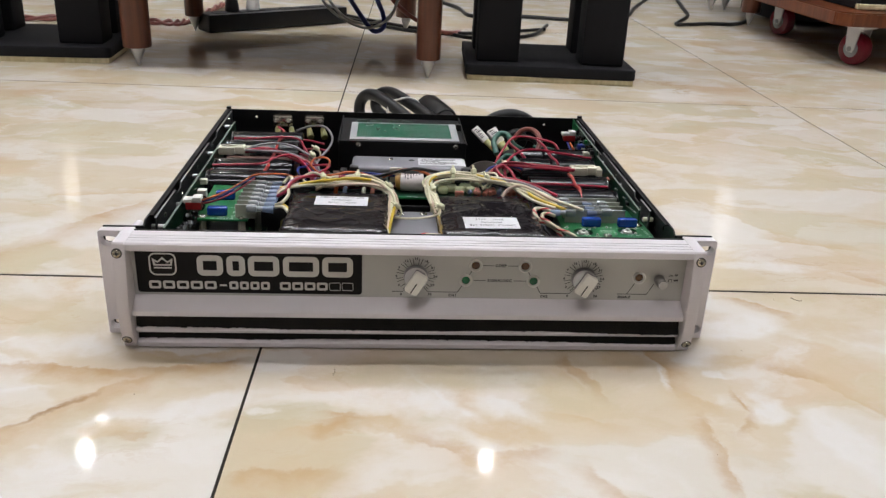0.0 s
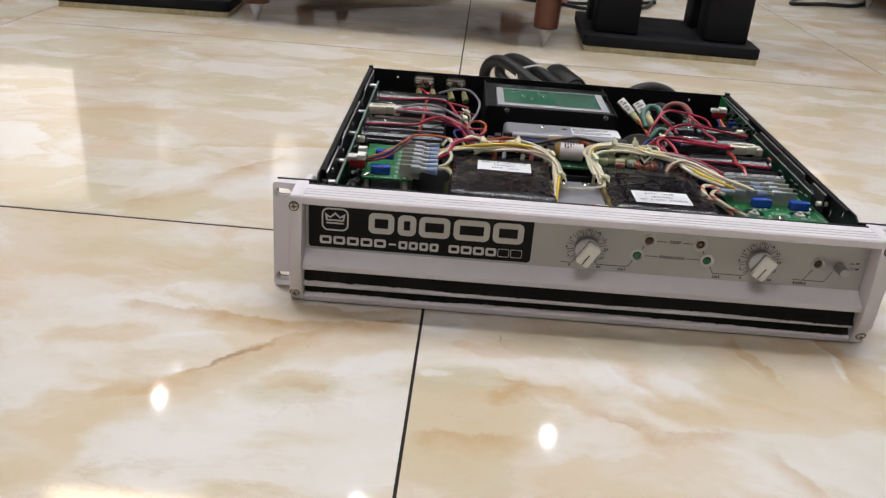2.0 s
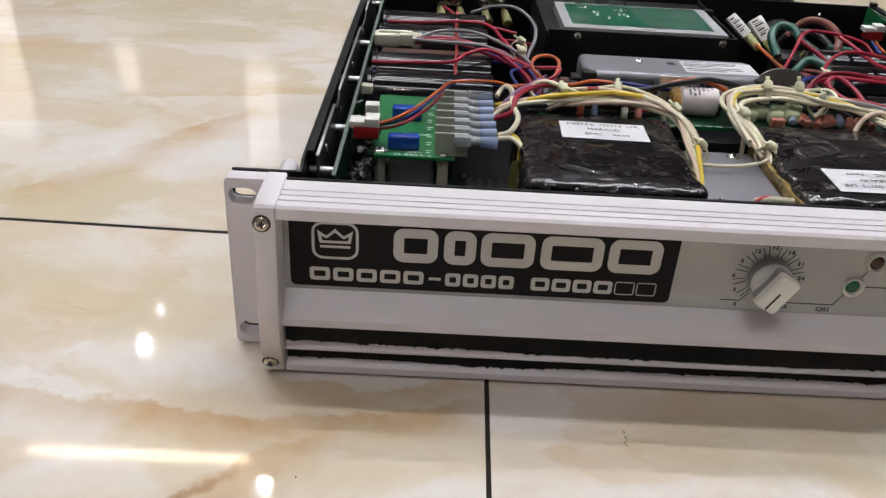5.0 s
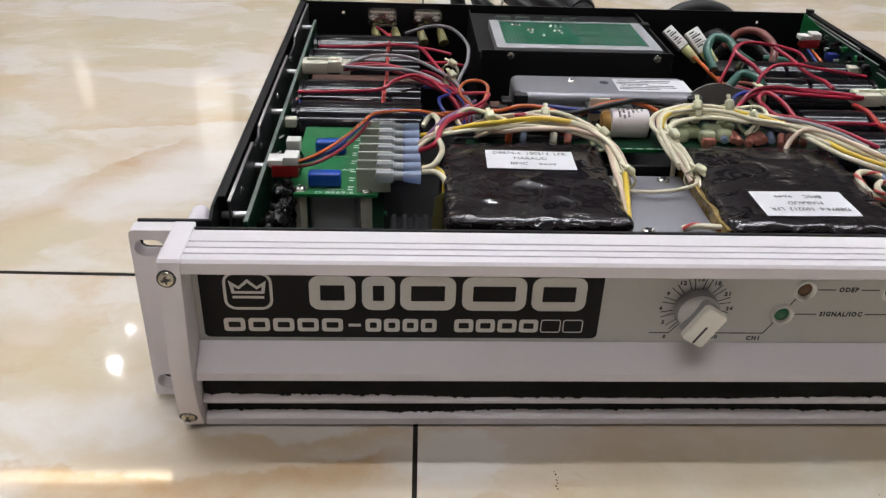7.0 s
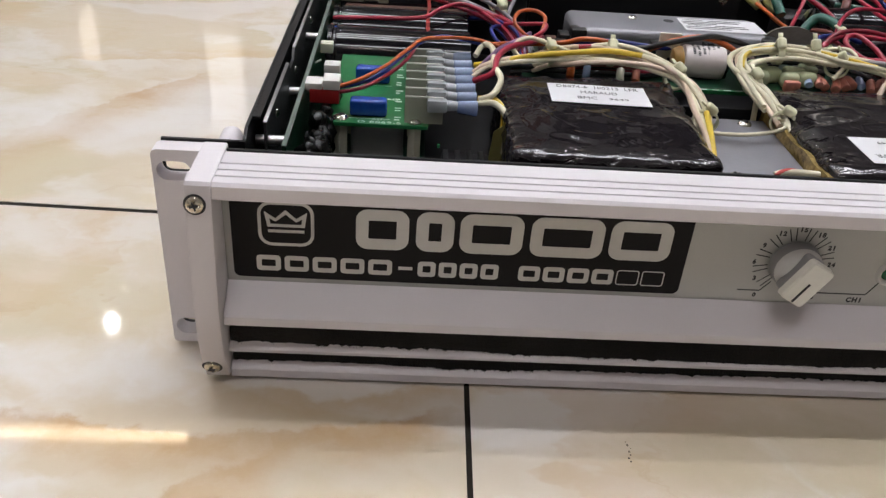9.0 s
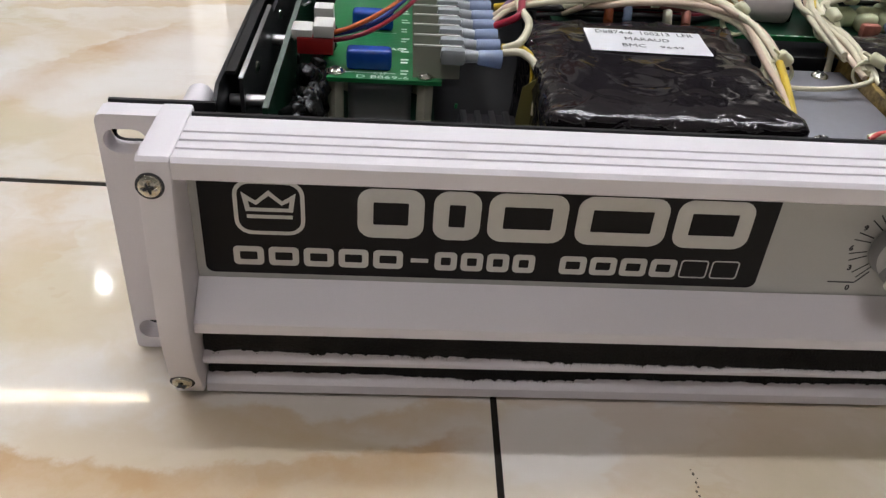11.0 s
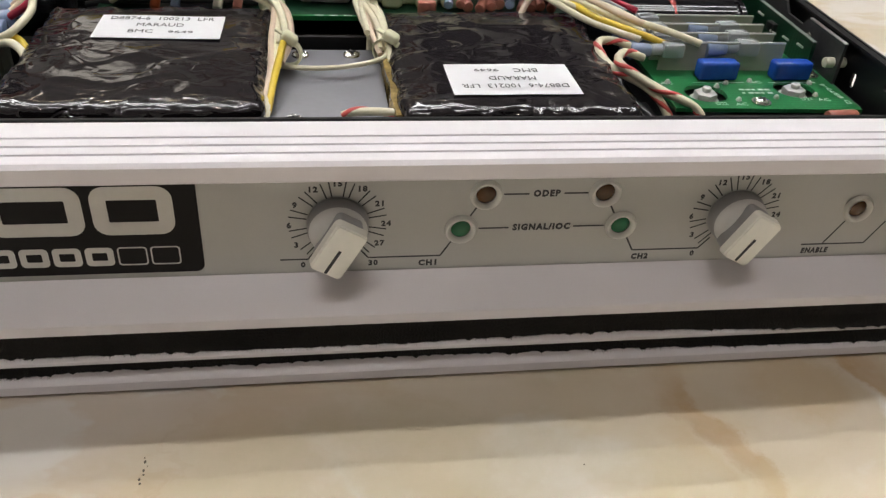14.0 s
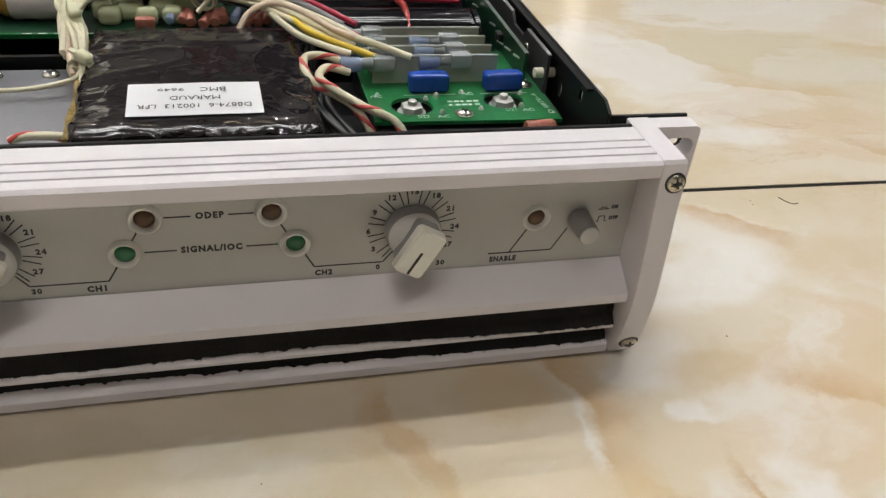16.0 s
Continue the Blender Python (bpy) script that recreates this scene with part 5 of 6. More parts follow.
def middle():
    p = part("centre_bracket", box(-0.0208, 0.0206, 0.0415, 0.1140, 0.0755, 0.0770, 0.0004), "zinc", amp, "bare grey steel bracket")
    part("bracket_front", box(-0.0208, 0.0206, 0.0405, 0.0420, 0.010, 0.0768), "zinc", p)
    for x, y in ((-0.0102, 0.1080), (0.0098, 0.1088), (-0.0122, 0.0530)):
        crosshead(p, (x, y, 0.0770), (0, 0, 1), 0.0034)
    # a black sheet stands for the dark recess behind the bracket
    part("recess_dark_sheet", box(-0.0205, 0.0228, 0.1195, 0.1215, 0.01, 0.0800), "black", amp, smooth=0)
    # top darkened for the shade of the wires; the front edge keeps the lit green
    board2 = part("main_board", box(-0.0920, 0.1080, 0.1390, 0.2040, 0.0800, 0.0816), "pcbshade", amp, "long green main circuit board", smooth=0)
    part("board_edge", box(-0.0921, 0.1081, 0.1380, 0.1396, 0.0798, 0.0818), "pcb", board2, "bright green board edge", smooth=0)
    for k in range(5):
        silk(-0.004 + 0.006 * k, -0.0005 + 0.006 * k, 0.1383, 0.1392, 0.0818, board2)
    # film capacitor in a white sleeve
    c = part("sleeved_capacitor", rod((-0.0100, 0.1580, 0.0893), (0.0112, 0.1570, 0.0893), 0.0082, seg=30, bevel=0.0012), "capwhite", amp, "white sleeved capacitor with amber end")
    part("glued_end", rod((-0.0148, 0.1582, 0.0888), (-0.0098, 0.1580, 0.0893), 0.0062, 0.0078, 24, 0.0014), "gold", c)
    for k in range(6):
        xx = -0.0066 + 0.0026 * k
        b = bmesh.new()
        for i in range(14 - k % 3):
            a0, a1 = radians(40 + 6 * i), radians(40 + 6 * i + 4.4)
            if (i * 7 + k * 3) % 6 == 0:
                continue
            r = 0.00826
            vs = [b.verts.new((xx + dx, 0.1576 - r * math.cos(a), 0.0893 + r * math.sin(a))) for dx, a in ((0, a0), (0.0013, a0), (0.0013, a1), (0, a1))]
            b.faces.new(vs)
        part("printed_bar", b, "ink", c, smooth=0)
    rng = random.Random(21)
    for x, y, sx in ((0.0290, 0.150, 0.0048), (0.0370, 0.156, 0.0055), (0.0440, 0.149, 0.0046), (0.0500, 0.158, 0.0060), (0.0545, 0.151, 0.0042), (0.0255, 0.1565, 0.0040), (0.0330, 0.165, 0.0055), (0.0590, 0.163, 0.0050)):
        part("potted_coil", dome_block(x, y, 0.0816, sx, 0.0075), "pale", amp, "pale green potted coil", smooth=60)
    part("ceramic_block", box(0.0395, 0.0475, 0.1410, 0.1450, 0.0816, 0.0870, 0.0010, 2), "brown", amp, "red-brown ceramic resistor block")
    for k in range(11):
        x = 0.0535 + 0.0045 * k + rng.uniform(-0.0006, 0.0006)
        lift = rng.uniform(-0.0012, 0.0014)
        part("power_resistor", rod((x, 0.1435 + rng.uniform(0, 0.002), 0.0840 + lift), (x + rng.uniform(-0.001, 0.0045), 0.1530, 0.0856 + lift * 0.5), rng.uniform(0.0019, 0.0026), 0.0022, seg=12, bevel=0.0006), "bluesleeve" if k in (0, 6) else "brown", amp, "red-brown resistor")
    # dark filler parts, crowded here so that the board looks shaded by the wires
    for k in range(64):
        x = -0.088 + 0.0030 * k + rng.uniform(-0.002, 0.002); y = rng.uniform(0.158, 0.199); hh = rng.uniform(0.003, 0.0062)
        part("board_component", box(x - 0.003, x + 0.003, y - 0.005, y + 0.005, 0.0816, 0.0816 + hh, 0.0006), rng.choice(["blackplastic", "blackplastic", "capblack", "fibre"]), amp, "small dark filler part standing for shade on the board")
    part("tall_clip", box(-0.0200, -0.0085, 0.1690, 0.1705, 0.083, 0.0995, 0.0004), "nylon", amp, "pale plastic clip")


def supply():
    b = box(-0.0575, 0.0565, 0.2065, 0.2445, 0.0560, 0.0880, 0.0042, 4)
    p = part("supply_module", b, "zinc", amp, "grey metal shielded module")
    for x0, x1 in ((-0.0590, -0.0500), (0.0500, 0.0598)):
        part("black_corner", box(x0, x1, 0.2045, 0.2140, 0.058, 0.0878, 0.0012), "blackplastic", p, "black plastic corner")
    m = pose(0.0320, 0.2250, 0.0882)
    lab = part("paper_label", box(0.0085, 0.0555, 0.2150, 0.2370, 0.0880, 0.0882), "paper", p, "white warning label")
    words("label_lettering", "CAUTION:", 0.0034, pose(0.0112, 0.2340, 0.0883), "ink", lab, "LEFT", width=0.012)
    words("label_lettering", "ATTENTION:", 0.0034, pose(0.0118, 0.2247, 0.0883), "ink", lab, "LEFT", width=0.014)
    for y, x0, x1 in ((0.2340, 0.026, 0.046), (0.2310, 0.010, 0.044), (0.2280, 0.010, 0.030), (0.2247, 0.028, 0.046), (0.2217, 0.010, 0.047), (0.2188, 0.010, 0.036)):
        part("printed_bar", box(x0, x1, y - 0.0006, y + 0.0006, 0.0882, 0.08826), "ink", lab, smooth=0)
    # the hole is only a dark disc on the closed top, for its shade
    part("hole_shade", rod((0.0020, 0.2305, 0.0878), (0.0020, 0.2305, 0.08808), 0.0030, seg=20), "ink", p)
    crosshead(p, (-0.0190, 0.2325, 0.0880), (0, 0, 1), 0.0026)


def rear_module():
    tray = part("input_tray", box(-0.0735, 0.0610, 0.2806, 0.2820, 0.030, 0.0924, 0.0003), "black", amp, "black steel module tray", smooth=0)
    part("tray_bed", box(-0.0735, 0.0610, 0.2822, 0.3960, 0.0862, 0.0874), "black", tray, smooth=0)
    part("tray_side", box(-0.0750, -0.0737, 0.2822, 0.3960, 0.03, 0.0905), "black", tray, smooth=0)
    part("tray_side", box(0.0612, 0.0625, 0.2822, 0.3960, 0.03, 0.0905), "black", tray, smooth=0)
    for x in (-0.0530, 0.0500):
        crosshead(tray, (x, 0.2806, 0.0884), (0, -1, 0), 0.0030)
    for x in (0.0580,):
        part("tray_clip", box(x - 0.003, x + 0.003, 0.348, 0.355, 0.0874, 0.0945, 0.0008), "blackplastic", tray)
    ringb = sheet([(-0.0625, 0.2835), (0.0540, 0.2835), (0.0540, 0.3530), (-0.0625, 0.3530)], [[(-0.0555, 0.2925), (0.0465, 0.2925), (0.0465, 0.3515), (-0.0555, 0.3515)]], 0.0876, 0.0938, "z")
    mod = part("silver_frame", ringb, "frame", amp, "pale silver module frame", smooth=0)
    pcb = part("module_board", box(-0.0560, 0.0470, 0.2920, 0.3518, 0.0915, 0.0930), "pcbmod", mod, "blue-green module circuit board", smooth=0)
    for x, y in ((-0.0455, 0.3440), (-0.0425, 0.3440), (-0.0395, 0.3440), (-0.0165, 0.3425), (-0.0125, 0.3425), (-0.0085, 0.3425), (-0.0345, 0.3310), (-0.0315, 0.3312), (-0.0150, 0.3300), (-0.0118, 0.3302), (-0.0330, 0.3240), (-0.0105, 0.3250), (-0.0250, 0.3180)):
        part("solder_joint", rod((x, y, 0.0930), (x, y, 0.0939), 0.0014, 0.0005, 8), "screw", pcb)
    def hatch(x0, x1, y0, y1, n, along_x=True):
        for k in range(n):
            f = (k + 0.18) / n; g = (k + 0.82) / n
            q = box(x0, x1, y0 + (y1 - y0) * f, y0 + (y1 - y0) * g, 0.0930, 0.09306) if along_x else box(x0 + (x1 - x0) * f, x0 + (x1 - x0) * g, y0, y1, 0.0930, 0.09306)
            part("copper_track", q, "trackpale", pcb, smooth=0)
    hatch(-0.0535, -0.0400, 0.2945, 0.3250, 5, False)
    hatch(-0.0040, 0.0060, 0.3210, 0.3490, 6, False)
    hatch(0.0230, 0.0330, 0.3230, 0.3490, 6, False)
    hatch(0.0000, 0.0180, 0.3000, 0.3160, 4)
    hatch(0.0220, 0.0400, 0.3000, 0.3160, 4)
    hatch(0.0090, 0.0200, 0.3220, 0.3300, 3)
    hatch(0.0360, 0.0450, 0.3220, 0.3480, 4, False)
    for row in range(7):
        y = 0.2960 + 0.0076 * row
        for x0, x1 in ((-0.0020 + 0.0012 * (row % 3), 0.0205), (0.0225, 0.0440 - 0.0014 * (row % 2))):
            for k in range(2):
                part("copper_track", box(x0, x1, y + 0.0026 * k, y + 0.0012 + 0.0026 * k, 0.09306, 0.09310), "trackpale", pcb, smooth=0)
    for x in (-0.0570, -0.0420, -0.0200, -0.0060):
        part("edge_tab", box(x, x + 0.0115, 0.3545, 0.3555, 0.0874, 0.0962, 0.0002), "edge", mod, "pale green board tab", smooth=0)


def rear_posts():
    for cx in (-0.1445, -0.1080):
        p = part("output_link", box(cx - 0.0115, cx + 0.0115, 0.3900, 0.3925, 0.0765, 0.0905, 0.003, 3), "screw", amp, "shiny bolted output link plate")
        for dx in (-0.0072, 0.0072):
            part("bolt", rod((cx + dx, 0.3900, 0.0830), (cx + dx, 0.3850, 0.0830), 0.0046, seg=6, bevel=0.0005), "screw", p)
            part("bolt_end", rod((cx + dx, 0.3850, 0.0830), (cx + dx, 0.3815, 0.0830), 0.0022, seg=12, bevel=0.0004), "screw", p)
        for dx in (-0.006, 0.010):
            t = part("insulated_terminal", rod((cx + dx, 0.384, 0.076), (cx + dx + 0.003, 0.3720, 0.0690), 0.0028, 0.0042, 14, 0.0006), "yelsleeve", amp, "translucent yellow terminal")
            part("tongue", box(cx + dx - 0.002, cx + dx + 0.002, 0.382, 0.390, 0.0755, 0.0765), "steel", t)
    # connectors on the rear of the opposite side
    connector((0.1840, 0.3400, 0.0890))
    # one board in two greens: darkened as shade, bright at its lit end
    ub = part("upright_board", box(0.1975, 0.1989, 0.262, 0.3660, 0.03, 0.0930), "pcbshade", amp, "upright corner board, its green darkened as shade", smooth=0)
    part("board_edge", box(0.1974, 0.1990, 0.262, 0.3660, 0.0930, 0.0935), "edge", ub, "pale cut board edge", smooth=0)
    part("board_end", prism([(0.3530, 0.0780), (0.3850, 0.0780), (0.3850, 0.0965), (0.3530, 0.0935)], 0.1968, 0.1974), "pcb", ub, "board end in the lit green", smooth=0)
    crowd = random.Random(64)
    for k in range(60):
        y = 0.268 + 0.085 * (k / 59) + crowd.uniform(-0.003, 0.003); z = crowd.uniform(0.074, 0.0925); e = crowd.uniform(0.0009, 0.0022)
        kind = crowd.choice(["blackplastic", "capblack", "blackplastic", "edge", "pcb", "capblack", "silk"])
        d = crowd.uniform(0.002, 0.005); e *= 0.5 if kind == "silk" else 1.0
        part("board_component", box(0.1975 - d, 0.1975, y - e, y + e, z - e, z + e, 0.0005), kind, ub)
    part("board_component", box(0.1890, 0.1975, 0.3140, 0.3205, 0.0790, 0.0845, 0.0008), "wblue", ub, "blue box component")
    part("board_component", box(0.1880, 0.1975, 0.2780, 0.2860, 0.0800, 0.0860, 0.0006), "nylon", ub, "ivory pin header")
    for (bx, by, bz), (tx, ty, tz), w in (((0.0899, 0.345, 0.0792), (0.0770, 0.355, 0.0906), 0.0046), ((0.1068, 0.345, 0.0770), (0.0963, 0.355, 0.0897), 0.0060)):
        foot = Vector((bx, by, bz)); up = Vector((tx, ty, tz)) - foot; ln = up.length; up.normalize()
        face = Vector((0, -0.75, 0.66)); face = (face - up * face.dot(up)).normalized(); wide = up.cross(face)
        m = Matrix((wide, face, up)).transposed().to_4x4(); m.translation = foot
        b = box(-w, w, -0.0046, 0.0, 0, ln, 0.0010, 2); b.transform(m)
        f = part("wire_flag", b, "white", amp, "white printed wire flag")
        for k in range(7):
            q = box(-w * 0.7, w * (0.1 + 0.5 * ((k * 5) % 3) / 2), 0.00005, 0.00015, ln * 0.22 + 0.0020 * k, ln * 0.22 + 0.0020 * k + (0.0006 if k % 2 else 0.0012)); q.transform(m)
            part("printed_bar", q, "ink", f, smooth=0)
        end = foot - up * 0.0150
        part("insulated_terminal", rod(tuple(foot - up * 0.0005 - face * 0.002), tuple(end - face * 0.002), w * 0.85, w * 0.62, 16, 0.0010), "limesleeve", f, "translucent yellow terminal")
    part("bridge_block", box(0.110, 0.150, 0.318, 0.345, 0.035, 0.070, 0.004), "blackplastic", amp, "black block")
    part("grommet", rod((0.132, 0.396, 0.066), (0.132, 0.3885, 0.066), 0.0150, 0.0115, 28, 0.002), "rubber", amp, "black cable grommet")
    arc = [(0.0765 + 0.0190 * math.cos(radians(a)), 0.0755 + 0.0140 * math.sin(radians(a))) for a in range(0, 181, 12)]
    part("fish_paper", prism([(0.094, 0.055)] + arc + [(0.059, 0.055)], 0.2290, 0.2300, axis="y"), "flap", amp, "grey-brown insulating paper flap", smooth=0)


for s in (-1, 1):
    side_assembly(s)
left_board()
right_board()
windings()
middle()
supply()
rear_module()
rear_posts()
for y in (0.1920, 0.2290, 0.2930, 0.3300):
    filter_capacitor(y, -1)
for y in (0.1560, 0.1920, 0.2530, 0.2890):
    filter_capacitor(y, 1)
part("capacitor_cradle", box(-0.1900, -0.1150, 0.2500, 0.2850, 0.05, 0.0740, 0.002), "fibre", amp, "dark brown fibre strip")
part("cable_tie_strap", tube(mm((-139, 176, 62), (-139, 184, 80), (-139, 196, 85), (-139, 215, 83), (-138, 234, 85.2), (-138, 262, 83), (-138, 300, 85.2), (-137, 320, 83), (-137, 338, 85.2), (-137, 356, 76)), 0.0016, 6, 4, flat=0.5), "strap", amp, "red strap over the capacitors")
for cx, cy, s in ((-0.1790, 0.2600, -1), (0.1760, 0.2180, 1)):
    c = part("wire_connector", box(cx - 0.0150, cx + 0.0020, cy - 0.0062, cy + 0.0062, 0.0815, 0.0895, 0.0012, 2), "nylon", amp, "ivory nylon wire connector")
    part("plug_half", box(cx + 0.0018, cx + 0.0112, cy - 0.0055, cy + 0.0058, 0.0822, 0.0902, 0.0010, 2), "nylon", c)
    part("rib", box(cx - 0.0120, cx + 0.0090, cy - 0.0010, cy + 0.0010, 0.0893, 0.0912, 0.0005), "nylon", c)
    for k in range(3):
        part("latch", box(cx + 0.0105, cx + 0.0165, cy - 0.0065 + 0.0048 * k, cy - 0.0030 + 0.0048 * k, 0.0815, 0.0885, 0.0005), "nylon", c)


# ---- wiring ----
def wire(color, pts, r=1.15, parent=None):
    part("wire", tube(mm(*pts), r / 1000), color, parent or amp, smooth=60)


def stripe(pts, r, turn_every):
    """The red spiral marking of an ivory lead, a thin band laid round it; millimetres."""
    line = [Vector(p) for p in curve_points(pts, 14)]
    way, ring = 0.0, []
    for i, c in enumerate(line):
        d = (line[min(i + 1, len(line) - 1)] - line[max(i - 1, 0)]).normalized()
        if i:
            way += (c - line[i - 1]).length
        side = d.cross(Vector((0.2, 0.3, 1.0))).normalized(); up = side.cross(d)
        a = 2 * math.pi * way / turn_every
        ring.append(tuple(c + (side * math.cos(a) + up * math.sin(a)) * (r - 0.62)))
    part("spiral_stripe", tube(mm(*ring), 0.00095, 8, 2), "wpink", amp, smooth=60)


def bundle(colors, pts, spread, r=1.05, seed=1):
    """Wires of those colours along one route, each a little off it."""
    g = random.Random(seed)
    for c in colors:
        ox, oy, oz = g.uniform(-1, 1) * spread, g.uniform(-1, 1) * spread, g.uniform(-0.6, 1) * spread * 0.7
        wire(c, [(x + ox + g.uniform(-1, 1) * spread * 0.5, y + oy + g.uniform(-1, 1) * spread * 0.5, z + oz) for x, y, z in pts], r)


def tie(at, size=5.0, turn=0):
    """A nylon band round a bundle, its rounded head on top and the cut tail."""
    x, y, z = at
    m = pose(x / 1000, y / 1000, z / 1000 - 0.0042, 0, 0, turn)
    ring = bmesh.new()
    n = 18
    loops = [[ring.verts.new((w, r * math.cos(2 * math.pi * k / n), r * 0.9 * math.sin(2 * math.pi * k / n))) for k in range(n)] for w, r in ((-0.0016, size / 1000), (0.0016, size / 1000), (0.0016, size / 1000 + 0.0009), (-0.0016, size / 1000 + 0.0009))]
    for a, c in zip(loops, loops[1:] + loops[:1]):
        for k in range(n):
            ring.faces.new((a[k], a[(k + 1) % n], c[(k + 1) % n], c[k]))
    ring.transform(m)
    h = part("cable_tie", ring, "tienylon", amp, "pale nylon cable tie")
    head = box(-0.0025, 0.0025, -0.0032, 0.0030, -0.0018, 0.0023, 0.0016, 4)
    box(-0.0012, 0.0012, 0.0018, 0.0060, -0.0005, 0.0005, 0.0003, bm=head)
    head.transform(m @ pose(0, -0.0012, size / 1000 * 0.9 + 0.0012, 20 + (x * 7) % 40, 0, 0))
    part("tie_head", head, "tienylon", h)


# ivory and yellow leads of the first transformer
wire("wyellow", [(-117, 138, 88), (-109, 134, 91), (-91, 138, 94), (-69, 141, 96), (-52, 143, 97), (-36, 139, 97)], 1.4)
wire("wwhite", [(-36, 139, 97), (-26, 131, 95.5), (-18.5, 118, 93), (-15.5, 104, 90), (-16, 92, 88.5)], 1.4)
wire("wyellow", [(-16, 92, 88.5), (-17, 84, 87), (-19, 70, 84), (-21, 55, 79)], 1.4)
wire("wpeach", [(-92, 160, 84), (-84, 152, 91), (-72, 148, 96), (-58, 146, 97.5), (-44, 143, 97), (-31, 136, 96), (-22, 124, 94)], 1.2)
for a, c in (((-66, 147, 97), (-60, 146.4, 97.6)), ((-38, 140, 97), (-33, 137.5, 96.4))):
    wire("wred", [a, tuple((p + q) / 2 for p, q in zip(a, c)), c], 1.25)
bundle(["wwhite", "wpeach", "wwhite"], [(-116, 128, 87), (-110, 129, 91), (-98, 135, 92), (-81, 141, 92), (-59, 144, 93), (-41, 142, 93), (-26, 135, 92), (-18, 122, 91), (-17, 97, 87), (-19, 72, 83), (-21, 50, 78)], 2.9, 1.25, 4)
bundle(["wwhite", "wpeach"], [(-93, 158, 78), (-88, 150, 83), (-82, 144, 88), (-75, 141, 90), (-63, 141, 92), (-45, 139, 93), (-30, 132, 93), (-19, 122, 91), (-17, 103, 87), (-19, 84, 84)], 2.8, 1.25, 8)
wire("wwhite", [(-65, 157, 90), (-60, 153, 95), (-47, 153, 97), (-34, 148, 96), (-21, 130, 94), (-17, 111, 90)], 1.3)
wire("wwhite", [(-95, 142, 91), (-98, 148, 95), (-90, 153, 98), (-78, 146, 97), (-68, 144, 94)], 1.2)
wire("worange", [(-112, 173, 86), (-96, 167, 90), (-72, 169, 91), (-59, 172, 93), (-46, 169, 93), (-33, 165, 90)], 1.4)
wire("worange", [(-27, 163, 92), (-14, 165, 97), (2, 167, 99), (15, 163, 96), (24, 161, 90)], 1.5)
wire("wblack", [(-80, 165, 88), (-56, 160, 92), (-31, 160, 94), (-20, 157, 98), (-4, 159, 101), (8, 163, 101), (36, 175, 92)], 1.5)
wire("wblue", [(-70, 174, 89), (-44, 174, 92), (-24, 169, 92), (0, 173, 90)], 1.4)
wire("wred", [(-118, 122, 86), (-110, 118, 92), (-107, 131, 95), (-100, 144, 96), (-86, 163, 93), (-78, 186, 88)], 1.5)
wire("wwhite", [(-117, 99, 86), (-111, 99, 89), (-107, 110, 92), (-109, 126, 93), (-108, 149, 93), (-112, 157, 92), (-116, 151, 88)], 1.5)
wire("wwhite", [(-117, 98, 85), (-110, 95, 86), (-105, 88, 82), (-106, 78, 70)], 1.5)
wire("wyellow", [(-117, 103, 85), (-110, 100, 86), (-106, 94, 82), (-107, 84, 70)], 1.4)
wire("wviolet", [(-117, 133, 86), (-110, 136, 93), (-104, 145, 95), (-92, 169, 92), (-84, 192, 88)], 1.2)
for at, a in (((-80, 146, 96), 10), ((-49, 149, 97), -5), ((-21, 129, 94), 50), ((-15, 94, 88), 80)):
    tie(at, turn=a)

# dark leads added as shade below the ivory ones, and small parts half hidden there
bundle(["wblack", "wmaroon", "wblack", "wblack", "wbrown"], [(-96, 158, 82), (-80, 151, 85), (-60, 151, 86), (-42, 152, 86), (-28, 154, 85), (-18, 160, 84)], 5.0, 1.4, 61)
for x, mat in ((-69, "worange"), (-61, "bluesleeve"), (-44, "nylon"), (-36, "brown")):
    part("board_resistor", rod((x / 1000, 0.1425, 0.0825), (x / 1000 + 0.001, 0.1480, 0.0872), 0.0020, seg=12, bevel=0.0005), mat, amp)
bundle(["wblack", "wgrey", "wblack"], [(24, 172, 85), (50, 170, 88), (74, 164, 89), (96, 158, 86)], 4.0, 1.3, 67)

# leads from the red header
wire("wblue", [(-184, 103, 86), (-171, 106, 88), (-160, 119, 90), (-149, 142, 92), (-141, 153, 94), (-130, 157, 95), (-112, 157, 92)], 0.95)
wire("worange", [(-183, 101, 87), (-172, 104, 90), (-160, 121, 91), (-149, 142, 93), (-141, 152, 95), (-119, 156, 95), (-104, 159, 91)], 0.95)
wire("wmaroon", [(-184, 102, 84), (-169, 104, 87), (-157, 122, 88), (-149, 141, 89), (-145, 169, 86)], 0.95)

# red and grey leads over the capacitors beside the low x wall
wire("wred", [(-188, 314, 82), (-160, 303, 86), (-135, 299, 89), (-116, 286, 91), (-106, 256, 89), (-96, 228, 86), (-88, 201, 84)], 1.25)
wire("wgrey", [(-166, 258, 87), (-148, 266, 91), (-125, 262, 92), (-106, 243, 90), (-94, 223, 88), (-86, 189, 86), (-84, 173, 84)], 1.2)
wire("wgrey", [(-166, 252, 88), (-147, 240, 91), (-121, 233, 92), (-100, 211, 90), (-88, 183, 88), (-86, 167, 85)], 1.2)
wire("wred", [(-192, 213, 84), (-167, 210, 86), (-142, 206, 89), (-132, 215, 92), (-118, 225, 92), (-97, 205, 89), (-91, 188, 86)], 1.25)
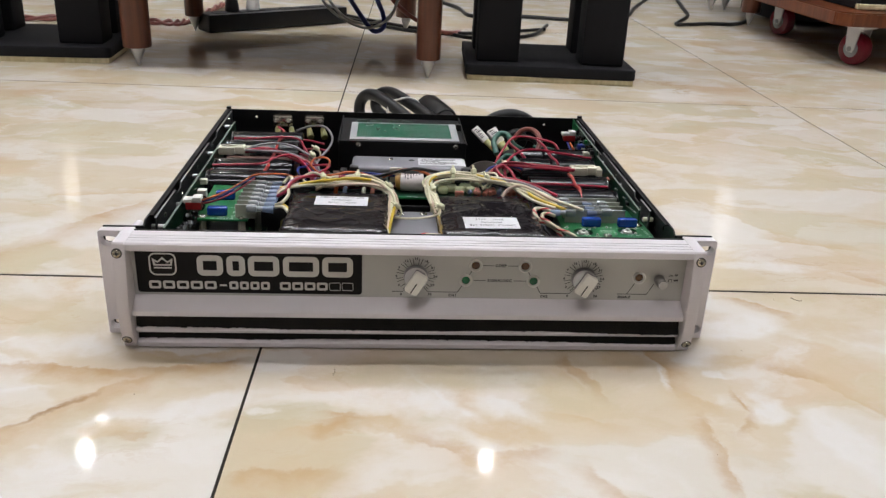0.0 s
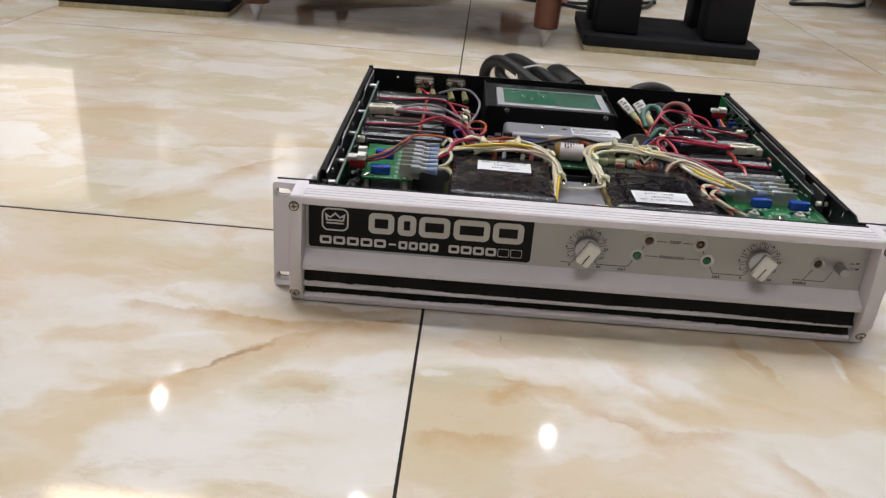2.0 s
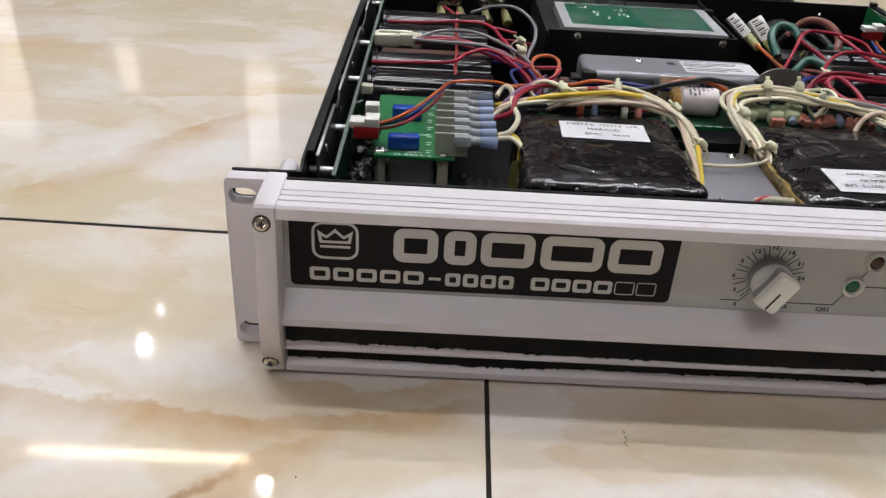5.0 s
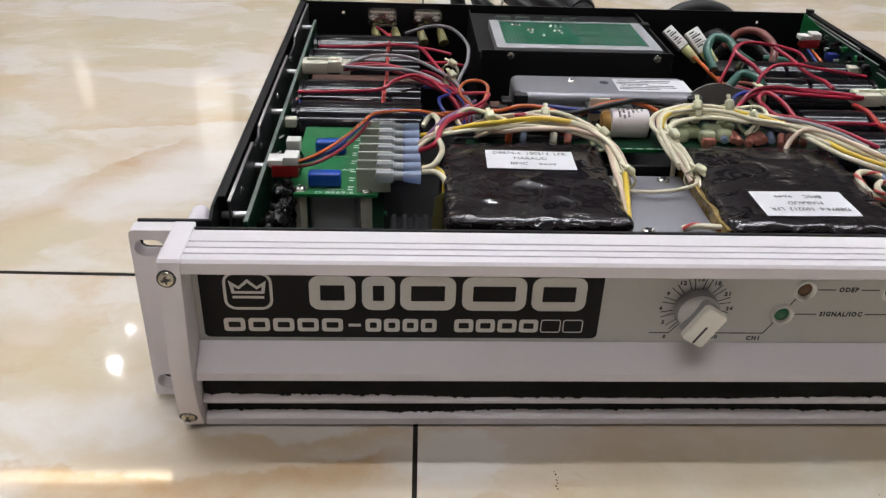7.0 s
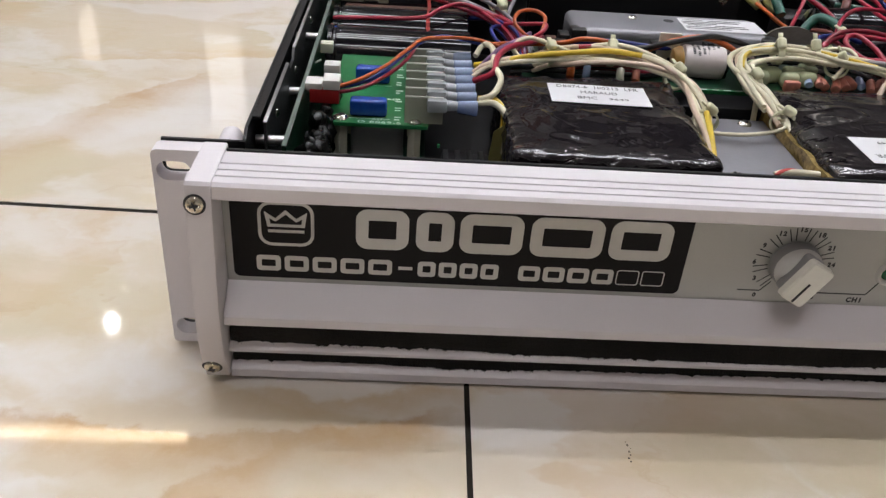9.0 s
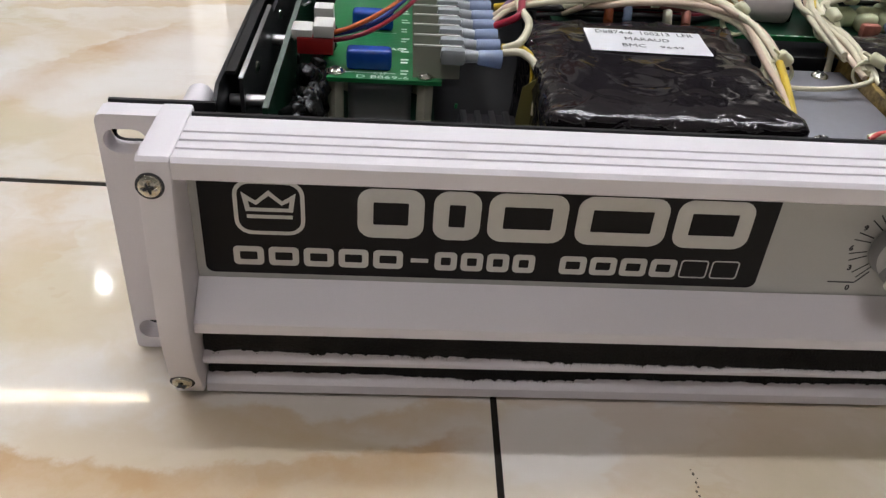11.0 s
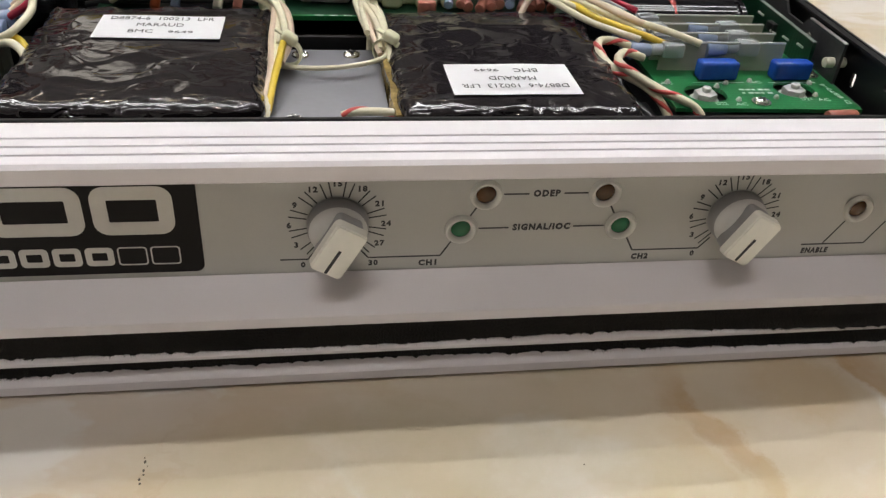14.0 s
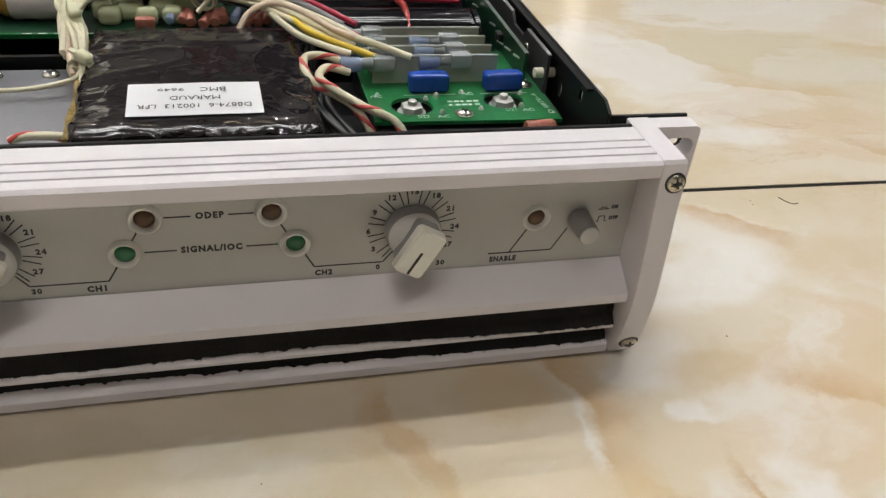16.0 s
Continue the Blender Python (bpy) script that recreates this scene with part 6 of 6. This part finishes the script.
bundle(["wred", "wmaroon", "wmaroon", "wred"], [(-164, 253, 86), (-140, 250, 89), (-114, 228, 89), (-100, 206, 88), (-93, 188, 86), (-90, 167, 82)], 2.6, 1.15, 12)
bundle(["wmaroon", "wred", "wviolet", "wblue"], [(-112, 235, 80), (-104, 217, 86), (-96, 200, 89), (-90, 180, 87), (-92, 161, 84)], 4.0, 1.1, 17)
bundle(["wmaroon", "wblue", "wbrown"], [(-120, 293, 72), (-108, 264, 78), (-98, 235, 80), (-92, 206, 80)], 4.0, 1.1, 19)
wire("worange", [(-85, 176, 89), (-94, 182, 96), (-91, 193, 99), (-82, 197, 99), (-77, 191, 97), (-80, 180, 92)], 1.05)
wire("wred", [(-98, 196, 91), (-86, 189, 94), (-77, 186, 95), (-81, 177, 93), (-92, 172, 88)], 1.15)
wire("wblue", [(-99, 200, 89), (-106, 184, 92), (-104, 171, 90), (-97, 167, 86)], 1.0)
wire("wgrey", [(-126, 359, 80), (-108, 355, 87), (-92, 341, 90), (-82, 306, 89), (-83, 277, 86), (-90, 246, 84), (-94, 225, 82)], 1.25)
wire("wred", [(-112, 293, 78), (-98, 289, 80), (-84, 283, 80)], 1.1)
wire("wred", [(-148, 374, 80), (-141, 365, 78), (-137, 351, 76), (-132, 322, 72)], 1.2)
wire("wred", [(-118, 343, 74), (-106, 332, 76), (-92, 322, 76)], 1.2)
tie((-97, 231, 90), turn=30)
tie((-96, 256, 89), turn=70)

# ivory bundle of the second transformer, its drop, and its run to the other board
bundle(["wwhite", "wpeach", "wwhite", "wwhite"], [(19, 110, 85), (17, 130, 89), (15, 143, 92), (22, 154, 95), (40, 161, 96), (58, 158, 95.5), (72, 152, 94.5), (88, 146, 93.5), (100, 138, 92), (116, 120, 90), (128, 107, 87)], 2.9, 1.25, 31)
bundle(["wwhite", "wwhite", "wpeach", "wwhite"], [(23, 96, 83), (21, 112, 87), (17, 130, 90), (14, 143, 92), (19, 157, 94.5), (36, 165, 96), (56, 163, 95.5), (70, 157, 94)], 2.8, 1.15, 33)
bundle(["wwhite"] * 3, [(23, 92, 82), (22, 105, 86), (20, 122, 89), (17, 138, 91), (24, 149, 94), (44, 154, 95), (66, 151, 93.5)], 1.8, 1.15, 37)
wire("wwhite", [(50, 157, 97), (64, 162, 98), (77, 164, 98), (79, 156, 96), (71, 150, 93), (65, 146, 88)], 1.1)
wire("wwhite", [(23, 96, 84), (20, 92, 82.5), (9, 89, 81), (-3, 88, 80.5), (-14, 90, 80), (-19, 92, 80)], 0.95)
wire("wwhite", [(17, 117, 60), (17.5, 118, 74), (18, 122, 86)], 1.4)
for at, a in (((18, 131, 93), 20), ((23, 99, 87), 60), ((38, 157, 100), 0), ((57, 160, 99.5), 15), ((68, 152, 96.5), 60)):
    tie(at, turn=a)
wire("wyellow", [(92, 144, 93), (100, 140, 92), (108, 119, 91), (118, 108, 90), (128, 103, 88), (136, 99, 86)], 1.5)
wire("wwhite", [(90, 146, 94), (104, 138, 93), (116, 118, 92), (134, 103, 91), (148, 96, 88)], 1.5)
wire("wwhite", [(94, 140, 91), (104, 114, 91), (113, 105, 90), (124, 100, 88)], 1.4)
wire("wred", [(88, 167, 92), (104, 149, 92), (118, 132, 91), (130, 118, 88)], 1.4)
wire("wgrey", [(87, 182, 90), (86, 167, 91), (95, 153, 92), (112, 136, 92), (128, 120, 89)], 1.4)
wire("wgrey", [(70, 157, 94), (90, 150, 96), (108, 138, 95), (124, 124, 91)], 1.4)
wire("wred", [(74, 166, 92), (92, 154, 96), (112, 140, 95), (130, 124, 91)], 1.3)
wire("wpeach", [(80, 128, 84), (86, 134, 92), (96, 138, 95), (108, 128, 95), (120, 112, 93), (136, 104, 90)], 1.4)
wire("wyellow", [(15, 141, 93), (18, 149, 96), (25, 156, 97.5), (36, 160, 98)], 1.3)
wire("wyellow", [(60, 158, 97.5), (72, 153, 96.5), (86, 147, 95)], 1.3)
# striped leads that go down in front of the board
for pts in ([(122, 98, 85), (112, 99, 88), (105, 95, 88), (107, 83, 84), (122, 72, 78), (130, 62, 66)], [(122, 89, 85), (113, 87, 88), (110, 80, 86), (124, 70, 80), (137, 64, 75), (143, 58, 62)]):
    wire("wwhite", pts, 1.6)
    stripe(pts, 1.6, 19.0)
bundle(["wblack"] * 5, [(112, 92, 80), (110, 84, 76), (114, 70, 72), (124, 56, 66)], 4.0, 1.4, 41)
wire("wwhite", [(4, 54, 78.2), (8, 54, 79.6), (16, 53, 80.2), (26, 51, 80.2)], 1.5)
stripe([(4, 54, 78.2), (8, 54, 79.6), (16, 53, 80.2), (26, 51, 80.2)], 1.5, 22.0)

# red leads over the capacitors beside the high x wall
wire("wred", [(92, 207, 89), (101, 225, 95), (116, 241, 98), (133, 248, 97), (152, 253, 93), (192, 262, 85)], 1.3)
wire("wred", [(140, 300, 93), (146, 286, 90), (147, 268, 88.5), (148, 250, 88.5), (149, 236, 90), (150, 224, 89)], 1.4)
wire("strap", [(158, 209, 84), (158, 192, 86), (158, 174, 84), (158, 157, 86), (158, 141, 78)], 1.6)
wire("wred", [(73, 186, 88), (84, 196, 93), (104, 204, 95), (132, 207, 93), (164, 211, 88)], 1.35)
wire("wred", [(78, 194, 88), (92, 201, 94), (113, 199, 94), (139, 203, 91), (166, 214, 86)], 1.35)
wire("wmaroon", [(76, 190, 90), (88, 199, 96), (106, 202, 97), (128, 204, 93), (162, 217, 88)], 1.3)
wire("wred", [(96, 157, 91), (84, 167, 95), (81, 176, 99), (88, 180, 101), (94, 169, 98), (98, 155, 92)], 1.35)
wire("wred", [(100, 157, 90), (116, 165, 88), (140, 174, 85), (190, 178, 82)], 1.25)
wire("wblue", [(70, 188, 88), (79, 201, 92), (97, 210, 91), (112, 217, 86)], 1.4)
wire("wgrey", [(112, 209, 88), (140, 221, 88), (166, 217, 87)], 1.3)
wire("wred", [(93, 208, 88), (91, 186, 90), (90, 169, 91), (94, 147, 92), (108, 134, 90)], 1.3)
tie((92, 204, 94), turn=40)
# thick leads by the rear wall
wire("wgreen", [(96, 293, 78), (94, 308, 88), (101, 317, 94), (110, 312, 94), (114, 298, 88), (128, 295, 80)], 3.2)
wire("wgreen", [(92, 250, 80), (101, 254, 88), (108, 245, 88), (112, 235, 82)], 3.0)
wire("wbrown", [(120, 343, 80), (131, 343, 92), (142, 334, 94), (146, 314, 89), (140, 297, 78)], 3.0)
wire("wblack", [(118, 361, 62), (128, 357, 78), (142, 343, 82), (150, 322, 76)], 3.2)
wire("wgreen", [(138, 310, 82), (154, 304, 82), (168, 301, 78)], 2.4)
wire("wred", [(88, 262, 70), (99, 276, 86), (113, 297, 95), (130, 303, 95), (157, 302, 90), (164, 293, 84)], 1.3)
wire("wred", [(112, 299, 94), (108, 289, 92), (118, 278, 86), (124, 270, 80)], 1.6)
wire("worange", [(96, 337, 73), (98.5, 322, 71.5), (99, 300, 71), (98, 272, 72), (97, 255, 66)], 1.5)
wire("worange", [(113, 334, 68), (112, 322, 64), (112, 300, 58)], 1.4)
wire("worange", [(184, 332, 82), (186, 317, 78), (190, 304, 72)], 1.1)
wire("wblue", [(181, 332, 82), (182, 318, 78), (184, 306, 72)], 1.1)
bundle(["wgrey", "wgreen", "wred", "wbrown"], [(100, 300, 58), (104, 279, 70), (110, 256, 76), (120, 240, 74)], 4.0, 1.5, 51)


# ---- things behind the amplifier ----
def power_cord():
    c = thing("coiled_cable", "thick coiled black mains cable tied with a white strap", "cable")
    r = 0.0086
    part("coil_turn", tube([(0.044, 0.520, 0.022), (0.010, 0.582, 0.038), (-0.028, 0.638, 0.053), (-0.050, 0.668, 0.054), (-0.063, 0.684, 0.040), (-0.064, 0.682, 0.020), (-0.046, 0.656, 0.0105), (-0.006, 0.600, 0.010), (0.036, 0.540, 0.010)], r, 14, 8), "rubber", c)
    part("coil_turn", tube([(0.072, 0.530, 0.024), (0.044, 0.590, 0.036), (0.006, 0.656, 0.048), (-0.020, 0.700, 0.051), (-0.038, 0.722, 0.040), (-0.040, 0.722, 0.020), (-0.022, 0.696, 0.0105), (0.018, 0.630, 0.010), (0.062, 0.560, 0.010)], r, 14, 8), "rubber", c)
    plug = part("plug", rod((0.038, 0.676, 0.0345), (0.062, 0.600, 0.034), 0.0215, 0.0185, 26, 0.006), "rubber", c, "round black rubber plug")
    part("plug_tail", rod((0.060, 0.604, 0.034), (0.076, 0.558, 0.030), 0.0150, 0.0100, 20, 0.002), "rubber", plug)
    part("tie_strap", tube([(-0.024, 0.612, 0.030), (-0.020, 0.618, 0.052), (-0.006, 0.626, 0.0575), (0.010, 0.636, 0.0575), (0.024, 0.642, 0.048), (0.022, 0.640, 0.030)], 0.0015, 8, 6), "white", c, "white tie strap")
    part("loose_turn", tube([(0.088, 0.4080, 0.030), (0.090, 0.4150, 0.056), (0.098, 0.4240, 0.074), (0.112, 0.4300, 0.083), (0.131, 0.4330, 0.0860), (0.150, 0.4320, 0.080), (0.166, 0.4300, 0.064), (0.176, 0.4280, 0.036), (0.170, 0.4400, 0.012), (0.140, 0.4700, 0.0095), (0.100, 0.4900, 0.0095)], r, 14, 8), "rubber", c)


power_cord()


def speaker_stand(x0, y0, turn, mirror=False):
    """A stand foot: plinth on a plywood sheet, two deep box columns that rise out of view."""
    s = thing("speaker_stand", "matt black loudspeaker stand with two columns on thin plywood", "speaker stand", group="loudspeaker stands")
    w, d = 0.335, 0.275
    part("plywood_sheet", box(0.004, w - 0.004, 0.004, d, 0, 0.0105, 0.0008), "board", s, "pale plywood sheet")
    plinth = [(0.010, 0.0), (w - 0.010, 0.0), (w - 0.002, 0.004), (w, 0.012), (w, d), (0.0, d), (0.0, 0.012), (0.002, 0.004)]
    part("plinth", prism(plinth, 0.0106, 0.0310, 0.0025, axis="z"), "stand", s)
    for x in (0.022, w - 0.104):
        part("column", box(x, x + 0.084, 0.038, 0.112, 0.0311, 0.62, 0.004, 3), "stand", s)
        part("column", box(x - 0.002, x + 0.080, 0.172, d - 0.030, 0.0311, 0.62, 0.004, 3), "stand", s)
    part("top_plate", box(0.02, w - 0.02, 0.02, d - 0.02, 0.62, 0.64, 0.003), "stand", s)
    s.matrix_basis = pose(x0, y0, 0, 0, 0, turn)
    return s


speaker_stand(0.128, 1.052, -3)
speaker_stand(-0.896, 1.082, 3)


def spike(x, y, parent, h=0.036):
    part("spike", rod((x, y, 0.0), (x, y, h * 0.72), 0.0012, 0.0115, 18), "steel", parent, "pointed steel spike")
    part("spike_collar", rod((x, y, h * 0.72), (x, y, h), 0.0125, seg=18, bevel=0.001), "steel", parent)


def rack():
    r = thing("audio_rack", "reddish wooden equipment rack on pointed steel spikes", "rack")
    for x, y, rad in ((-0.507, 1.096, 0.027), (0.055, 1.062, 0.0235), (-0.490, 1.530, 0.022), (0.022, 1.640, 0.026)):
        leg = part("leg", rod((x, y, 0.036), (x, y, 0.60), rad, seg=32, bevel=0.003), "cherry", r)
        spike(x, y, leg)
    part("shelf", prism([(-0.55, 1.06), (0.10, 1.02), (0.10, 1.54), (-0.55, 1.47)], 0.170, 0.196, axis="z"), "cherry", r, "dark red wooden shelf", smooth=0)
    for (xa, ya), (xb, yb) in (((-0.507, 1.096), (0.055, 1.062)), ((-0.490, 1.530), (0.022, 1.640)), ((-0.507, 1.096), (-0.490, 1.530)), ((0.055, 1.062), (0.022, 1.640))):
        part("frame_rail", rod((xa, ya, 0.575), (xb, yb, 0.575), 0.014, seg=16), "cherry", r)


rack()


def power_strip():
    s = thing("power_strip", "long black mains distribution strip with plugs in it", "power strip")
    part("body", box(0, 0.40, 0, 0.062, 0.002, 0.044, 0.004, 3), "black", s)
    for k in range(6):
        part("socket", rod((0.045 + 0.062 * k, 0.031, 0.0438), (0.045 + 0.062 * k, 0.031, 0.0450), 0.019, seg=24), "ink", s)
    part("edge_trim", box(0.004, 0.396, 0.001, 0.005, 0.0425, 0.0448, 0.0005), "zinc", s)
    s.matrix_basis = pose(-0.448, 1.490, 0, 0, 0, 38)
    for k, mat, lab in ((1, "blackplastic", "black mains plug in a strip socket"), (2, "clearcable", "clear mains plug in a strip socket")):
        p = thing("mains_plug", lab, "plug")
        part("plug_body", rod((0, 0, 0.0452), (0, 0, 0.078), 0.018, 0.014, 22, 0.003), mat, p)
        part("cable_tail", rod((0, 0, 0.078), (0, 0.01, 0.12), 0.007, 0.0055, 14), mat, p)
        p.matrix_basis = s.matrix_basis @ pose(0.020 + 0.058 * k, 0.031, 0)


power_strip()


def cable(label, color, pts, r, twist=0):
    c = thing("cable", label, "cable", group="loose cables")
    if twist:
        line = curve_points(pts, 10)
        for ph in (0, math.pi):
            part("strand", tube([(p.x + r * math.cos(i * 0.9 + ph), p.y + r * math.sin(i * 0.9 + ph) * 0.6, p.z + r + r * math.sin(i * 0.9 + ph)) for i, p in enumerate(line)], r, 8, 2), color, c)
    else:
        part("sleeve", tube(pts, r, 10, 8), color, c)


cable("red twisted speaker cable lying on the floor", "wbrown", [(-1.25, 1.56, 0.004), (-0.896, 1.590, 0.004), (-0.80, 1.655, 0.004), (-0.69, 1.630, 0.004), (-0.57, 1.596, 0.004), (-0.528, 1.640, 0.004), (-0.51, 1.85, 0.006), (-0.50, 2.05, 0.004)], 0.0045, 1)
cable("clear speaker cable hanging in a loop under the rack", "clearcable", [(-0.21, 1.40, 0.165), (-0.174, 1.38, 0.105), (-0.136, 1.38, 0.068), (-0.072, 1.38, 0.044), (-0.021, 1.38, 0.068), (-0.0025, 1.39, 0.108), (0.02, 1.40, 0.165)], 0.0032)
cable("clear speaker cable hanging in a loop under the rack", "clearcable", [(-0.20, 1.42, 0.165), (-0.165, 1.40, 0.110), (-0.120, 1.40, 0.062), (-0.066, 1.40, 0.052), (-0.012, 1.40, 0.080), (0.004, 1.40, 0.165)], 0.0032)
cable("dark blue cable hanging in a loop under the rack", "wblue", [(-0.145, 1.39, 0.165), (-0.1105, 1.39, 0.106), (-0.0786, 1.39, 0.060), (-0.056, 1.39, 0.036), (-0.034, 1.39, 0.046), (-0.036, 1.39, 0.075), (-0.050, 1.39, 0.110), (-0.06, 1.39, 0.165)], 0.0055)
cable("black mains cable lying on the floor", "rubber", [(-0.14, 1.80, 0.006), (-0.02, 1.66, 0.006), (0.060, 1.60, 0.006), (0.123, 1.588, 0.006), (0.20, 1.53, 0.006), (0.34, 1.60, 0.006), (0.42, 1.80, 0.006)], 0.0045)
cable("black mains cable lying on the floor", "rubber", [(-0.20, 1.92, 0.006), (-0.04, 1.74, 0.006), (0.080, 1.64, 0.006), (0.165, 1.60, 0.006), (0.30, 1.66, 0.006), (0.40, 1.72, 0.006)], 0.0045)
cable("black cable in a bend on the floor", "rubber", [(0.10, 2.35, 0.006), (0.19, 2.12, 0.006), (0.215, 1.94, 0.006), (0.298, 1.960, 0.006), (0.391, 1.960, 0.006), (0.55, 1.93, 0.006), (0.70, 2.036, 0.006), (0.80, 2.28, 0.006), (0.94, 2.60, 0.006)], 0.0055)
cable("black cable in a square loop on the floor", "rubber", [(1.06, 2.65, 0.006), (0.985, 2.34, 0.006), (0.930, 2.12, 0.006), (0.830, 1.925, 0.006), (0.87, 1.920, 0.006), (0.940, 1.952, 0.006), (1.016, 1.960, 0.006), (1.10, 2.06, 0.006), (1.18, 2.26, 0.006), (1.34, 2.66, 0.006)], 0.0055)
cable("brown braided cable hanging under the rack", "wbrown", [(-0.06, 1.52, 0.165), (-0.02, 1.52, 0.10), (0.03, 1.52, 0.055), (0.10, 1.54, 0.020), (0.13, 1.56, 0.012), (0.16, 1.62, 0.006)], 0.0055)


def dolly():
    d = thing("equipment_dolly", "varnished wooden equipment dolly on red caster wheels", "dolly")
    b = prism([(1.012, 1.285), (1.60, 1.285), (1.60, 1.92), (0.988, 1.92), (0.985, 1.315)], 0.097, 0.128, axis="z")
    bmesh.ops.bevel(b, geom=b.edges[:], offset=0.003, segments=2, affect="EDGES")
    part("platform", b, "dolly", d)
    for x, y, a in ((1.078, 1.365, -68), (1.100, 1.815, -72), (1.52, 1.37, -20), (1.52, 1.82, 60)):
        fork = box(-0.030, 0.030, -0.024, 0.024, 0.086, 0.0965, 0.002)
        for s in (-1, 1):
            prism([(-0.008, 0.032), (0.007, 0.030), (0.013, 0.040), (0.020, 0.088), (-0.018, 0.088), (-0.014, 0.052)], s * 0.0175, s * 0.0205, axis="y", bm=fork)
        fork.transform(pose(x, y, 0, 0, 0, a))
        f = part("caster_fork", fork, "steel", d, "pressed steel caster fork")
        w = rod((0, -0.0160, 0.038), (0, 0.0160, 0.038), 0.0380, seg=40, bevel=0.008)
        w.transform(pose(x, y, 0, 0, 0, a))
        wheel = part("caster_wheel", w, "redwheel", f, "dark red rubber wheel")
        h = rod((0, -0.0172, 0.038), (0, 0.0172, 0.038), 0.0200, seg=28, bevel=0.002)
        rod((0, -0.0182, 0.038), (0, 0.0182, 0.038), 0.0140, seg=28, bevel=0.0015, bm=h)
        rod((0, -0.0225, 0.038), (0, 0.0225, 0.038), 0.0060, seg=12, bm=h)
        h.transform(pose(x, y, 0, 0, 0, a))
        # the hub stays on the fork's axle
        part("hub", h, "zinc", f, "grey bearing hub")
    crate = thing("equipment_case", "black equipment case standing on the wooden dolly", "case")
    part("case_body", box(1.05, 1.60, 1.34, 1.90, 0.1285, 0.50, 0.006, 2), "stand", crate)
    part("case_edge", box(1.045, 1.605, 1.335, 1.350, 0.130, 0.142, 0.002), "board", crate, "pale wooden edge strip")


dolly()
# an added block: keeps the space below and behind the dolly dark
cabinet = thing("equipment_cabinet", "low black block added to darken the space behind the dolly", "cabinet")
part("filler_body", box(1.175, 1.72, 2.03, 2.31, 0.012, 0.150, 0.004, 2), "stand", cabinet)
for x, y in ((1.20, 2.06), (1.69, 2.06), (1.20, 2.28), (1.69, 2.28)):
    part("foot", rod((x, y, 0.0), (x, y, 0.0125), 0.014, 0.012, 16), "rubber", cabinet)


def far_rack():
    r = thing("audio_rack", "dark wooden equipment rack on pointed steel spikes", "rack")
    for x, y in ((1.075, 1.985), (1.085, 2.34), (1.140, 2.36), (1.75, 1.99), (1.76, 2.36)):
        leg = part("leg", rod((x, y, 0.040), (x, y, 0.50), 0.028, seg=20, bevel=0.002), "cherry", r)
        spike(x, y, leg, 0.040)
    part("shelf", box(1.04, 1.80, 1.95, 2.40, 0.16, 0.19, 0.003), "cherry", r)


far_rack()

# ---- dirt on the floor ----
specks = bmesh.new()
sr = random.Random(77)
for cx, cy, n, ln in ((-0.0600, -0.028, 7, 0.010), (0.271, 0.008, 1, 0), (0.078, -0.037, 1, 0), (0.340, 0.105, 2, 0.004), (-0.200, -0.060, 1, 0), (-0.215, -0.095, 1, 0), (0.200, -0.130, 1, 0)):
    for k in range(n):
        r = sr.uniform(0.00025, 0.0005)
        x, y = cx + sr.uniform(-1, 1) * 0.001, cy + (k / max(1, n - 1) - 0.5) * ln
        bmesh.ops.create_icosphere(specks, subdivisions=1, radius=r, matrix=Matrix.Translation((x, y, r * 0.25)) @ Matrix.Diagonal((1, sr.uniform(0.8, 1.8), 0.4, 1)))
join(specks, tube([(0.3585, 0.1085, 0.0001), (0.3602, 0.1045, 0.0001), (0.3632, 0.1015, 0.0001), (0.3665, 0.1020, 0.0001)], 0.00035, 6, 5, flat=0.4))
tagged(link("dirt", specks, "grit"), "tiny dark dirt specks on the tiles", "dirt", kind="stuff")

# ---- floor: bedding, then the tiles ----
TILE_X, TILE_Y, TURN_TILE = 0.803, 0.790, -1.25
base = link("floor", box(-4.1, 4.3, -3.7, 5.5, -0.06, -0.0004), "grout", smooth=0)
tagged(base, "polished cream marble floor tiles with dark joints", "floor", kind="structure")
tile_bm = bmesh.new()
bmesh.ops.create_cube(tile_bm, size=1, matrix=Matrix.Translation((0, 0, -0.006)) @ Matrix.Diagonal((TILE_X - 0.0022, TILE_Y - 0.0036, 0.012, 1)))
bmesh.ops.bevel(tile_bm, geom=[e for e in tile_bm.edges if e.verts[0].co.z > -0.001 and e.verts[1].co.z > -0.001], offset=0.00010, segments=1, affect="EDGES")
tile_mesh = bpy.data.meshes.new("tile")
tile_bm.to_mesh(tile_mesh); tile_bm.free()
tile_mesh.materials.append(M["floor"])
near_mesh = tile_mesh.copy()
near_mesh.materials[0] = M["floornear"]
grid = pose(-0.1173, 0.1300, 0, 0, 0, TURN_TILE)      # a corner where four tiles meet, below the amplifier
turns = random.Random(7)
for i in range(-5, 6):
    for j in range(-5, 7):
        t = new("tile", near_mesh if i in (-1, 0) and j in (-1, 0) else tile_mesh)
        t.parent = base
        t.matrix_basis = grid @ pose((i + 0.5) * TILE_X, (j + 0.5) * TILE_Y, 0, 0, 0, 180 * turns.randrange(2))
